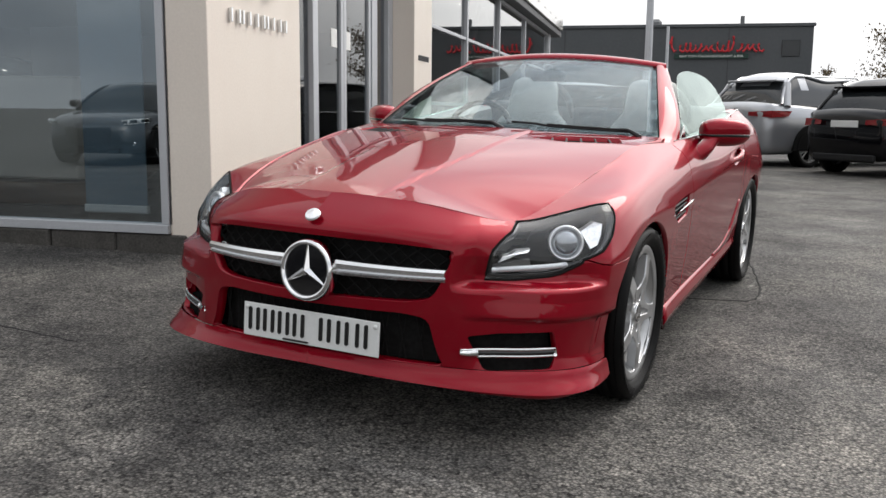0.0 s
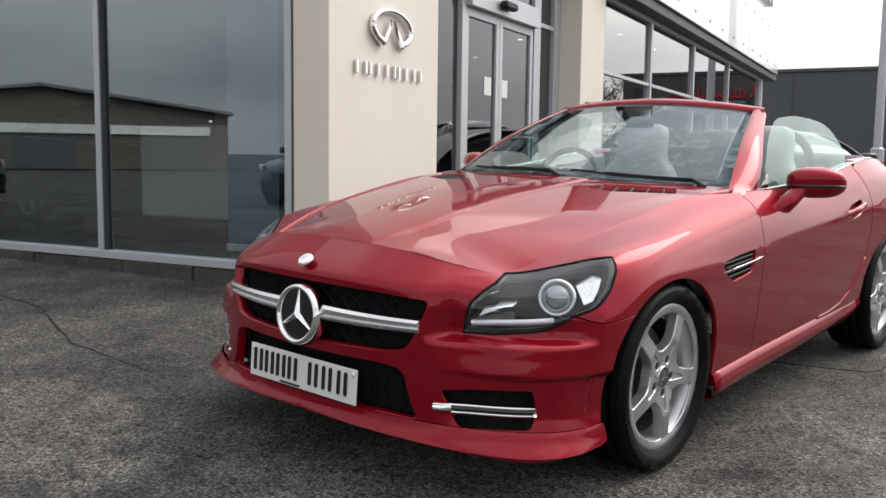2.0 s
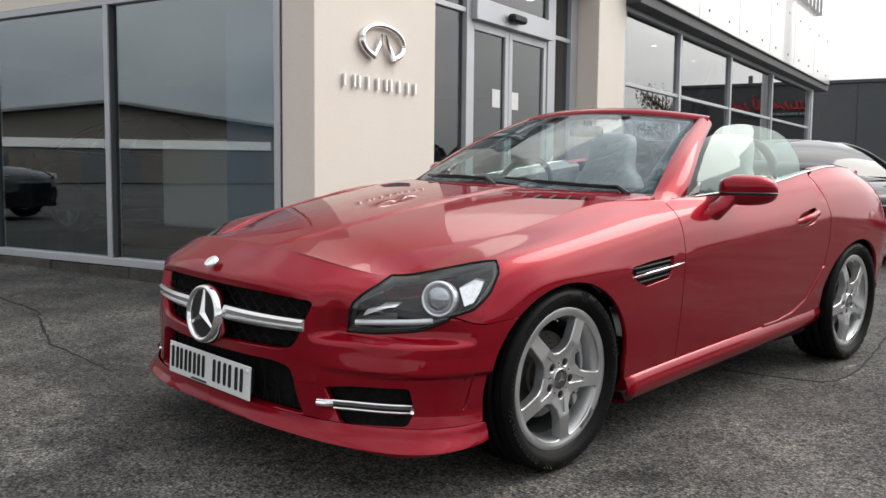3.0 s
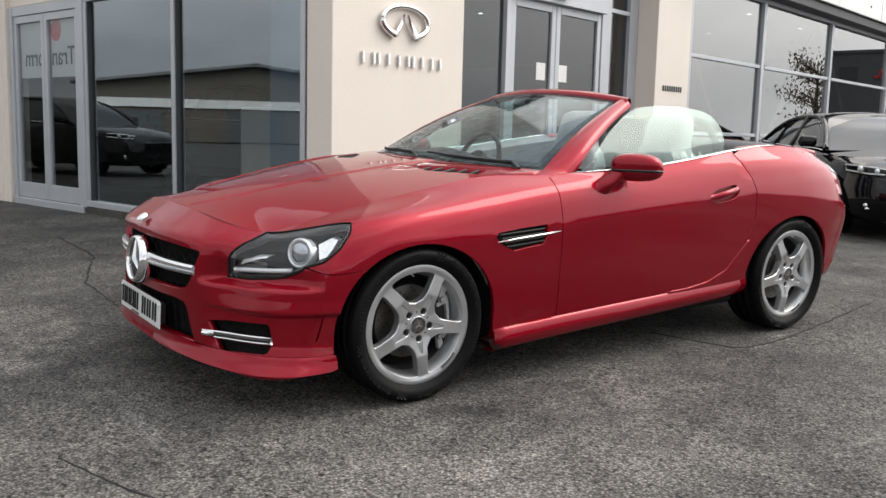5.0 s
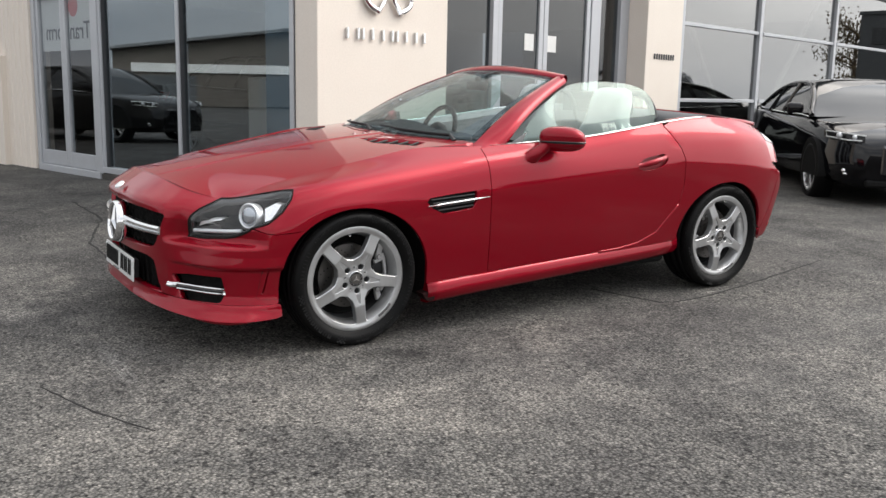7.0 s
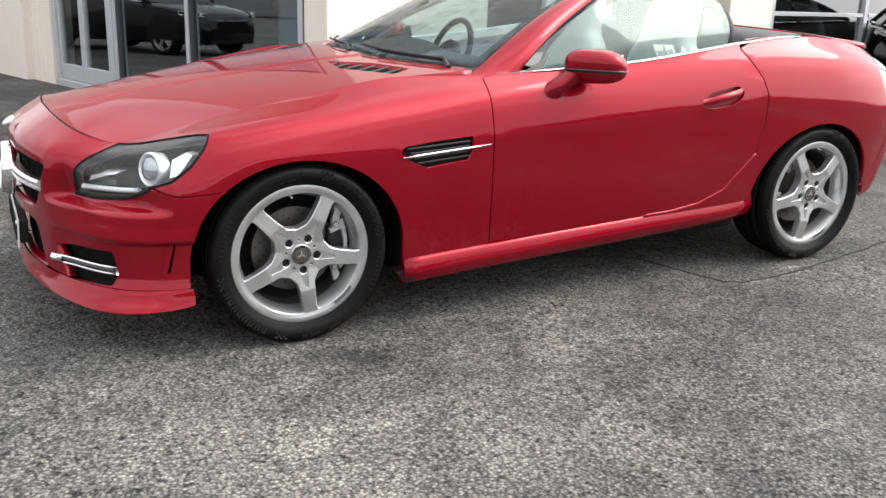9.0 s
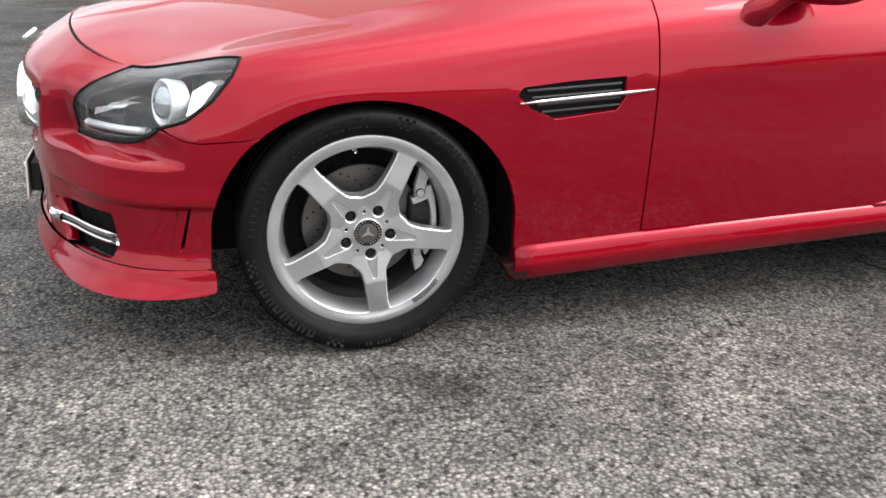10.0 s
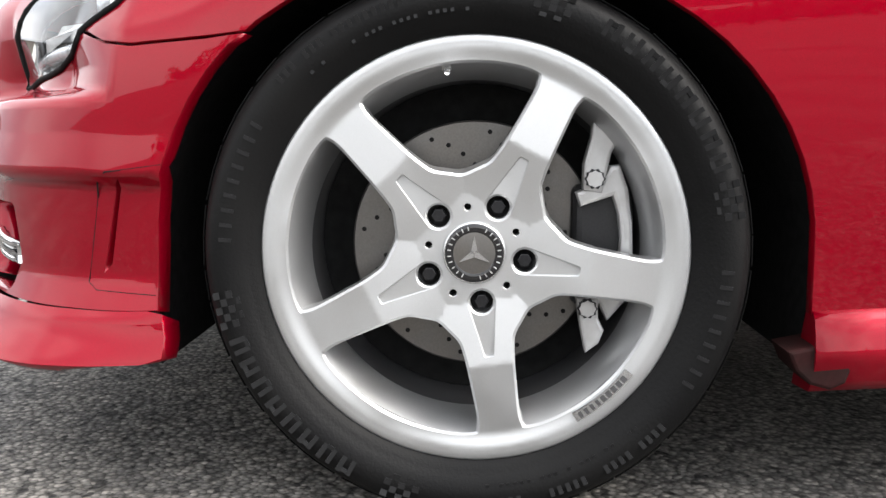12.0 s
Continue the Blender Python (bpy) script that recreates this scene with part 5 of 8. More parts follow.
def make_bonnet():
    tp = skin(np.arange(0, 9.85, 0.1), 5.0)
    edge = [(p[0] - 0.010 * min(1, p[0] * 5), p[1] + (0.007 if p[1] < -0.5 else 0)) for p in tp]
    xs = np.linspace(edge[-1][0], 0, 20)
    out = [(x, y) for x, y in edge] + [(x, float(screen_foot(x)) - 0.035) for x in xs if screen_foot(x) - 0.035 < edge[-1][1] + 0.02][0:]
    out += [(0, y) for y in np.linspace(out[-1][1], out[0][1], 24)[1:-1]]
    vent = soften([(.262, .312), (.430, .306), (.630, .440), (.588, .525), (.42, .452)], 0.015)
    b = sheet("bonnet", trimmed(bonnet_at, bonnet_n, out, [resample(vent, 0.02)], (0.011, 0.045), 0.03, both=True), M_RED, CAR)
    for sgn in (1, -1):
        data = trimmed(bonnet_at, bonnet_n, resample(vent, 0.02), [], (0.03, 0.03), 0, offset=-0.018, mirror=sgn < 0)
        v = sheet("bonnet_vent", data, M_VOID, b, "black slotted bonnet vent")
        for k in range(6):
            t = (k + 0.35) / 6
            fx, fy = .30 + .325 * t, .305 + .13 * max(0, t - .3) / .7
            rx, ry = .28 + .30 * t, .33 + .19 * t
            bm = bmesh.new()
            p = [(sgn * fx, fy - 0.004), (sgn * rx, ry + 0.004)]
            add_tube(bm, [(a, c, float(bonnet_z(a, c)) - 0.006) for a, c in p], [0.0045, 0.0045], 6)
            part("vent_bar", bm, M_BLACK, v)
    # dark seal in the joint round the bonnet
    for sgn in (1, -1):
        bm = bmesh.new()
        rim = skin(np.arange(0.0, 9.8, 0.15), 5.0)
        add_tube(bm, [(sgn * (p[0] - 0.005 * min(1, p[0] * 5)), p[1] + (0.0035 if p[1] < -0.5 else 0), min(p[2], float(bonnet_z(p[0], p[1]))) - (0.0035 if p[1] < -0.5 else 0.0020)) for p in rim], 0.0042, 6)
        part("bonnet_seal", bm, M_VOID, CAR)
    # badge on the nose
    bm = bmesh.new()
    add_lathe(bm, [(0.0, 0.009), (0.016, 0.008), (0.019, 0.0065), (0.0215, 0.008), (0.024, 0.0065), (0.0255, 0.0)], 28, "z")
    q = skin(np.array([0.0]), np.array([4.25]))[0]
    n = skin_normal(np.array([0.01]), np.array([4.25]))[0]
    m = look(Vector(q) + Vector(n), Vector(q))
    part("badge", bm, M_REFLECTOR, CAR, "small round chrome badge on the nose", smooth=True, m=Matrix.Translation(Vector(q)) @ m.to_3x3().to_4x4())


make_bonnet()


# ---- wheels ----
M_RUBBER_PALE = material("worn_rubber_relief", (0.0085, 0.0085, 0.009), 0.42, spec=0.28, fine=(60, 0.2))


def make_wheel(name, x, y, phase, sgn):
    """A five-spoke alloy wheel; local x points outwards."""
    m = Matrix.Translation((x, y, 0.3165)) @ (Matrix.Identity(4) if sgn > 0 else Matrix.Rotation(math.pi, 4, "Z"))
    wheel = root(name, m)
    wheel.parent = CAR
    # tyre
    bm = bmesh.new()
    prof = [(.236, -.005), (.2465, .004), (.2505, .012), (.256, .014), (.262, .020), (.276, .027), (.288, .028), (.298, .025), (.305, .019), (.310, .011), (.3135, .000), (.3150, -.012),
            (.3162, -.028), (.3100, -.0285), (.3100, -.0375), (.3165, -.038), (.3165, -.075), (.3090, -.0755), (.3090, -.0865), (.3165, -.087), (.3165, -.128), (.3090, -.1285), (.3090, -.139), (.3165, -.1395),
            (.3160, -.170), (.3125, -.185), (.3050, -.195), (.290, -.200), (.270, -.197), (.250, -.187), (.236, -.180)]
    add_lathe(bm, prof, 96)
    tyre = part("tyre", bm, M_RUBBER, wheel, "low-profile black road tyre", smooth=True)
    # shoulder blocks cut by slots
    bm = bmesh.new()
    rnd = random.Random(5)
    for k in range(52):
        a = 2 * math.pi * (k + rnd.uniform(-0.12, 0.12)) / 52
        mm = Matrix.Rotation(a, 4, "X") @ Matrix.Translation((-0.0035, 0, 0.3116)) @ Matrix.Rotation(radians(-14), 4, "Y")
        add_box(bm, (0.019, 0.0348, 0.0012), mm, 0.0004)
    tagged(part("tread_edge", bm, M_RUBBER, tyre), kind="stuff")
    # raised sidewall bars where the markings stand
    bm = bmesh.new()
    rnd = random.Random(2)

    def bar(ang, r, dr, w, h=0.0016):
        t = (r - .256) / (.298 - .256)
        xo = .0195 + .0085 * math.sin(min(max(t, 0), 1) * math.pi * 0.62)
        mm = Matrix.Rotation(ang, 4, "X") @ Matrix.Translation((xo, 0, r)) @ Matrix.Rotation(radians(-20 + 40 * t), 4, "Y")
        add_box(bm, (h, w, dr), mm)

    for start in (radians(-70), radians(110)):
        for k in range(8):
            bar(start + k * 0.094, .2875, .0215, .0062)
            bar(start + k * 0.094 + 0.044, .2875, .0195, .0055)
            bar(start + k * 0.094 + 0.022, (.280, .2945)[k % 2], .0050, .0085)
        for k in range(5):
            for j in range(4):
                if (k + j) % 2:
                    bar(start - 0.07 - k * 0.030, .276 + j * 0.0075, .0072, .0082)
                    bar(start + 0.86 + k * 0.030, .276 + j * 0.0075, .0072, .0082)
        for k in range(26):
            if rnd.random() < 0.8:
                bar(start + 1.20 + k * 0.034, .290, .0105, .0052, 0.0016)
            if rnd.random() < 0.7:
                bar(start + 1.22 + k * 0.03, .272, .0055, .004, 0.0012)
        for k in range(9):
            bar(start + 2.25 + k * 0.060, .283, .014, .0042, 0.0016)
    tagged(part("sidewall_relief", bm, M_RUBBER_PALE, tyre), kind="stuff")
    # rim barrel and lip
    bm = bmesh.new()
    add_lathe(bm, [(.236, -.008), (.2460, -.002), (.2470, .002), (.2464, .0050), (.2445, .0063), (.2375, .0061)], 96)
    rim = part("rim", bm, M_ALLOY, wheel, "silver five-spoke alloy rim", smooth=True)
    # the barrel takes a darker alloy than the rim face
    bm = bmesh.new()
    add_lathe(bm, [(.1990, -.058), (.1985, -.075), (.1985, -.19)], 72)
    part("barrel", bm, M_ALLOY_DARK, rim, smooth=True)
    bm = bmesh.new()
    add_lathe(bm, [(.2190, .0010), (.2165, -.0020), (.2050, -.0350), (.1990, -.0585)], 96)
    part("barrel_bevel", bm, M_ALLOY, rim, smooth=True)

    # star of spokes: a trimmed sheet with five openings, five pockets and the bolt holes
    dirs = [phase + radians(72 * k) for k in range(5)]

    def rise(a, b):
        r = np.hypot(a, b)
        rho = np.max([a * math.cos(c) + b * math.sin(c) for c in dirs], axis=0)
        z = 0.0085 - 0.0085 * np.clip((rho - 0.132) / 0.1, 0, 1.2) - 0.012 * np.clip((0.132 - rho) / 0.075, 0, 1)
        w = np.clip((r - 0.212) / 0.022, 0, 1)
        w = w * w * (3 - 2 * w)
        return z * (1 - w) + 0.0060 * w

    def place(a, b):
        return np.stack([rise(a, b), a, b], -1)

    def norm(a, b):
        e = 4e-4
        n = np.stack([np.ones_like(a), -(rise(a + e, b) - rise(a - e, b)) / (2 * e), -(rise(a, b + e) - rise(a, b - e)) / (2 * e)], -1)
        return n / np.linalg.norm(n, axis=-1, keepdims=True)

    def ring(r, at, c, n):
        return [(at * math.cos(c) + r * math.cos(t), at * math.sin(c) + r * math.sin(t)) for t in np.linspace(0, 2 * math.pi, n, endpoint=False)]

    def along(c, pts):
        return [(u * math.cos(c) - w * math.sin(c), u * math.sin(c) + w * math.cos(c)) for u, w in pts]

    disc = ring(.2380, 0, 0, 120)
    holes = []
    for k in range(5):
        c = phase + radians(36 + 72 * k)
        half = radians(36)
        # edges run parallel to the spokes: half spoke width hw(r)
        hw = lambda r: 0.0224 + 0.0030 * max(0, (0.19 - r) / 0.06) + 0.0045 * max(0, (0.135 - r) / 0.04) ** 1.6 + 0.006 * max(0, (r - 0.20) / 0.018) ** 2
        rs = [0.2165, 0.212, 0.20, 0.18, 0.155, 0.135, 0.12, 0.104]
        leftside = [(r, half - math.asin(min(0.99, hw(r) / r))) for r in rs]
        arc = [(0.2185, t) for t in np.linspace(-leftside[0][1], leftside[0][1], 14)][1:-1]
        inner = [(0.0945, 0.17), (0.0905, 0.08), (0.0890, 0.0), (0.0905, -0.08), (0.0945, -0.17)]
        seq = [(r, t) for r, t in leftside] + [(r, min(t, leftside[-1][1] * 0.85)) if t > 0 else (r, t) for r, t in inner] + [(r, -t) for r, t in reversed(leftside)] + arc
        holes.append([tuple(q) for q in soften([(r * math.cos(c + t), r * math.sin(c + t)) for r, t in seq], 0.012, 3)])
    wedge = resample([(.059 + .0166 * math.cos(t), .0166 * math.sin(t)) for t in np.linspace(radians(82), radians(278), 18)] + [(.1205, -.0062), (.1228, -.0045), (.1228, .0045), (.1205, .0062)], 0.006)
    pockets = [along(c, wedge) for c in dirs]
    small = [ring(.0048, .0535, c + radians(36), 12) for c in dirs]
    loops = holes + [ring(.0368, 0, 0, 36)] + pockets + small
    creases = [along(c, [(.132, w) for w in np.linspace(-.0215, .0215, 13)]) for c in dirs] if y < 1 and sgn > 0 else []
    data = trimmed(place, norm, disc, loops, (0.0042, 0.0042), 0.034, bevel=[0.0005] + [0.0030] * 5 + [0.001] + [0.0010] * 5 + [0.0006] * 5, crisp=True, lines=creases)
    sheet("spokes", data, M_ALLOY, rim)

    def floor_at(a, b):
        rho = np.max([a * math.cos(c) + b * math.sin(c) for c in dirs], axis=0)
        return np.stack([-0.0042 + 0.0060 * np.clip((rho - 0.060) / 0.062, 0, 1), a, b], -1)

    def floor_n(a, b):
        return np.tile((1.0, 0, 0), (len(a), 1))

    for c in dirs:
        wide = along(c, [(u * 1.004, w * 1.03) for u, w in wedge])
        sheet("pocket", trimmed(floor_at, floor_n, wide, [ring(.0158, .059, c, 22)], (0.0050, 0.0050), 0.03, bevel=[0.0003, 0.0022], crisp=True), M_ALLOY, rim)
        rot = Matrix.Rotation(c, 4, "X")
        mm = Matrix(((0, 0, 1, 0), (1, 0, 0, 0), (0, 1, 0, 0), (0, 0, 0, 1)))
        bm = bmesh.new()
        mb = Matrix.Translation(rot @ Vector((0, 0.059, 0))) @ mm
        add_prism(bm, [(math.cos(t) * .0142, math.sin(t) * .0142) for t in np.linspace(0, 2 * math.pi, 20, endpoint=False)], -0.030, -0.024, mb)
        add_prism(bm, [(math.cos(t) * .0085, math.sin(t) * .0085) for t in np.linspace(0, 2 * math.pi, 6, endpoint=False)], -0.025, -0.010, mb, bevel=0.001)
        part("wheel_bolt", bm, M_BOLT, wheel)
    bm = bmesh.new()
    add_lathe(bm, [(.036, -.022), (.070, -.022)], 40)
    part("hub_face", bm, M_VOID, wheel)
    # cap
    bm = bmesh.new()
    add_lathe(bm, [(.0362, -.02), (.0362, -.0005), (.0352, .0018), (.0340, .0016)], 40)
    cap = part("centre_cap", bm, M_SATIN, wheel, "silver centre cap with a dark ring", smooth=True)
    bm = bmesh.new()
    add_lathe(bm, [(.0341, .0016), (.0336, .0020), (.0246, .0024), (.0241, .0020)], 40)
    part("cap_ring", bm, M_GLOSS_BLACK, cap, smooth=True)
    bm = bmesh.new()
    add_lathe(bm, [(.0243, .0021), (.0140, .0030), (.0001, .0034)], 40)
    part("cap_face", bm, M_STEEL, cap, smooth=True)
    bm = bmesh.new()
    for k in range(3):
        rot = Matrix.Rotation(radians(90 + 120 * k), 4, "X")
        mm = Matrix(((0, 0, 1, 0), (1, 0, 0, 0), (0, 1, 0, 0), (0, 0, 0, 1)))
        add_prism(bm, [(0, -.0042), (.0205, 0), (0, .0042)], 0.0015, 0.0046, rot @ mm)
    part("cap_emblem", bm, M_CHROME, cap)
    # wreath of short pale bars on the cap ring
    bm = bmesh.new()
    for k in range(26):
        if k % 13 in (0, 12):
            continue
        a = 2 * math.pi * k / 26
        add_box(bm, (0.0005, 0.0012, 0.0042), Matrix.Rotation(a, 4, "X") @ Matrix.Translation((0.0023, 0, 0.0292)))
    part("cap_marks", bm, M_CALIPER, cap)
    # brake disc
    bm = bmesh.new()
    add_lathe(bm, [(.072, -.075), (.078, -.073), (.082, -.083), (.150, -.083), (.152, -.085), (.152, -.111), (.150, -.113), (.080, -.113)], 72)
    disc_ob = part("brake_disc", bm, M_STEEL, wheel, "drilled steel brake disc", smooth=False)
    bm = bmesh.new()
    for k in range(48):
        a, r = 2 * math.pi * k / 48, (.098, .112, .126, .139)[k % 4]
        add_prism(bm, [(math.cos(t) * .0030, math.sin(t) * .0030) for t in np.linspace(0, 2 * math.pi, 8, endpoint=False)], -0.0835, -0.0822,
                  Matrix.Rotation(a, 4, "X") @ Matrix.Translation((0, r, 0)) @ Matrix(((0, 0, 1, 0), (1, 0, 0, 0), (0, 1, 0, 0), (0, 0, 0, 1))))
    tagged(part("disc_drilling", bm, M_VOID, disc_ob), kind="stuff")
    bm = bmesh.new()
    add_lathe(bm, [(.001, -.045), (.066, -.045), (.072, -.05), (.073, -.08)], 40)
    part("hub_bell", bm, M_STEEL, disc_ob, smooth=False)
    # caliper round the disc edge: dark pad carrier, cast arm, two bracket lugs with splined bolts
    rr = Matrix.Rotation(0.0 if y < 1 else radians(156), 4, "X")
    yz = Matrix(((0, 0, 1, 0), (1, 0, 0, 0), (0, 1, 0, 0), (0, 0, 0, 1)))
    cal = part("caliper", box((0.06, 0.075, 0.150), rr @ Matrix.Translation((-0.092, 0.155, 0.000)), 0.012, 3), M_BLACK, wheel, "black brake caliper with a silver bracket")
    bm = bmesh.new()
    add_prism(bm, [(.120, .066), (.150, .078), (.160, .098), (.172, .099), (.182, .070), (.188, .030), (.190, -.02), (.184, -.062), (.160, -.090), (.150, -.070), (.124, -.060), (.124, -.046),
                   (.158, -.052), (.172, -.030), (.174, .010), (.171, .040), (.164, .062), (.126, .049)], -0.062, -0.046, rr @ yz, bevel=0.005)
    part("caliper_arm", bm, M_CALIPER, cal)
    for outline, bolt in (([(.128, .070), (.150, .066), (.155, .088), (.160, .112), (.166, .124), (.160, .136), (.138, .150), (.136, .130), (.128, .100)], (.141, .083)),
                          ([(.122, -.060), (.148, -.058), (.149, -.085), (.156, -.100), (.150, -.116), (.134, -.128), (.128, -.100)], (.135, -.072))):
        bm = bmesh.new()
        add_prism(bm, outline, -0.060, -0.040, rr @ yz, bevel=0.004)
        lug = part("caliper_bracket", bm, M_CALIPER, cal)
        bm = bmesh.new()
        add_prism(bm, [(bolt[0] + math.cos(k * math.pi / 10) * (.0105 if k % 2 else .0125), bolt[1] + math.sin(k * math.pi / 10) * (.0105 if k % 2 else .0125)) for k in range(20)], -0.041, -0.0355, rr @ yz)
        part("bolt_recess", bm, M_BOLT, lug)
        bm = bmesh.new()
        add_prism(bm, [(bolt[0] + math.cos(k * math.pi / 8) * (.0088 if k % 2 else .0102), bolt[1] + math.sin(k * math.pi / 8) * (.0088 if k % 2 else .0102)) for k in range(16)], -0.041, -0.0335, rr @ yz)
        part("splined_bolt", bm, M_CALIPER, lug)
    # back shield so that nothing shows through
    bm = bmesh.new()
    add_lathe(bm, [(.001, -.135), (.1980, -.135), (.1980, -.14)], 40)
    part("dust_shield", bm, M_VOID, wheel)
    # valve
    bm = bmesh.new()
    a = phase + radians(36)
    q0, q1 = Vector((-0.018, math.cos(a) * .2135, math.sin(a) * .2135)), Vector((0.002, math.cos(a) * .2075, math.sin(a) * .2075))
    add_tube(bm, [q0, q0.lerp(q1, 0.55), q0.lerp(q1, 0.56), q1], [.0052, .0048, .0036, .0036], 10)
    part("valve", bm, M_SATIN, wheel, smooth=True)
    # badge strip on the rim ring, with plain bars
    mid = phase - radians(110.5)
    bm = bmesh.new()
    rows = [[(xo, math.cos(mid + t) * r, math.sin(mid + t) * r) for t in np.linspace(-0.185, 0.185, 12)] for xo, r in ((.004, .2195), (.0078, .2203), (.0078, .2318), (.004, .2326))]
    add_grid(bm, rows)
    bmesh.ops.recalc_face_normals(bm, faces=bm.faces)
    badge = part("rim_badge", bm, M_SATIN, rim)
    bm = bmesh.new()
    for k in range(9):
        t = mid - 0.15 + k * 0.036
        add_box(bm, (0.0012, 0.0045 if k < 4 else 0.0062, 0.0078), Matrix.Rotation(t - math.pi / 2, 4, "X") @ Matrix.Translation((0.0078, 0, 0.2260)))
    part("badge_bars", bm, M_ALLOY_DARK, badge)
    return wheel


make_wheel("wheel", 0.842, 0.0, radians(62.5), 1)
make_wheel("wheel", 0.842, 2.485, radians(46), 1)
make_wheel("wheel", -0.842, 0.0, radians(20), -1)
make_wheel("wheel", -0.842, 2.485, radians(50), -1)


# ---- wheel housings, floor pan ----
def make_under():
    for sgn in (1, -1):
        for y0 in (0.0, 2.43):
            bm = bmesh.new()
            pts = [(a * 1.0, c) for a, c in arch(y0, a=0.40, b=0.352, low=0.17 if y0 < 1 else 0.27)]
            rows = [[(sgn * x, a, c) for a, c in pts] for x in (0.800, 0.76, 0.60, 0.50)]
            vs = add_grid(bm, rows)
            bm.faces.new(vs[-1])
            part("wheel_housing", bm, M_VOID, CAR)
        # lip of the wheel opening
    bm = span(-0.50, 0.50, -0.80, 3.05, 0.19, 0.24, 0.02)
    span(-0.80, 0.80, 0.41, 2.02, 0.19, 0.25, 0.02, bm)
    span(-0.74, 0.74, -0.62, -0.41, 0.20, 0.30, 0.02, bm)
    span(-0.72, 0.72, 2.83, 3.05, 0.26, 0.30, 0.02, bm)
    part("floor_pan", bm, M_VOID, CAR)
    # stone guards hanging from the front ends of the sills
    for sgn in (1, -1):
        bm = bmesh.new()
        add_prism(bm, [(.405, .215), (.358, .205), (.368, .182), (.385, .166), (.408, .160), (.425, .168), (.436, .200)], sgn * 0.790, sgn * 0.852, Matrix(((0, 0, 1, 0), (1, 0, 0, 0), (0, 1, 0, 0), (0, 0, 0, 1))), bevel=0.004)
        bmesh.ops.recalc_face_normals(bm, faces=bm.faces)
        part("stone_guard", bm, M_DARK_RED, CAR, "dark red stone guard under the sill's end")


make_under()


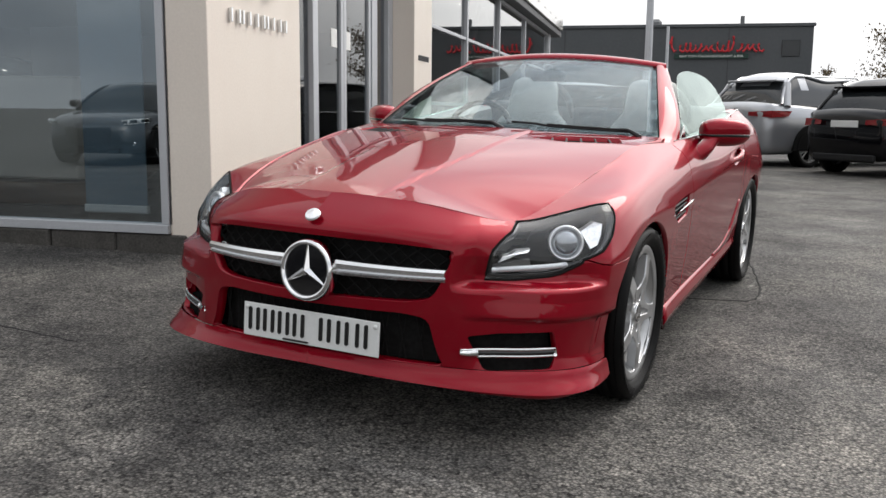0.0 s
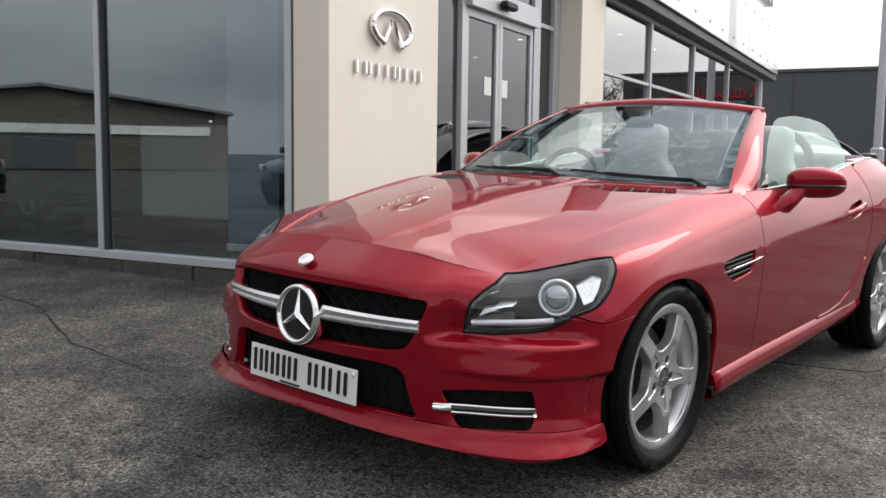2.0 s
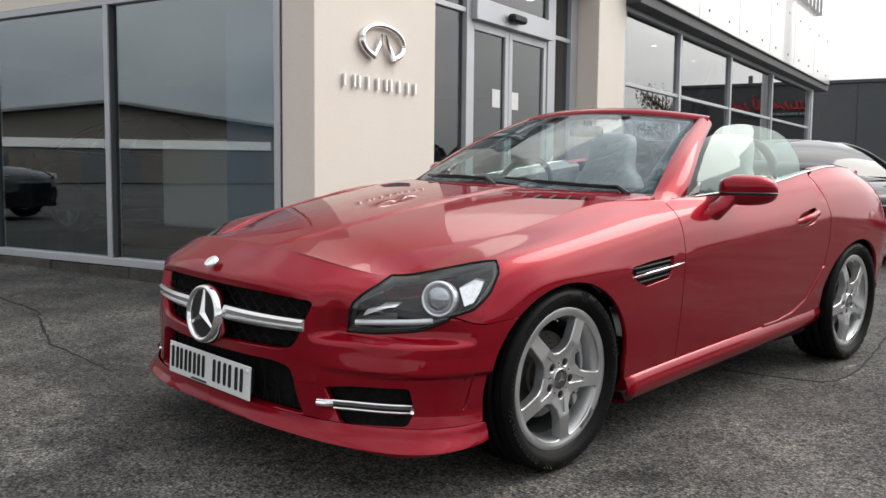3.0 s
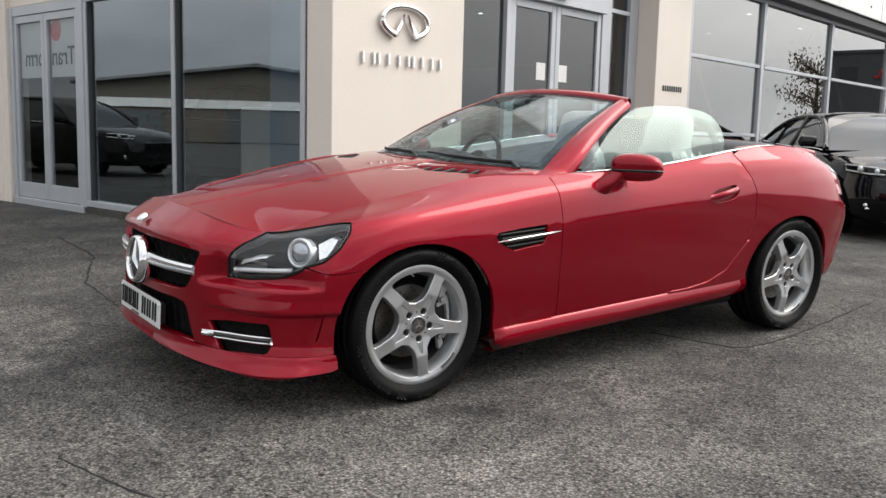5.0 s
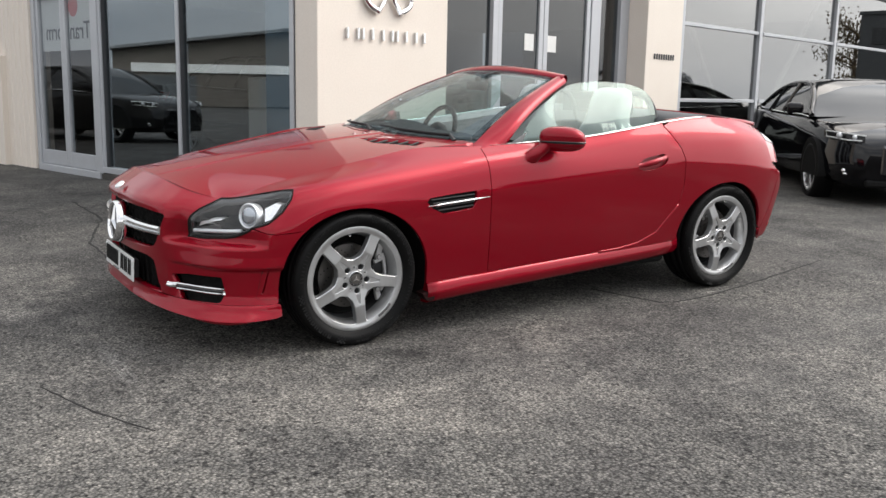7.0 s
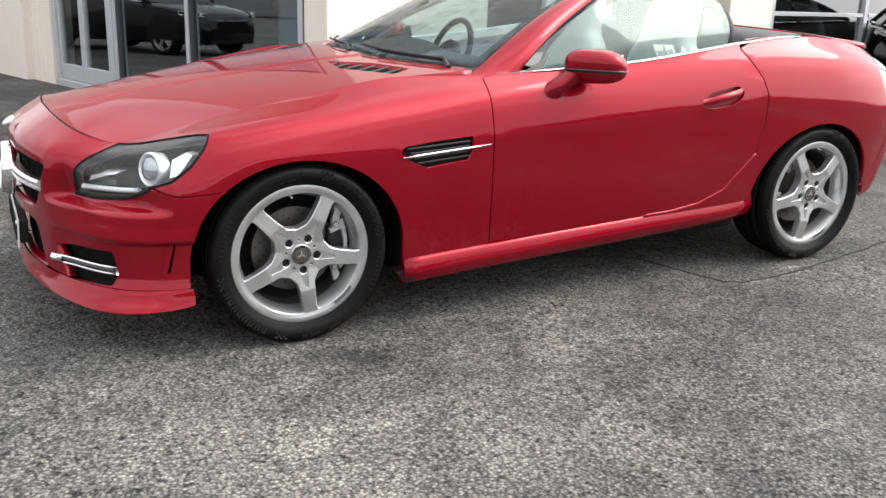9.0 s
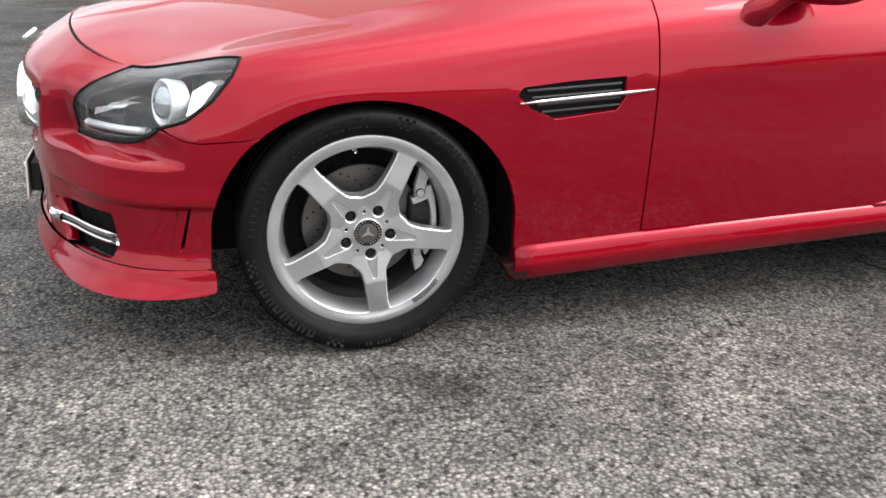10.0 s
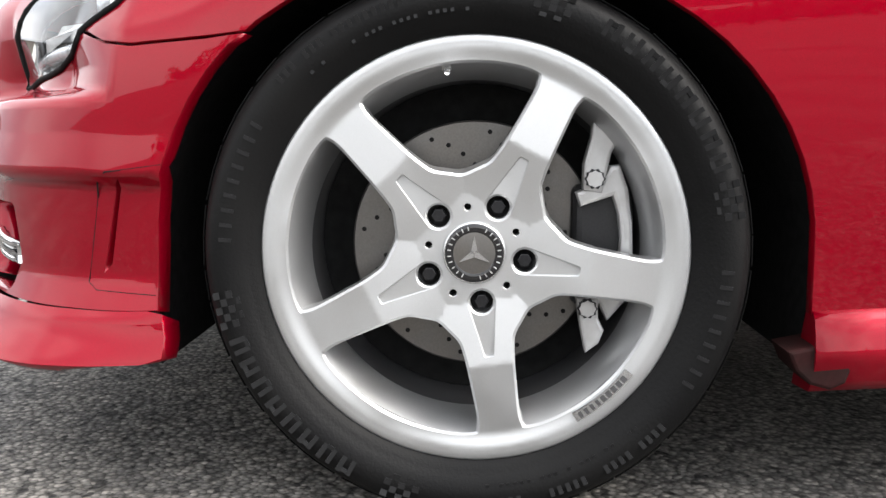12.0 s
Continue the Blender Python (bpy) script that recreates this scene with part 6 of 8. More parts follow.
# ---- grille, plate, fog strips, wing vents ----
def make_nose():
    # grille lattice
    bm = bmesh.new()
    def on(x, z, off):
        q = front([(abs(x), z)], 1, closed=False)
        p = skin(q[:, 0], q[:, 1])[0] + skin_normal(np.maximum(q[:, 0], 0.02), q[:, 1])[0] * off
        return Vector((p[0] if x >= 0 else -p[0], p[1], p[2]))
    zs = np.linspace(0.43, 0.63, 9)
    xs = np.linspace(-0.48, 0.48, 33)
    P = {}
    qx = np.abs(np.repeat(xs, len(zs)))
    qz = np.tile(zs, len(xs))
    q = front(np.stack([qx, qz], 1), 10, closed=False)
    pp = skin(q[:, 0], q[:, 1]) - skin_normal(np.maximum(q[:, 0], 0.02), q[:, 1]) * 0.034
    for i in range(len(xs)):
        for j in range(len(zs)):
            p = pp[i * len(zs) + j]
            P[i, j] = Vector((math.copysign(p[0], xs[i]), p[1], p[2]))
    for i in range(len(xs) - 1):
        for j in range(len(zs) - 1):
            if abs(xs[i]) > 0.30 and zs[j] < 0.45:
                continue
            a, b = (P[i, j], P[i + 1, j + 1]) if (i + j) % 2 else (P[i, j + 1], P[i + 1, j])
            add_tube(bm, [a, b], 0.0032, 4)
    part("grille_lattice", bm, M_VOID, BUMPER, "black diamond grille lattice")
    bm = bmesh.new()
    for k in range(15):
        x = -0.42 + 0.06 * k
        add_tube(bm, [on(x, .235, -0.04), on(x + 0.03, .40, -0.04)], 0.003, 4)
        add_tube(bm, [on(x + 0.03, .235, -0.04), on(x, .40, -0.04)], 0.003, 4)
    part("intake_lattice", bm, M_VOID, BUMPER)
    # bright bar in two halves
    for sgn in (1, -1):
        bm = bmesh.new()
        rows = []
        for x in np.linspace(0.055, 0.452, 12):
            c = on(x, .535, 0.0)
            c.x *= sgn
            h = 0.025 - 0.006 * (x / 0.45)
            rows.append([c + Vector((0, dy, dz)) for dy, dz in ((.02, h), (-.004, h * .95), (-.013, h * .55), (-.012, 0.0), (-.006, -h * .35), (-.004, -h * .45), (-.010, -h * .6), (-.004, -h), (.02, -h))])
        add_grid(bm, rows, close=True)
        bm.faces.new([v for v in bm.verts][-9:])
        bmesh.ops.recalc_face_normals(bm, faces=bm.faces)
        part("grille_bar", bm, M_SATIN, BUMPER, "satin silver grille bar")
    # emblem
    em = root("emblem", Matrix.Translation((0.0, -0.866, 0.518)) @ Matrix.Rotation(radians(-6), 4, "X") @ Matrix.Scale(1.2, 4))
    em.parent = BUMPER
    ax = Matrix.Rotation(radians(90), 4, "X")
    bm = bmesh.new()
    add_lathe(bm, [(.066, .001), (.0675, .007), (.0715, .0105), (.0765, .010), (.0805, .004), (.0845, -.020), (.083, -.03)], 56, "z")
    part("emblem_ring", bm, M_CHROME, em, "chrome emblem ring", smooth=True, m=ax)
    bm = bmesh.new()
    add_lathe(bm, [(.0665, .0015), (.03, .002), (.0005, .002)], 40, "z")
    part("emblem_disc", bm, M_GLOSS_BLACK, em, smooth=True, m=ax)
    bm = bmesh.new()
    for k in range(3):
        a = radians(90 + 120 * k)
        d, s = Vector((math.cos(a), math.sin(a), 0)), Vector((-math.sin(a), math.cos(a), 0))
        c0, tip = bm.verts.new((0, 0, .0125)), bm.verts.new(d * .067 + Vector((0, 0, .0055)))
        l, r = bm.verts.new(s * .0100 + d * 0.006 + Vector((0, 0, .002))), bm.verts.new(s * -.0100 + d * 0.006 + Vector((0, 0, .002)))
        tl, tr = bm.verts.new(d * .067 + s * .0022 + Vector((0, 0, .002))), bm.verts.new(d * .067 - s * .0022 + Vector((0, 0, .002)))
        for f in ((c0, tip, tl, l), (c0, r, tr, tip)):
            bm.faces.new(f)
    bmesh.ops.recalc_face_normals(bm, faces=bm.faces)
    part("emblem_star", bm, M_CHROME, em, m=ax)
    # registration plate with plain bars
    pl = root("number_plate", Matrix.Translation((0.0, -0.850, 0.325)) @ Matrix.Rotation(radians(-3), 4, "X"))
    pl.parent = BUMPER
    tagged(pl, "white registration plate with plain dark bars")
    part("plate", box((0.52, 0.006, 0.111), None, 0.0025, 2), M_PLATE, pl)
    part("plate_holder", box((0.46, 0.03, 0.085), Matrix.Translation((0, 0.019, 0)), 0.004), M_BLACK, pl)
    bm = bmesh.new()
    for cx in (-0.216, -0.157, -0.098, -0.039, 0.062, 0.128, 0.198):
        for dx in (-0.0155, 0.0155):
            part("plate_bar", box((0.0125, 0.0012, 0.076), Matrix.Translation((cx + dx, -0.0038, 0.004))), M_INK, pl)
    part("plate_bar", box((0.10, 0.001, 0.006), Matrix.Translation((-0.05, -0.0036, -0.047))), M_INK, pl)
    for cx in (-0.245, 0.245):
        bm = bmesh.new()
        add_lathe(bm, [(.001, .006), (.006, .005), (.0075, .002), (.0075, 0)], 14, "z")
        part("plate_screw", bm, M_PLATE, pl, smooth=True, m=Matrix.Translation((cx, -0.003, 0.04)) @ ax)
    # light strips in the fog openings
    for sgn in (1, -1):
        fs = root("light_strip")
        fs.parent = BUMPER
        xs = np.linspace(0.500, 0.744, 12)
        pts = [on(x, .300, -0.004 if x > .53 else 0.004) for x in xs]
        for p in pts:
            p.x *= sgn
        bm = bmesh.new()
        add_tube(bm, [p + Vector((0, 0, .010)) for p in pts], [.006 if 1 < i < 11 else .0045 for i in range(12)], 8)
        add_tube(bm, [p + Vector((0, 0, -.012)) for p in pts[2:]], .0045, 8)
        add_tube(bm, [pts[0], pts[1], pts[2]], [.009, .011, .014], 8)
        add_tube(bm, [pts[-1] + Vector((0, 0, .011)), pts[-1] + Vector((0, 0, -.013))], .007, 8)
        part("strip_frame", bm, M_CHROME, fs, "chrome light strip frame", smooth=True)
        bm = bmesh.new()
        add_tube(bm, [p + Vector((0, 0.004, -.001)) for p in pts[2:]], .009, 8)
        part("strip_lens", bm, M_GLOSS_BLACK, fs, smooth=True)
        # wing vent
        vt = root("wing_vent")
        vt.parent = CAR
        loop = side([(.361, .653), (.376, .672), (.50, .685), (.65, .695), (.653, .640), (.632, .608), (.466, .590), (.40, .618), (.361, .653)], 0.02)[:-1]
        sheet("vent_back", trimmed(skin, skin_normal, loop, [], (0.1, 0.08), 0, offset=-0.020, mirror=sgn < 0), M_VOID, vt)
        for k in range(4):
            z = .612 + k * .018
            a = skin(*side([(.43 - .014 * k, z - 0.004), (.640, z + 0.010)], 1).T)
            bm = bmesh.new()
            add_tube(bm, [(sgn * (p[0] - .010), p[1], p[2]) for p in a], 0.004, 6)
            part("vent_blade", bm, M_BLACK, vt)
        a = skin(*side([(.368, .634), (.46, .641), (.56, .648), (.66, .655), (.727, .661)], 1).T)
        bm = bmesh.new()
        add_tube(bm, [(sgn * (p[0] + .003), p[1], p[2]) for p in a], [.0035, .0048, .0048, .0045, .0018], 8)
        part("vent_trim", bm, M_CHROME, vt, "chrome vent strip", smooth=True)


make_nose()


# ---- headlamps ----
def make_lamps():
    lamp_front = front([(.583, .662), (.555, .61), (.532, .518), (.60, .517), (.70, .528)], 0.02, closed=False)
    lamp_low = side([(-.55, .535), (-.52, .552), (-.50, .570)], 0.01)
    lamp_back = side([(-.50, .575), (-.43, .60), (-.36, .648), (-.31, .700), (-.285, .737)], 0.02)
    tip = lamp_back[-1]
    loop = [list(p) for p in lamp_front] + [list(p) for p in lamp_low] + [list(p) for p in lamp_back]
    for t in np.linspace(0.0, 1.0, 16)[1:]:
        loop.append([tip[0] + (3.75 - tip[0]) * t, tip[1] + (4.955 - tip[1]) * t ** 0.85 - 0.02])
    inner = [((p[0] - 4.6) * 0.95 + 4.6, (p[1] - 3.9) * 0.93 + 3.9) for p in loop]
    for sgn in (1, -1):
        lamp = root("headlamp")
        lamp.parent = CAR
        tagged(lamp, "clear projector headlamp with a dark bezel")
        mir = sgn < 0
        lens = sheet("lens", trimmed(skin, skin_normal, loop, [], (0.1, 0.1), 0.006, offset=0.001, mirror=mir), M_LENS, lamp)
        lens.visible_shadow = False
        sheet("housing", trimmed(skin, skin_normal, loop, [], (0.12, 0.12), 0, offset=-0.085, mirror=mir), M_VOID, lamp)
        bm = bmesh.new()
        ring = np.array(loop)
        rim = skin(ring[:, 0], ring[:, 1]) + skin_normal(ring[:, 0], ring[:, 1]) * 0.0005
        add_tube(bm, [(sgn * p[0], p[1], p[2]) for p in rim], .0042, 6, closed=True)
        part("gasket", bm, M_VOID, lamp, "black rubber gasket", smooth=True)
        sheet("seal", trimmed(skin, skin_normal, loop, [inner], (0.1, 0.1), 0.03, offset=-0.004, mirror=mir), M_GLOSS_BLACK, lamp)
        c = Vector((sgn * 0.712, -0.464, 0.622))
        fw = Vector((sgn * 0.42, -0.88, 0.12)).normalized()
        m = look(c + fw, c).to_3x3().to_4x4()
        m.translation = c
        bm = bmesh.new()
        add_lathe(bm, [(.054, -.045), (.057, -.010), (.056, -.002), (.052, .002), (.047, -.004), (.044, -.012)], 40, "z")
        part("projector_bezel", bm, M_REFLECTOR, lamp, smooth=True, m=m)
        bm = bmesh.new()
        add_lathe(bm, [(.0445, -.014), (.041, -.003), (.031, .008), (.016, .0150), (.0005, .017)], 32, "z")
        part("projector_lens", bm, M_PROJECTOR, lamp, smooth=True, m=m)
        # bright reflector wings fore and aft of the projector, dark bezel tongue, strip of small blocks below
        def on(y, z, off):
            q = side([(y, z)], 1)
            p = skin(q[:, 0], q[:, 1])[0] + skin_normal(q[:, 0], q[:, 1])[0] * off
            return Vector((sgn * p[0], p[1], p[2]))
        def onf(x, z, off):
            q = front([(x, z)], 1, closed=False)
            p = skin(q[:, 0], q[:, 1])[0] + skin_normal(q[:, 0], q[:, 1])[0] * off
            return Vector((sgn * p[0], p[1], p[2]))
        for mat, pts in ((M_REFLECTOR, [on(-.445, .616, -.034), on(-.415, .626, -.030), on(-.385, .655, -.028), on(-.355, .690, -.026), on(-.375, .702, -.028), on(-.425, .690, -.046)]),
                         (M_REFLECTOR, [onf(.572, .560, -.028), onf(.585, .580, -.030), onf(.650, .612, -.045), onf(.655, .628, -.050), onf(.620, .618, -.038)]),
                         (M_GLOSS_BLACK, [onf(.548, .545, -.030), onf(.66, .545, -.042), onf(.66, .592, -.048), onf(.565, .570, -.034)])):
            bm = bmesh.new()
            f = bm.faces.new([bm.verts.new(p) for p in pts])
            bmesh.ops.recalc_face_normals(bm, faces=bm.faces)
            r = bmesh.ops.extrude_face_region(bm, geom=[f])
            for v in r["geom"]:
                if isinstance(v, bmesh.types.BMVert):
                    v.co += Vector((-sgn * 0.02, 0.03, 0))
            bmesh.ops.recalc_face_normals(bm, faces=bm.faces)
            part("reflector", bm, mat, lamp)
        bm = bmesh.new()
        add_tube(bm, [onf(x, .541 + 0.08 * (x - .56), -.018) for x in np.linspace(.552, .745, 14)], .0120, 8, r2=0.8)
        part("light_guide", bm, M_LAMP_CLEAR, lamp, "pale light guide along the foot of the lamp", smooth=True)


make_lamps()


# ---- windscreen, frame, side glass ----
def screen_at(a, t):
    a, t = np.asarray(a, float), np.asarray(t, float)
    xb = 0.700 * a
    yb = 0.50 + 0.26 * np.abs(a) ** 2.2
    zb = bonnet_z(np.clip(xb, -.69, .69), np.minimum(yb, .79)) - 0.004
    xt, yt, zt = 0.508 * a, 1.352 + 0.060 * a * a, 1.272 - 0.034 * a * a
    bow = 0.022 * np.sin(np.pi * np.clip(t, 0, 1))
    return np.stack([xb + (xt - xb) * t, yb + (yt - yb) * t - bow * 0.45, zb + (zt - zb) * t + bow], -1)


def screen_n(a, t):
    e = 0.01
    da = screen_at(a + e, t) - screen_at(a - e, t)
    dt = screen_at(a, t + e) - screen_at(a, t - e)
    n = np.cross(da, dt)
    return n / np.linalg.norm(n, axis=-1, keepdims=True)


def make_screen():
    ws = root("windscreen")
    ws.parent = CAR
    aa, tt = np.linspace(-1, 1, 33), np.linspace(0, 1, 17)
    bm = bmesh.new()
    add_grid(bm, [[tuple(p) for p in screen_at(aa, np.full_like(aa, t))] for t in tt])
    bmesh.ops.solidify(bm, geom=bm.faces[:], thickness=0.005)
    g = part("glass", bm, M_SCREEN, ws, smooth=True)
    g.visible_shadow = False
    # black edge band under the glass
    bm = bmesh.new()
    def band(a0, a1, t0, t1, n=24):
        A, T = np.linspace(a0, a1, n if abs(a1 - a0) > 0.3 else 3), np.linspace(t0, t1, n if abs(t1 - t0) > 0.3 else 3)
        add_grid(bm, [[tuple(p - q * 0.009) for p, q in zip(screen_at(A, np.full_like(A, t)), screen_n(A, np.full_like(A, t)))] for t in T])
    band(-1, 1, 0, 0.06)
    band(-1, -0.93, 0.06, 1)
    band(0.93, 1, 0.06, 1)
    band(-0.93, 0.93, 0.975, 1)
    part("edge_band", bm, M_GLOSS_BLACK, ws)
    # red pillars
    for sgn in (1, -1):
        bm = bmesh.new()
        rows = []
        foot = np.array([0.764, 0.862, 0.897])
        for t in np.linspace(-0.10, 1.02, 36):
            wdt = 0.150 - 0.03 * t
            inner = screen_at(np.array(0.992), np.array(t))
            n = screen_n(np.array(0.992), np.array(max(t, 0.0)))
            outer = screen_at(np.array(0.992 + wdt), np.array(t)) + n * -0.010
            k = max(0.0, 1 - max(t, 0) / 0.42) ** 2
            outer = outer * (1 - k) + (foot + (screen_at(np.array(1.14), np.array(t)) - screen_at(np.array(1.14), np.array(0.0)))) * k
            row = []
            for f, h in ((0.0, -.018), (0.03, .003), (0.12, .007), (0.4, .012), (0.75, .008), (0.95, -.002), (1.0, -.018), (0.8, -.05), (0.1, -.045)):
                p = inner + (outer - inner) * f + n * h
                row.append((sgn * p[0], p[1], p[2]))
            rows.append(row)
        add_grid(bm, [row[1:7] for row in rows])
        bmesh.ops.recalc_face_normals(bm, faces=bm.faces)
        pil = part("pillar", bm, M_RED, ws, "red windscreen pillar", smooth=True)
        bm = bmesh.new()
        add_grid(bm, [row[6:] + row[:2] for row in rows])
        bmesh.ops.recalc_face_normals(bm, faces=bm.faces)
        part("pillar_trim", bm, M_TRIM, pil, "dark inner pillar trim")
    bm = bmesh.new()
    rows = []
    for a in np.linspace(-1.085, 1.085, 33):
        row = []
        for f, h in ((0.0, -.012), (0.01, .004), (0.035, .010), (0.06, .009), (0.08, -.002), (0.088, -.03), (0.03, -.04)):
            p = screen_at(np.array(a), np.array(0.985 + f)) + screen_n(np.array(np.clip(a, -1, 1)), np.array(1.0)) * h
            row.append(tuple(p))
        rows.append(row)
    add_grid(bm, rows, close=True)
    bmesh.ops.recalc_face_normals(bm, faces=bm.faces)
    part("header", bm, M_RED, ws, "red windscreen header rail", smooth=True)
    bm = bmesh.new()
    A = np.linspace(-1.04, 1.04, 33)
    pts = [tuple(p - np.array([0, -0.004, 0.016])) for p in screen_at(A, np.full_like(A, 1.075))]
    add_tube(bm, pts, 0.012, 8)
    part("header_seal", bm, M_BLACK, ws, smooth=True)
    # mirror inside, sensor patch, tax sticker
    part("inner_mirror", box((0.19, 0.04, 0.055), Matrix.Translation((0.0, 1.235, 1.175)), 0.018, 3), M_BLACK, ws)
    part("mirror_stalk", box((0.04, 0.03, 0.05), Matrix.Translation((0.0, 1.245, 1.207)), 0.012, 2), M_BLACK, ws)
    # wipers
    for x0, x1, y1 in ((0.10, 0.58, 0.0), (-0.52, 0.02, 0.0)):
        w = root("wiper")
        w.parent = CAR
        bm = bmesh.new()
        xs = np.linspace(x0, x1, 10)
        pts = [(x, float(0.50 + 0.26 * (abs(x) / .69) ** 2.2) + 0.012 + 0.015 * (1 - i / 9), float(bonnet_z(min(abs(x), .66), .5 + .26 * (abs(x) / .69) ** 2.2)) + 0.012 + 0.012 * (1 - i / 9)) for i, x in enumerate(xs)]
        add_tube(bm, pts, 0.0055, 6)
        part("wiper_blade", bm, M_BLACK, w)
        bm = bmesh.new()
        arm = [(p[0], p[1] - 0.02, p[2] + 0.008) for p in pts[3:]] + [(x1 + 0.06, pts[-1][1] - 0.03, pts[-1][2] - 0.02)]
        add_tube(bm, arm, [0.0045] * (len(arm) - 2) + [0.008, 0.012], 6)
        part("wiper_arm", bm, M_BLACK, w)
    # cowl between bonnet and glass
    bm = bmesh.new()
    xs = np.linspace(-.70, .70, 30)
    rows = []
    for dy, dz in ((-0.045, -0.022), (-0.03, -0.012), (0.0, -0.006), (0.05, -0.012)):
        rows.append([(x, float(screen_foot(x)) + dy, float(bonnet_z(x, min(float(screen_foot(x)), .79))) + dz) for x in xs])
    add_grid(bm, rows)
    part("cowl", bm, M_BLACK, CAR)

    # door glass
    def place(y, z):
        y, z = np.asarray(y, float), np.asarray(z, float)
        t = np.clip((z - .883 - .127 * (y - .98)) / .30, -0.3, 1.2)
        return np.stack([np.interp(y, [.8, 1.0, 1.2, 1.4, 1.7, 2.0], [.752, .768, .782, .788, .785, .777]) - .205 * np.sign(t) * np.abs(t) ** 1.25, y, z], -1)

    def norm(y, z):
        e = .005
        n = np.cross(place(y + e, z) - place(y - e, z), place(y, z + e) - place(y, z - e))
        return n / np.linalg.norm(n, axis=-1, keepdims=True)

    outline = soften([(.950, .879), (1.05, .990), (1.18, 1.085), (1.31, 1.160), (1.42, 1.206), (1.62, 1.224), (1.80, 1.214), (1.935, 1.186), (1.958, 1.08), (1.91, .99)], [0.0, 0.02, 0.02, 0.02, 0.06, 0.05, 0.08, 0.09, 0.06, 0])
    quarter = [(.850, .870), (.962, .880), (1.045, .965), (.95, .920)]
    for sgn in (1, -1):
        dg = root("door_window")
        dg.parent = CAR
        V, N, F = trimmed(place, norm, resample(outline, 0.03), [], (0.05, 0.05), 0.004, mirror=sgn < 0)
        g = sheet("glass", (V, N, F), M_GLASS, dg, "green-tinted door glass")
        g.visible_shadow = False
        sheet("corner_blank", trimmed(place, norm, resample(quarter, 0.03), [], (0.05, 0.05), 0.01, offset=0.004, mirror=sgn < 0), M_GLOSS_BLACK, dg)
        # bright strip along the foot of the glass
        bm = bmesh.new()
        ys = np.linspace(.96, 2.36, 18)
        tp = [skin(np.array([np.interp(y, [.8, 1.4, 2.0, 2.3, 2.6], [10, 11, 12, 13, 14])]), np.array([5.0]))[0] for y in ys]
        add_tube(bm, [(sgn * (p[0] + .001), p[1], p[2] + .002) for p in tp], .0036, 8)
        part("belt_strip", bm, M_CHROME, dg, "chrome belt strip", smooth=True)
        # inner door card and ledge
        bm = bmesh.new()
        ys = np.linspace(.80, 2.10, 18)
        tp = [skin(np.array([np.interp(y, [.8, 1.4, 2.0, 2.3, 2.6], [10, 11, 12, 13, 14])]), np.array([5.0]))[0] for y in ys]
        rows = [[(sgn * (p[0] - dx), p[1], p[2] + dz) for p in tp] for dx, dz in ((.0, .002), (.03, .004), (.06, -.004), (.085, -.03), (.075, -.16), (.11, -.22), (.10, -.45))]
        add_grid(bm, rows)
        part("door_card", bm, M_LEATHER, dg)


make_screen()


# ---- door mirrors ----
def make_mirror(sgn):
    mr = root("door_mirror")
    mr.parent = CAR
    tagged(mr, "red door mirror with a dark indicator band")

    def blob(sx, sy, sz, c, e=2.6, z0=-1.0, z1=1.0, taper=0.0):
        bm = bmesh.new()
        rows = []
        for i in range(25):
            ph = -math.pi / 2 + math.pi * i / 24
            row = []
            for j in range(36):
                th = 2 * math.pi * j / 36
                f = lambda v: math.copysign(abs(v) ** (2 / e), v)
                x, y, z = f(math.cos(ph)) * f(math.cos(th)), f(math.cos(ph)) * f(math.sin(th)), f(math.sin(ph))
                z = min(max(z, z0), z1)
                k = 1 - taper * (x + 1) / 2 * (0.5 if z > 0 else 1)
                px, py = x * sx, y * sy * k
                row.append((sgn * (c[0] + px * 0.80 - py * 0.60), c[1] + px * 0.60 + py * 0.80, c[2] + z * sz * k))
            rows.append(row)
        add_grid(bm, rows, close=True)
        bmesh.ops.remove_doubles(bm, verts=bm.verts, dist=1e-5)
        bmesh.ops.recalc_face_normals(bm, faces=bm.faces)
        return bm

    c = (.905, 1.138, .936)
    part("shell", blob(.118, .072, .067, c, 2.6, taper=0.10), M_RED, mr, smooth=True)
    part("indicator", blob(.1188, .0728, .017, (.905, 1.138, .923), 2.6, taper=0.10), M_GLOSS_BLACK, mr, "dark indicator band", smooth=True)
    part("mirror_glass", box((.17, .006, .085), Matrix.Translation((sgn * .862, 1.196, .936)) @ Matrix.Rotation(radians(sgn * 37), 4, "Z"), .003), M_CHROME, mr)
    bm = bmesh.new()
    pts = [(.795, 1.000, .822), (.826, 1.010, .845), (.842, 1.030, .868), (.852, 1.062, .892), (.872, 1.09, .914)]
    add_tube(bm, [(sgn * a, b, d) for a, b, d in pts], [.050, .050, .042, .040, .044], 14, r2=0.75)
    part("stalk", bm, M_RED, mr, smooth=True)


make_mirror(1)
make_mirror(-1)


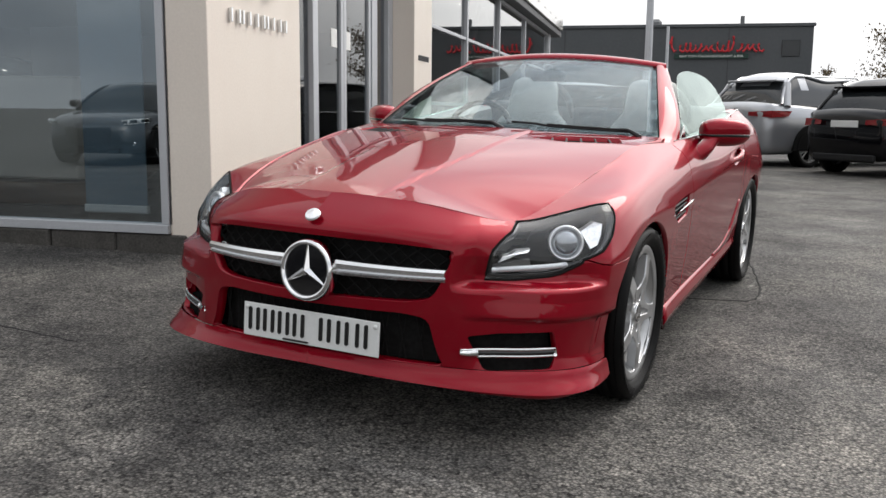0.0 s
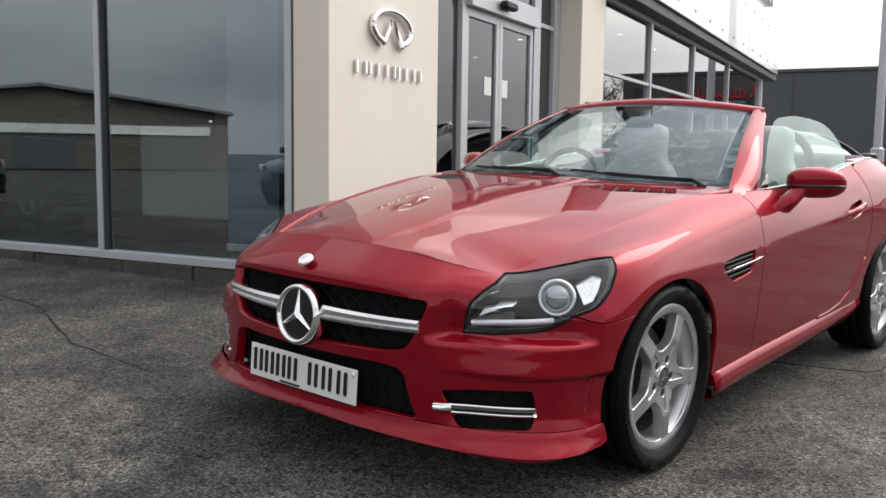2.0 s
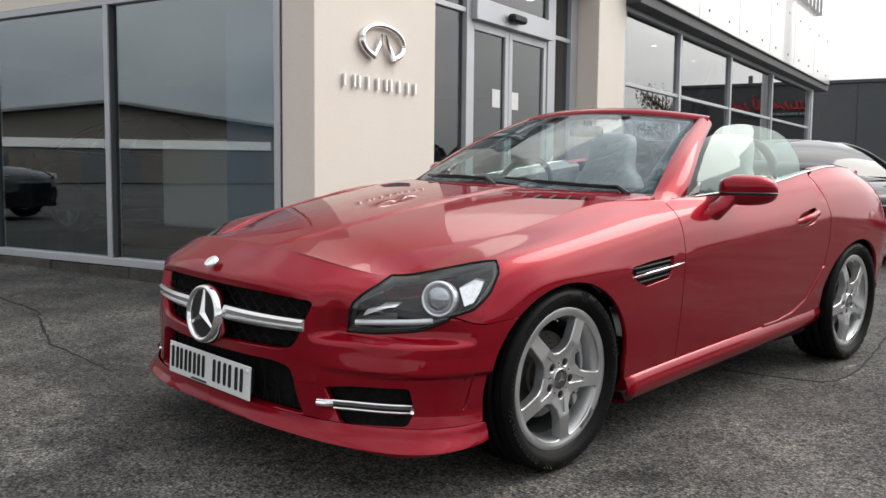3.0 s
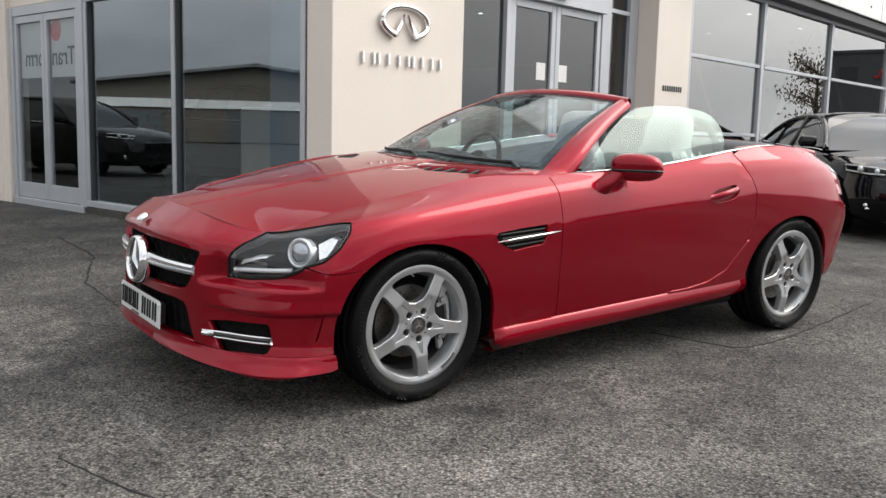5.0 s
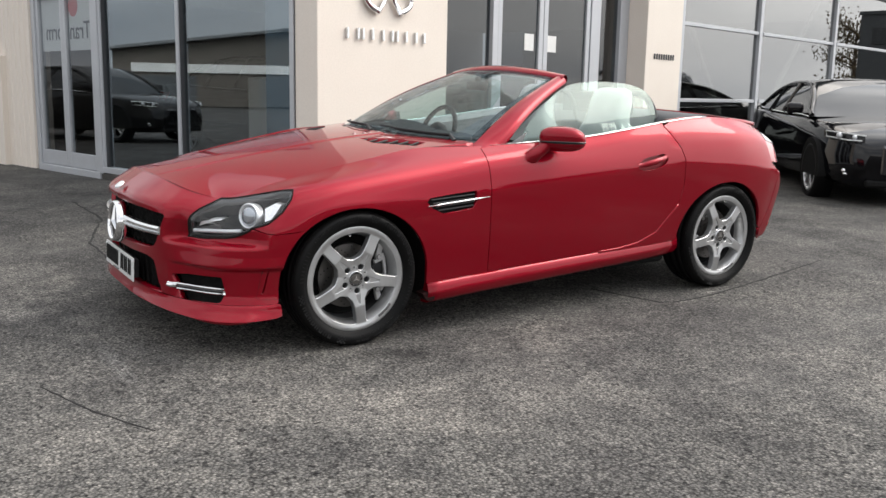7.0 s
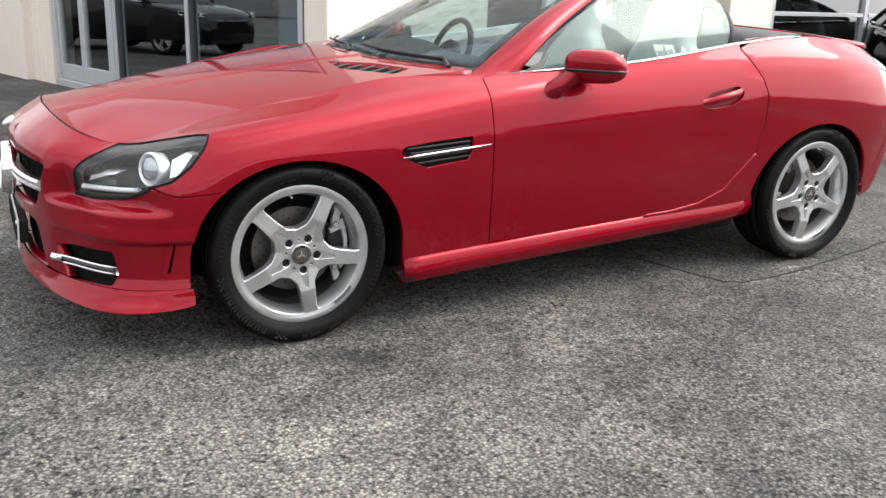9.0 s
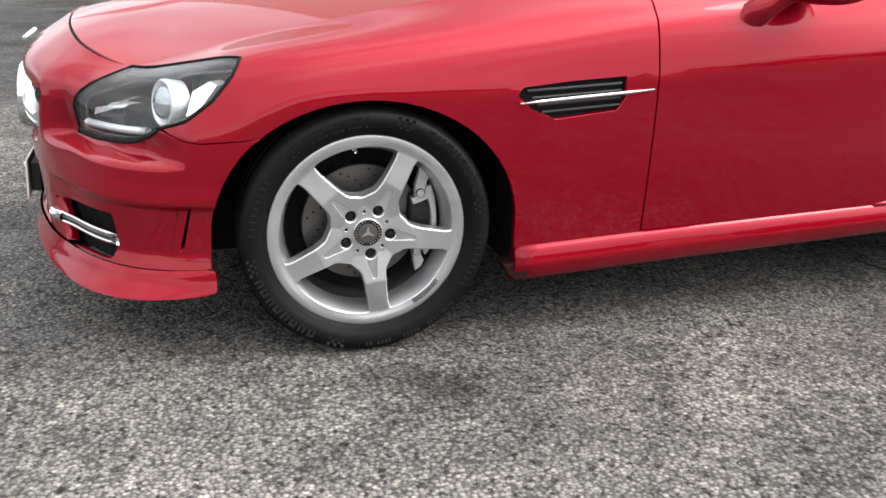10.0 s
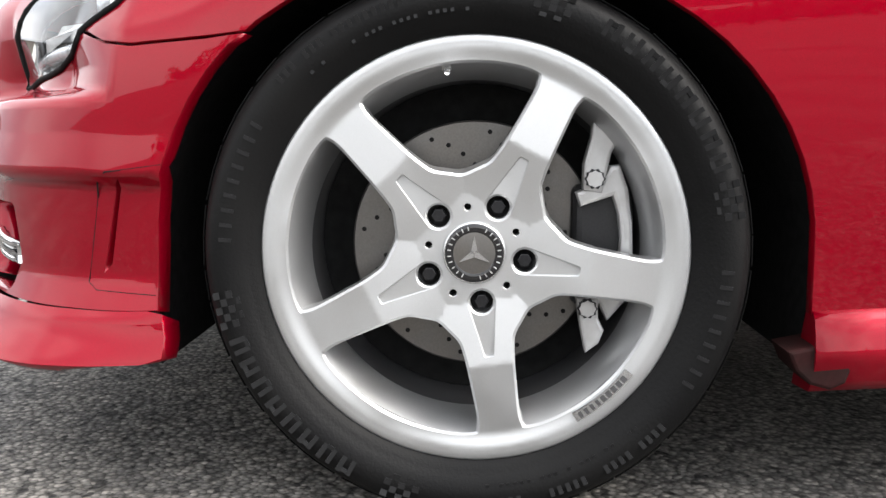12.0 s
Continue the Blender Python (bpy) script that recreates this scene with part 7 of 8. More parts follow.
# ---- cabin ----
M_TRAY = material("grey_soft_cover", (0.085, 0.088, 0.092), 0.6, fine=(300, 0.2), bump=(400, 0.2, 0.001))
def make_cabin():
    tub = part("cabin_tub", span(-.70, .70, .80, 2.25, .25, .30, .01), M_TRIM, CAR)
    for sgn in (1, -1):
        seat = root("seat")
        seat.parent = CAR
        x0 = sgn * 0.355
        part("cushion", box((.46, .50, .16), Matrix.Translation((x0, 1.52, .46)) @ Matrix.Rotation(radians(8), 4, "X"), .05, 3), M_LEATHER, seat, smooth=True)
        # back with side bolsters and a built-in head rest
        bm = bmesh.new()
        rows = []
        for z, w, d, yy in ((.44, .24, .07, 1.66), (.60, .255, .085, 1.71), (.75, .25, .085, 1.765), (.86, .235, .080, 1.80), (.93, .205, .075, 1.825), (.97, .165, .075, 1.84), (1.01, .145, .078, 1.852), (1.06, .142, .080, 1.862), (1.12, .138, .076, 1.875), (1.16, .125, .062, 1.885), (1.18, .085, .03, 1.89)):
            row = []
            for j in range(28):
                th = 2 * math.pi * j / 28
                cx, cy = math.cos(th), math.sin(th)
                x = math.copysign(abs(cx) ** .62, cx) * w
                y = math.copysign(abs(cy) ** .62, cy) * d
                if y < 0 and abs(x) < w * .65 and z < .9:
                    y *= .72
                row.append((x0 + x, yy + y + 0.11, z))
            rows.append(row)
        vs = add_grid(bm, rows, close=True)
        bm.faces.new(vs[-1])
        bm.faces.new(list(reversed(vs[0])))
        bmesh.ops.recalc_face_normals(bm, faces=bm.faces)
        part("backrest", bm, M_LEATHER, seat, "pale grey leather backrest with a fixed head rest", smooth=True)
        # hoop behind the seat
        bm = bmesh.new()
        add_tube(bm, [(x0 + math.cos(t) * .17, 2.19, .95 + math.sin(t) * .20) for t in np.linspace(-0.2, math.pi + 0.2, 18)], .022, 10)
        part("roll_hoop", bm, M_TRIM, CAR, smooth=True)
    # dash: a lofted hump
    bm = bmesh.new()
    rows = []
    for x in np.linspace(-.68, .68, 25):
        hood = 0.035 * math.exp(-((x + .36) / .16) ** 2)
        rows.append([(x, .62 + .1 * (x / .69) ** 2, .88), (x, .80, .915), (x, .95, .925 + hood), (x, 1.05, .905 + hood), (x, 1.075, .86), (x, 1.05, .72), (x, 1.02, .55)])
    add_grid(bm, rows)
    part("dashboard", bm, M_TRIM, CAR, smooth=True)
    part("centre_console", box((.20, .70, .22), Matrix.Translation((0, 1.38, .46)), .03, 2), M_TRIM, CAR)
    # steering wheel on the right
    sw = root("steering_wheel", Matrix.Translation((-.36, 1.19, .865)) @ Matrix.Rotation(radians(68), 4, "X"))
    sw.parent = CAR
    bm = bmesh.new()
    add_tube(bm, [(math.cos(t) * .18, math.sin(t) * .18, 0) for t in np.linspace(0, 2 * math.pi, 32, endpoint=False)], .015, 8, closed=True)
    part("wheel_rim", bm, M_BLACK, sw, smooth=True)
    bm = bmesh.new()
    add_box(bm, (.34, .035, .018), None, .006)
    add_box(bm, (.05, .17, .016), Matrix.Translation((0, -.085, 0)), .006)
    part("wheel_spokes", bm, M_SATIN, sw)
    bm = bmesh.new()
    add_lathe(bm, [(.075, -.02), (.075, .02), (.06, .035), (.001, .04)], 24, "z")
    part("wheel_boss", bm, M_BLACK, sw, smooth=True)
    # bulkhead and the dark tray behind the seats
    bm = bmesh.new()
    rows = []
    for x in np.linspace(-.76, .76, 21):
        z = 1.030 + .012 * (1 - (x / .76) ** 2)
        e = 1 - 0.02 * (x / .76) ** 2
        rows.append([(x * e, 2.14, .45), (x * e, 2.16, .90), (x * e, 2.18, z - .03), (x * e, 2.24, z), (x * e, 2.40, z + .006), (x * e * .985, 2.56, z - .008), (x * e * .985, 2.58, z - .04)])
    add_grid(bm, rows)
    part("rear_tray", bm, M_TRAY, CAR, "dark grey roof cover behind the seats", smooth=True)
    part("wind_net", box((.66, .012, .17), Matrix.Translation((0, 2.19, 1.06)), .005, 2), M_TRIM, CAR)

    # boot lid
    def lid_z(x, y):
        ed = smooth_line([2.2, 2.3, 2.6, 2.9, 3.1, 3.3], [1.022, 1.026, 1.018, .986, .952, .925], y)
        w = smooth_line([2.2, 2.3, 2.6, 2.9, 3.1, 3.3], [.775, .77, .745, .70, .60, .5], y)
        return ed + .024 * (1 - np.clip(np.abs(x) / w, 0, 1) ** 2.2) + 0.012 * np.exp(-((y - 3.17) / .05) ** 2)

    def lid(x, y):
        return np.stack([np.asarray(x, float), np.asarray(y, float), lid_z(x, y)], -1)

    def lid_n(x, y):
        e = .004
        gx, gy = (lid_z(x + e, y) - lid_z(x - e, y)) / (2 * e), (lid_z(x, y + e) - lid_z(x, y - e)) / (2 * e)
        n = np.stack([-gx, -gy, np.ones_like(gx)], -1)
        return n / np.linalg.norm(n, axis=-1, keepdims=True)

    tp = skin(np.arange(13.25, 18.01, .12), 5.0)
    out = [(0, 2.585)] + [(x, 2.585) for x in np.linspace(.1, .745, 8)] + [(max(p[0] - .003, 0), min(p[1], 3.2)) for p in tp if p[1] > 2.60]
    out += [(0, y) for y in np.linspace(3.15, 2.62, 12)]
    sheet("boot_lid", trimmed(lid, lid_n, out, [], (.05, .05), .02, both=True), M_RED, CAR)
    # tops of the quarters beside the tray
    for sgn in (1, -1):
        bm = bmesh.new()
        rows = []
        for y in np.linspace(2.05, 2.60, 10):
            p = skin(np.array([np.interp(y, [2.0, 2.3, 2.6], [12, 13, 14])]), np.array([5.0]))[0]
            rows.append([(sgn * (p[0] - d), y, p[2] + h) for d, h in ((0, 0), (.02, .006), (.05, .006), (.07, -.01))])
        add_grid(bm, rows)
        bmesh.ops.recalc_face_normals(bm, faces=bm.faces)
        part("quarter_top", bm, M_RED, CAR, smooth=True)


make_cabin()


# ---- the nose is a little shorter and the rear half a little longer than the style lines above ----
def lengthen(ob, m):
    for child in ob.children:
        if child.name.startswith("wheel") and child.type == "EMPTY":
            continue
        mc = m @ child.matrix_local
        if child.type == "MESH":
            back = mc.inverted()
            for v in child.data.vertices:
                p = mc @ v.co
                p.x -= float(np.interp(p.y, [-0.95, -0.30], [0.012, 0.0]))
                p.y += float(np.interp(p.y, [-0.95, -0.50, -0.28], [0.024, 0.022, 0.0]))
                p.y += float(np.interp(p.y, [0.75, 2.0, 2.43, 2.85, 3.2], [0.0, 0.045, 0.055, 0.045, 0.015]) * np.interp(p.z, [0.86, 0.98], [1.0, 0.0]))
                v.co = back @ p
        lengthen(child, mc)


lengthen(CAR, Matrix.Identity(4))


# ---- on the showroom ----
def make_pier_emblem():
    top = tagged(root("wall_emblem", FRONT @ Matrix.Translation((0.0, 0.49, 2.065))), "chrome oval emblem with a peaked foot on the pier", "emblem")
    bm = bmesh.new()
    pts = [(0.030, math.cos(t) * .285, .02 + math.sin(t) * .135) for t in np.linspace(radians(-62), radians(242), 40)]
    add_tube(bm, pts, [0.030 - 0.008 * math.sin(math.pi * i / 39) for i in range(40)], 10)
    part("ring", bm, M_CHROME, top, smooth=True)
    for s2 in (1, -1):
        bm = bmesh.new()
        add_tube(bm, [(0.032, s2 * .135, -.105), (0.032, s2 * .06, .0), (0.032, s2 * .022, .085)], [.026, .022, .010], 10)
        part("peak", bm, M_CHROME, top, smooth=True)


def make_bar_row(name, label, m, marks, h, depth, mat, category="sign"):
    """A row of plain upright bars that stands in for raised lettering. marks: (place, width)."""
    top = tagged(root(name, m), label, category)
    for u, w in marks:
        part("bar", span(0.002, depth, u - w / 2, u + w / 2, -h / 2, h / 2, 0.002), mat, top)


make_pier_emblem()
stems = [0.0, 0.125, 0.185, 0.30, 0.43, 0.545, 0.61, 0.725, 0.855, 0.965]
make_bar_row("raised_sign", "row of chrome upright bars on the pier", FRONT @ Matrix.Translation((0, 0, 1.752)), [(u, 0.022) for u in stems], 0.098, 0.03, M_SATIN)
make_bar_row("pier_sign", "small dark plain bars on the entrance pier", FRONT @ Matrix.Translation((0, 5.26, 1.765)), [(0.06 * k, 0.028) for k in range(9)], 0.07, 0.012, M_FRAME_DARK)
make_bar_row("fascia_sign", "row of tall chrome bars on the fascia", FRONT @ Matrix.Translation((0.262, 14.6, 5.3)), [(0.46 * k, 0.09) for k in range(9)], 0.75, 0.12, M_SATIN)


def make_bolts():
    k = 0
    bm0 = bmesh.new()
    add_lathe(bm0, [(.001, .012), (.018, .010), (.022, .004), (.022, 0)], 10, "x")
    me = mesh_of("fascia_bolt", bm0, M_FRAME_DARK)
    base = bpy.data.objects["fascia"]
    for k in range(12):
        for z in (3.62, 4.5):
            ob = new("fascia_bolt", me)
            ob.parent = base
            ob.matrix_basis = Matrix.Translation((0.261, 6.5 + 1.215 * k, z))


make_bolts()


def make_inside():
    m = FRONT
    ban = tagged(root("hanging_banner", m.copy()), "blue-grey hanging fabric banner with a white foot rail", "banner")
    part("fabric", span(-1.24, -0.71, -0.012, 0.0, 0.36, 3.3, 0.002), M_BANNER, ban)
    part("foot_rail", span(-1.25, -0.70, -0.03, 0.018, 0.30, 0.36, 0.008), M_WHITE, ban)
    pos = tagged(root("window_poster", m.copy()), "white poster with a red disc behind the flank doors", "poster")
    part("sheet", span(-6.02, -4.42, -0.285, -0.281, 1.66, 2.38, 0), M_PAPER, pos)
    bm = bmesh.new()
    add_prism(bm, [(math.cos(t) * .13, math.sin(t) * .13) for t in np.linspace(0, 6.28, 28, endpoint=False)], 0, 0.003, Matrix.Translation((-4.93, -0.286, 2.20)) @ Matrix.Rotation(radians(90), 4, "X"))
    part("disc", bm, M_SIGN_RED, pos)
    words = bpy.data.curves.new("poster_words", "FONT")
    words.body, words.size, words.align_x, words.extrude = "Transform", 0.30, "LEFT", 0.002
    words.materials.append(M_FRAME_DARK)
    ob = new("poster_words", words)
    ob.parent = pos
    ob.matrix_basis = Matrix.Translation((-4.47, -0.2885, 1.80)) @ Matrix.Rotation(radians(90), 4, "X") @ Matrix.Diagonal((-1, 1, 1, 1))
    desk = tagged(root("reception_desk", m.copy()), "cream reception desk on a brown plinth", "desk")
    part("front_panel", span(-3.85, -2.4, 1.5, 2.1, 0.40, 1.38, 0.02), M_CLADDING, desk)
    part("plinth", span(-4.6, -2.2, 1.35, 2.2, 0.172, 0.38, 0.01), M_WOOD, desk)
    # window braces
    for (u0, z0), (u1, z1) in (((7.0, 2.35), (8.3, 0.8)), ((11.9, 3.2), (9.6, 0.8)), ((12.3, 3.2), (14.6, 0.8))):
        bm = bmesh.new()
        add_tube(bm, [(-0.5, u0, z0), (-0.5, u1, z1)], 0.045, 10)
        tagged(part("window_brace", bm, M_WHITE, None, smooth=True, m=m.copy()), "white slanting steel brace inside the windows", "brace", kind="structure")
    # ceiling lights
    glow = bpy.data.materials.new("lamp_glow")
    glow.use_nodes = True
    b = glow.node_tree.nodes["Principled BSDF"]
    b.inputs["Emission Color"].default_value, b.inputs["Emission Strength"].default_value = (1, 0.93, 0.82, 1), 14.0
    bm = bmesh.new()
    add_lathe(bm, [(.001, -.002), (.05, -.002), (.052, .0)], 16, "z")
    me_g = mesh_of("diffuser", bm, glow)
    bm = bmesh.new()
    add_lathe(bm, [(.052, -.006), (.07, -.006), (.075, .0)], 20, "z")
    me_r = mesh_of("rim", bm, M_WHITE)
    for n in (-1.2, -3.2, -5.4):
        for u in (0.9, 2.9, 5.5, 8.0, 10.5, 13.0):
            top = tagged(root("ceiling_light", m @ Matrix.Translation((n, u, 3.348))), "small round recessed ceiling light, lit", "ceiling light", "showroom ceiling lights")
            for nm, me in (("diffuser", me_g), ("rim", me_r)):
                o = new(nm, me)
                o.parent = top


make_inside()


# ---- parked cars ----
def parked_car(name, label, m, paint, L=4.7, W=1.83, H=1.44, hood=0.92, belt=0.98, wb=2.85, fo=0.85, suv=False, rim_r=0.24, tyre_r=0.335):
    """A parked car; local y points backwards from the front bumper, x to its left."""
    car = tagged(root(name, m), label, "car")
    hw = W / 2
    cl = 0.19 if not suv else 0.24
    st = [0, .02, .07, .16, .25, .33, .45, .6, .75, .86, .94, .985, 1.0]
    wd = [.62, .76, .90, .97, .99, 1, 1, 1, 1, .98, .93, .84, .74]
    tp = [hood - .30, hood - .22, hood - .13, hood - .05, hood - .01, hood + .02, belt - .01, belt, belt + .03, belt + .06, belt + .07, belt + .04, belt - .08]
    bm = bmesh.new()
    rows = []
    for t in np.linspace(0, 1, 45):
        w = float(smooth_line(st, wd, t)) * hw
        z1 = float(smooth_line(st, tp, t))
        zc = cl + (z1 - cl) * .60
        lo = cl + (0.10 if t < .01 or t > .99 else 0.02)
        half = [(0, lo), (w * .80, lo), (w * .95, lo + .06), (w * .985, lo + .18), (w * .99, zc - .10), (w, zc), (w * .985, zc + .05), (w * .955, z1 - .06), (w * .90, z1 - .015), (w * .82, z1), (w * .4, z1 + .028), (0, z1 + .035)]
        rows.append([(x, t * L, z) for x, z in half] + [(-x, t * L, z) for x, z in reversed(half[1:-1])])
    vs = add_grid(bm, rows, close=True)
    bm.faces.new(vs[0])
    bm.faces.new(list(reversed(vs[-1])))
    bmesh.ops.recalc_face_normals(bm, faces=bm.faces)
    part("body", bm, paint, car, smooth=True)
    # cabin: glass loft with painted roof and pillars
    a0, a1 = (.255, .93) if suv else (.265, .86)
    roof0, roof1 = (.42, .86) if suv else (.44, .67)
    gt = [a0, (a0 + roof0) / 2, roof0, (roof0 + roof1) / 2, roof1, (roof1 + a1) / 2, a1]
    zb = belt + .01
    zt = [hood + .02, (hood + H) / 2 + .06, H - .035, H, H - .03, (belt + H) / 2 + .08, belt + .05]
    bm = bmesh.new()
    rows, roof = [], []
    for t in np.linspace(a0, a1, 33):
        z1 = float(smooth_line(gt, zt, t))
        z0 = min(zb, z1 - .01)
        k = max(0.0, (z1 - z0) / (H - zb))
        b, tpw = hw * .90, hw * (.90 - .22 * k)
        half = [(b, z0), (b * .5 + tpw * .5 + .012, (z0 + z1) / 2), (tpw + .01, z1 - .05 * k), (tpw - .05, z1 - .008), (tpw * .5, z1 + .018 * k), (0, z1 + .025 * k)]
        rows.append([(x, t * L, z) for x, z in half] + [(-x, t * L, z) for x, z in reversed(half[:-1])])
        roof.append((t, tpw, z1, k))
    add_grid(bm, rows)
    for f in bm.faces:
        c = f.calc_center_median()
        t = c.y / L
        if roof0 - .01 < t < roof1 + .02 and c.z > H - .085:
            f.material_index = 1
    bmesh.ops.recalc_face_normals(bm, faces=bm.faces)
    part("cabin", bm, [M_DARK_GLASS, paint], car, smooth=True)
    for sgn in (1, -1):
        edge = [(sgn * (w + .008), t * L, z - .05 * k + 0.012) for t, w, z, k in roof]
        bm = bmesh.new()
        add_tube(bm, edge, .030, 8)
        part("roof_rail", bm, paint, car, smooth=True)
        for t0, t1 in ((.545, .56), (roof1 + .01, roof1 + .045)):
            bm = bmesh.new()
            i0 = min(range(len(roof)), key=lambda i: abs(roof[i][0] - t0))
            t, w, z, k = roof[i0]
            add_tube(bm, [(sgn * hw * .905, t1 * L, zb), (sgn * (w + .012), t0 * L, z - .05 * k)], .034 if t0 < .6 or not suv else .075, 8)
            part("pillar", bm, M_GLOSS_BLACK if t0 < .6 else paint, car)
        # waist strip, sill, door joints
        bm = bmesh.new()
        add_tube(bm, [(sgn * hw * .905, t * L, float(smooth_line(st, tp, t)) + .004) for t in np.linspace(.30, .84, 12)], .010, 6)
        part("waist_strip", bm, M_CHROME if not suv else M_GLOSS_BLACK, car)
        # mirror
        bm = box((.20, .11, .13), Matrix.Translation((sgn * (hw + .06), .315 * L, zb + .06)), .04, 3)
        part("door_mirror", bm, paint, car, smooth=True)
        # lamps
        bm = bmesh.new()
        add_grid(bm, [[(sgn * x * hw, y * L, z) for x, y, z in row] for row in (((.955, .105, hood - .20), (.80, .036, hood - .225), (.62, .016, hood - .225)), ((.965, .105, hood - .12), (.82, .040, hood - .13), (.62, .020, hood - .16)))])
        bmesh.ops.solidify(bm, geom=bm.faces[:], thickness=-.03)
        hl = part("headlamp", bm, M_GLOSS_BLACK, car)
        bm = bmesh.new()
        add_tube(bm, [(sgn * x * hw, y * L - .006, z) for x, y, z in ((.62, .015, hood - .165), (.80, .033, hood - .140), (.955, .098, hood - .125), (.945, .096, hood - .185), (.80, .030, hood - .212), (.66, .015, hood - .215))], .008, 6)
        part("daylight_strip", bm, M_PLATE, hl, "white daylight strip")
        bm = bmesh.new()
        bmesh.ops.create_uvsphere(bm, u_segments=14, v_segments=8, radius=.036, matrix=Matrix.Translation((sgn * .86 * hw, .052 * L, hood - .168)))
        bmesh.ops.create_uvsphere(bm, u_segments=14, v_segments=8, radius=.028, matrix=Matrix.Translation((sgn * .73 * hw, .024 * L, hood - .182)))
        part("projector", bm, M_LAMP_CLEAR, hl, smooth=True)
        part("fog_strip", box((.30, .02, .025), Matrix.Translation((sgn * hw * .66, .022 * L, cl + .16)) @ Matrix.Rotation(radians(sgn * 20), 4, "Z"), .008), M_CHROME, car)
        bm = bmesh.new()
        bmesh.ops.create_uvsphere(bm, u_segments=14, v_segments=8, radius=.028, matrix=Matrix.Translation((sgn * hw * .80, .036 * L, cl + .195)))
        part("fog_lamp", bm, M_CHROME, car, smooth=True)
        bm = bmesh.new()
        zl = belt - .10
        add_grid(bm, [[(sgn * x * hw, y * L, z) for x, y, z in row] for row in (((.985, .91, zl - .06), (.93, .984, zl - .08), (.46, 1.012, zl - .05)), ((.975, .89, zl + .04), (.92, .982, zl + .045), (.46, 1.010, zl + .02)))])
        bmesh.ops.solidify(bm, geom=bm.faces[:], thickness=.025)
        part("tail_lamp", bm, M_TAIL_RED, car)
        # wheels
        for y in (fo, fo + wb):
            wh = root("wheel", Matrix.Translation((sgn * (hw - .115), y, tyre_r)) @ (Matrix.Identity(4) if sgn > 0 else Matrix.Rotation(math.pi, 4, "Z")))
            wh.parent = car
            bm = bmesh.new()
            add_lathe(bm, [(rim_r, .10), (rim_r + .02, .118), (tyre_r - .03, .122), (tyre_r, .09), (tyre_r, -.09), (rim_r, -.1)], 40)
            part("tyre", bm, M_RUBBER, wh, smooth=True)
            bm = bmesh.new()
            add_lathe(bm, [(rim_r + .004, .112), (rim_r - .018, .115), (rim_r - .03, .09), (rim_r - .045, -.05)], 40)
            for k in range(10):
                a = 2 * math.pi * (k // 2) / 5 + (.17 if k % 2 else -.17)
                add_box(bm, (.022, rim_r * .74, .030), Matrix.Rotation(a, 4, "X") @ Matrix.Translation((.097, rim_r * .57, 0)), .006)
            add_box(bm, (.03, .12, .12), Matrix.Translation((.095, 0, 0)), .02, 2)
            part("rim", bm, M_ALLOY, wh)
            bm = bmesh.new()
            add_lathe(bm, [(.001, .02), (rim_r - .04, .02)], 24)
            part("brake", bm, M_VOID, wh)
            # black half disc, proud of the body, drawn for the shaded wheel opening
            bm = bmesh.new()
            ar = tyre_r + .045
            pts = [(math.cos(t) * ar, math.sin(t) * ar) for t in np.linspace(-.12, math.pi + .12, 26)]
            mm = Matrix.Translation((0, y, tyre_r)) @ Matrix(((0, 0, sgn, 0), (1, 0, 0, 0), (0, 1, 0, 0), (0, 0, 0, 1)))
            add_prism(bm, pts, hw * .80, hw * 1.004, mm)
            part("wheel_arch", bm, M_VOID, car)
    part("grille", span(-.42, .42, -.015, .05, cl + .14, hood - .26, .03), M_GLOSS_BLACK, car)
    part("intake", span(-.55, .55, -.012, .06, cl + .03, cl + .11, .02), M_VOID, car)
    part("rear_diffuser", span(-.6, .6, L - .06, L + .012, cl + .0, cl + .14, .03), M_BLACK, car)
    part("number_plate", span(-.26, .26, L + .003, L + .012, .80 if suv else .55, .91 if suv else .66, .003), M_PLATE, car)
    if suv:
        for sgn in (1, -1):
            bm = bmesh.new()
            add_tube(bm, [(sgn * hw * .66, roof0 * L + .1, H - .01), (sgn * hw * .66, roof0 * L + .2, H + .05), (sgn * hw * .66, roof1 * L - .2, H + .05), (sgn * hw * .66, roof1 * L - .05, H + .0)], .02, 8)
            part("roof_bar", bm, M_SATIN, car, smooth=True)
        part("spoiler", box((W * .62, .22, .04), Matrix.Translation((0, roof1 * L + .12, H - .04)), .012, 2), paint, car)
        part("rear_wiper", box((.45, .02, .02), Matrix.Translation((-.1, .915 * L, belt + .14)), .004), M_BLACK, car)
    return car


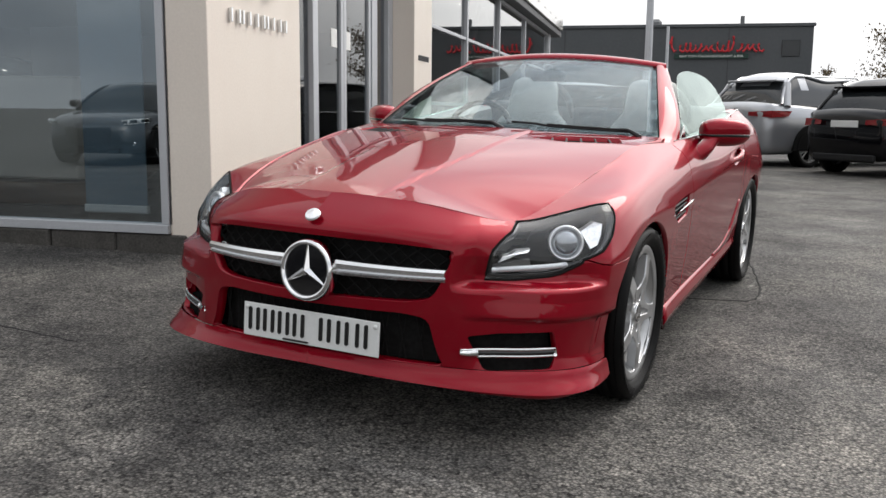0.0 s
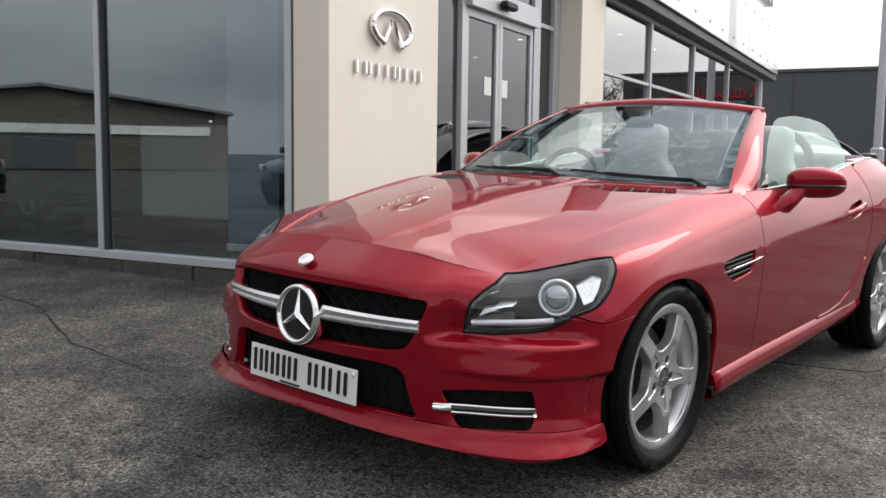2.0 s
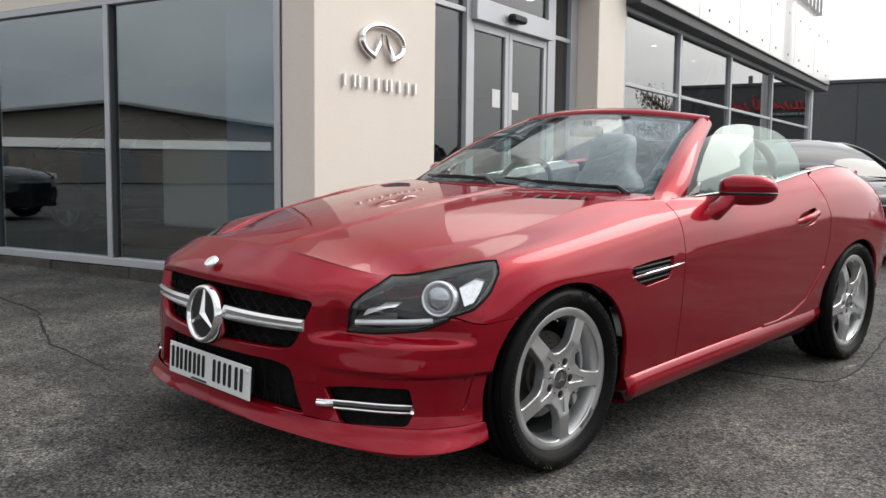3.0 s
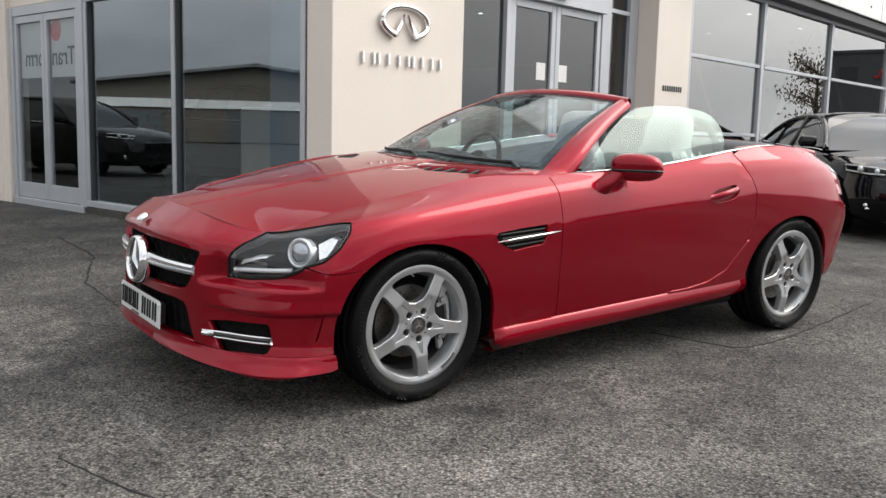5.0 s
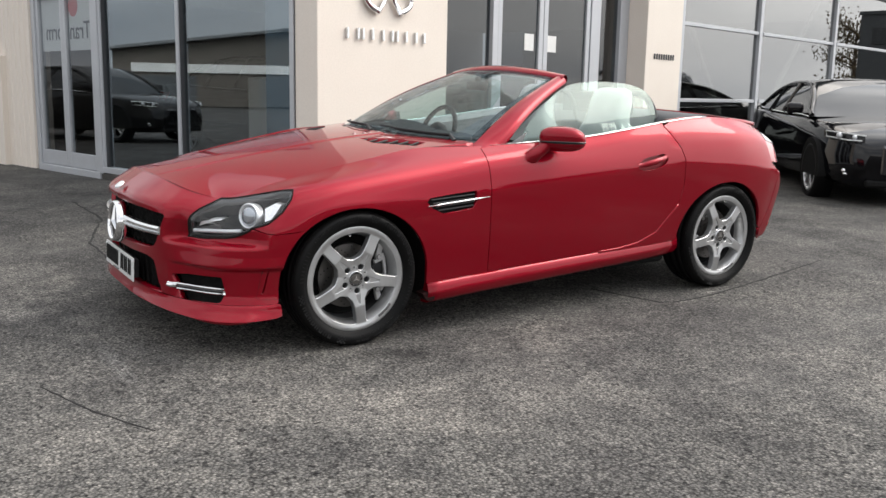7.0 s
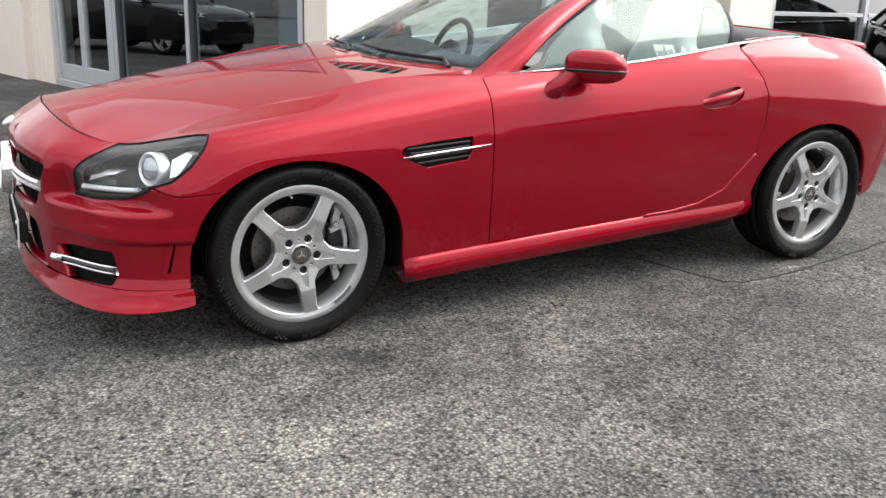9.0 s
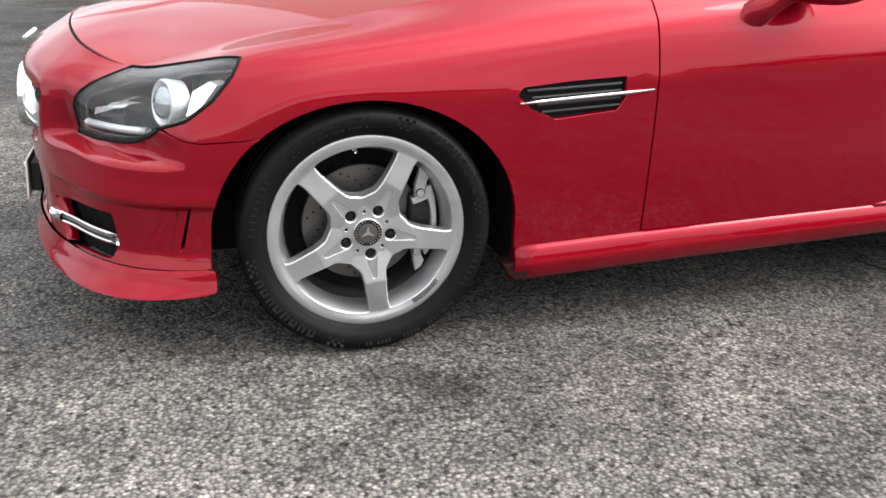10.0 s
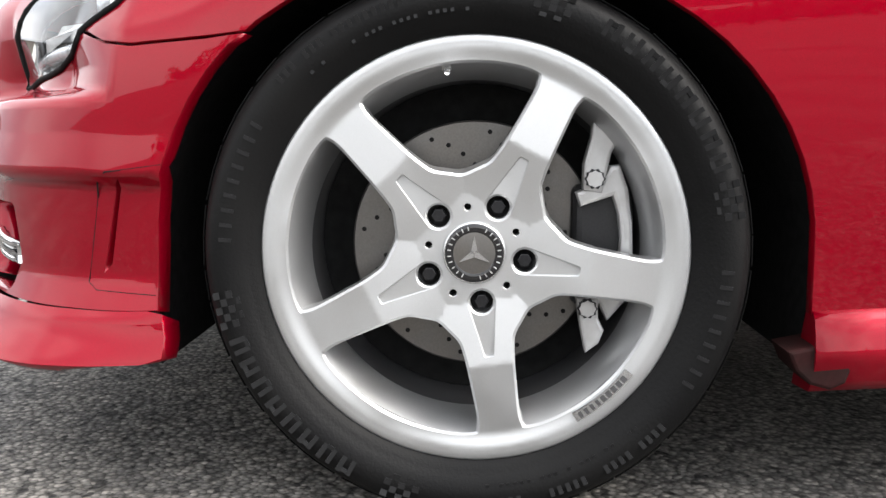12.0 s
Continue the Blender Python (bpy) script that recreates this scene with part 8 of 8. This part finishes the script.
def parked(x, y, heading, back=False):
    """Pose of a car whose front points to heading (degrees from +x)."""
    return Matrix.Translation((x, y, ground_z(x, y))) @ Matrix.Rotation(radians(heading + 90), 4, "Z")


# black saloon nose-on beside the windows
parked_car("saloon_car", "glossy black saloon parked beside the showroom windows", parked(-0.66, 7.12, -39.0) @ Matrix.Scale(0.95, 4), M_CARPAINT_BLACK, H=1.40, hood=0.93, belt=0.97)
hd = 56.0
fx, fy = math.cos(radians(hd)), math.sin(radians(hd))
rx, ry = fy, -fx
for k, (off, lab, paint, kw) in enumerate(((0.0, "silver estate off-roader with dark rear glass", M_CARPAINT_SILVER, dict(L=4.86, W=1.92, H=1.66, hood=1.08, belt=1.12, wb=2.88, fo=0.93, suv=True, rim_r=.27, tyre_r=.385)),
                                           (2.55, "dark hatchback with red tail lamps in the parked row", M_CARPAINT_BLACK, dict(L=4.4, W=1.82, H=1.50, hood=.98, belt=1.0, wb=2.7, fo=0.85, suv=True)),
                                           (4.7, "black parked car at the end of the row", M_CARPAINT_BLACK, dict(L=4.4, W=1.82, H=1.47, hood=.95, belt=0.98, wb=2.7, fo=0.85)))):
    ax, ay = -0.83 + rx * off - fx * (0, 0.3, 0.9)[k], 15.46 + ry * off - fy * (0, 0.3, 0.9)[k]
    run = kw["fo"] + kw["wb"]
    parked_car("parked_car", lab, parked(ax + fx * run, ay + fy * run, hd), paint, **kw)
# cars across the yard that the showroom glass mirrors
parked_car("parked_car", "black saloon parked side-on across the yard", parked(-10.8, -5.8, -4.0), M_CARPAINT_BLACK)
parked_car("parked_car", "dark grey car parked facing the showroom flank", parked(-6.5, -8.3, 97.0), M_CARPAINT_GREY)
for k in range(3):
    parked_car("parked_car", "black car in the row across the forecourt", parked(13.5 + 0.4 * k, 14.0 + 5.4 * k, 82.0), M_CARPAINT_BLACK)
# dark car inside the showroom, behind the flank glass
q = FRONT @ Vector((-2.6, 3.3, 0))
parked_car("display_car", "dark car on show behind the flank windows", Matrix.Translation((q.x, q.y, 0.172)) @ Matrix.Rotation(radians(14.4 - 90 + 180), 4, "Z"), M_CARPAINT_BLACK)
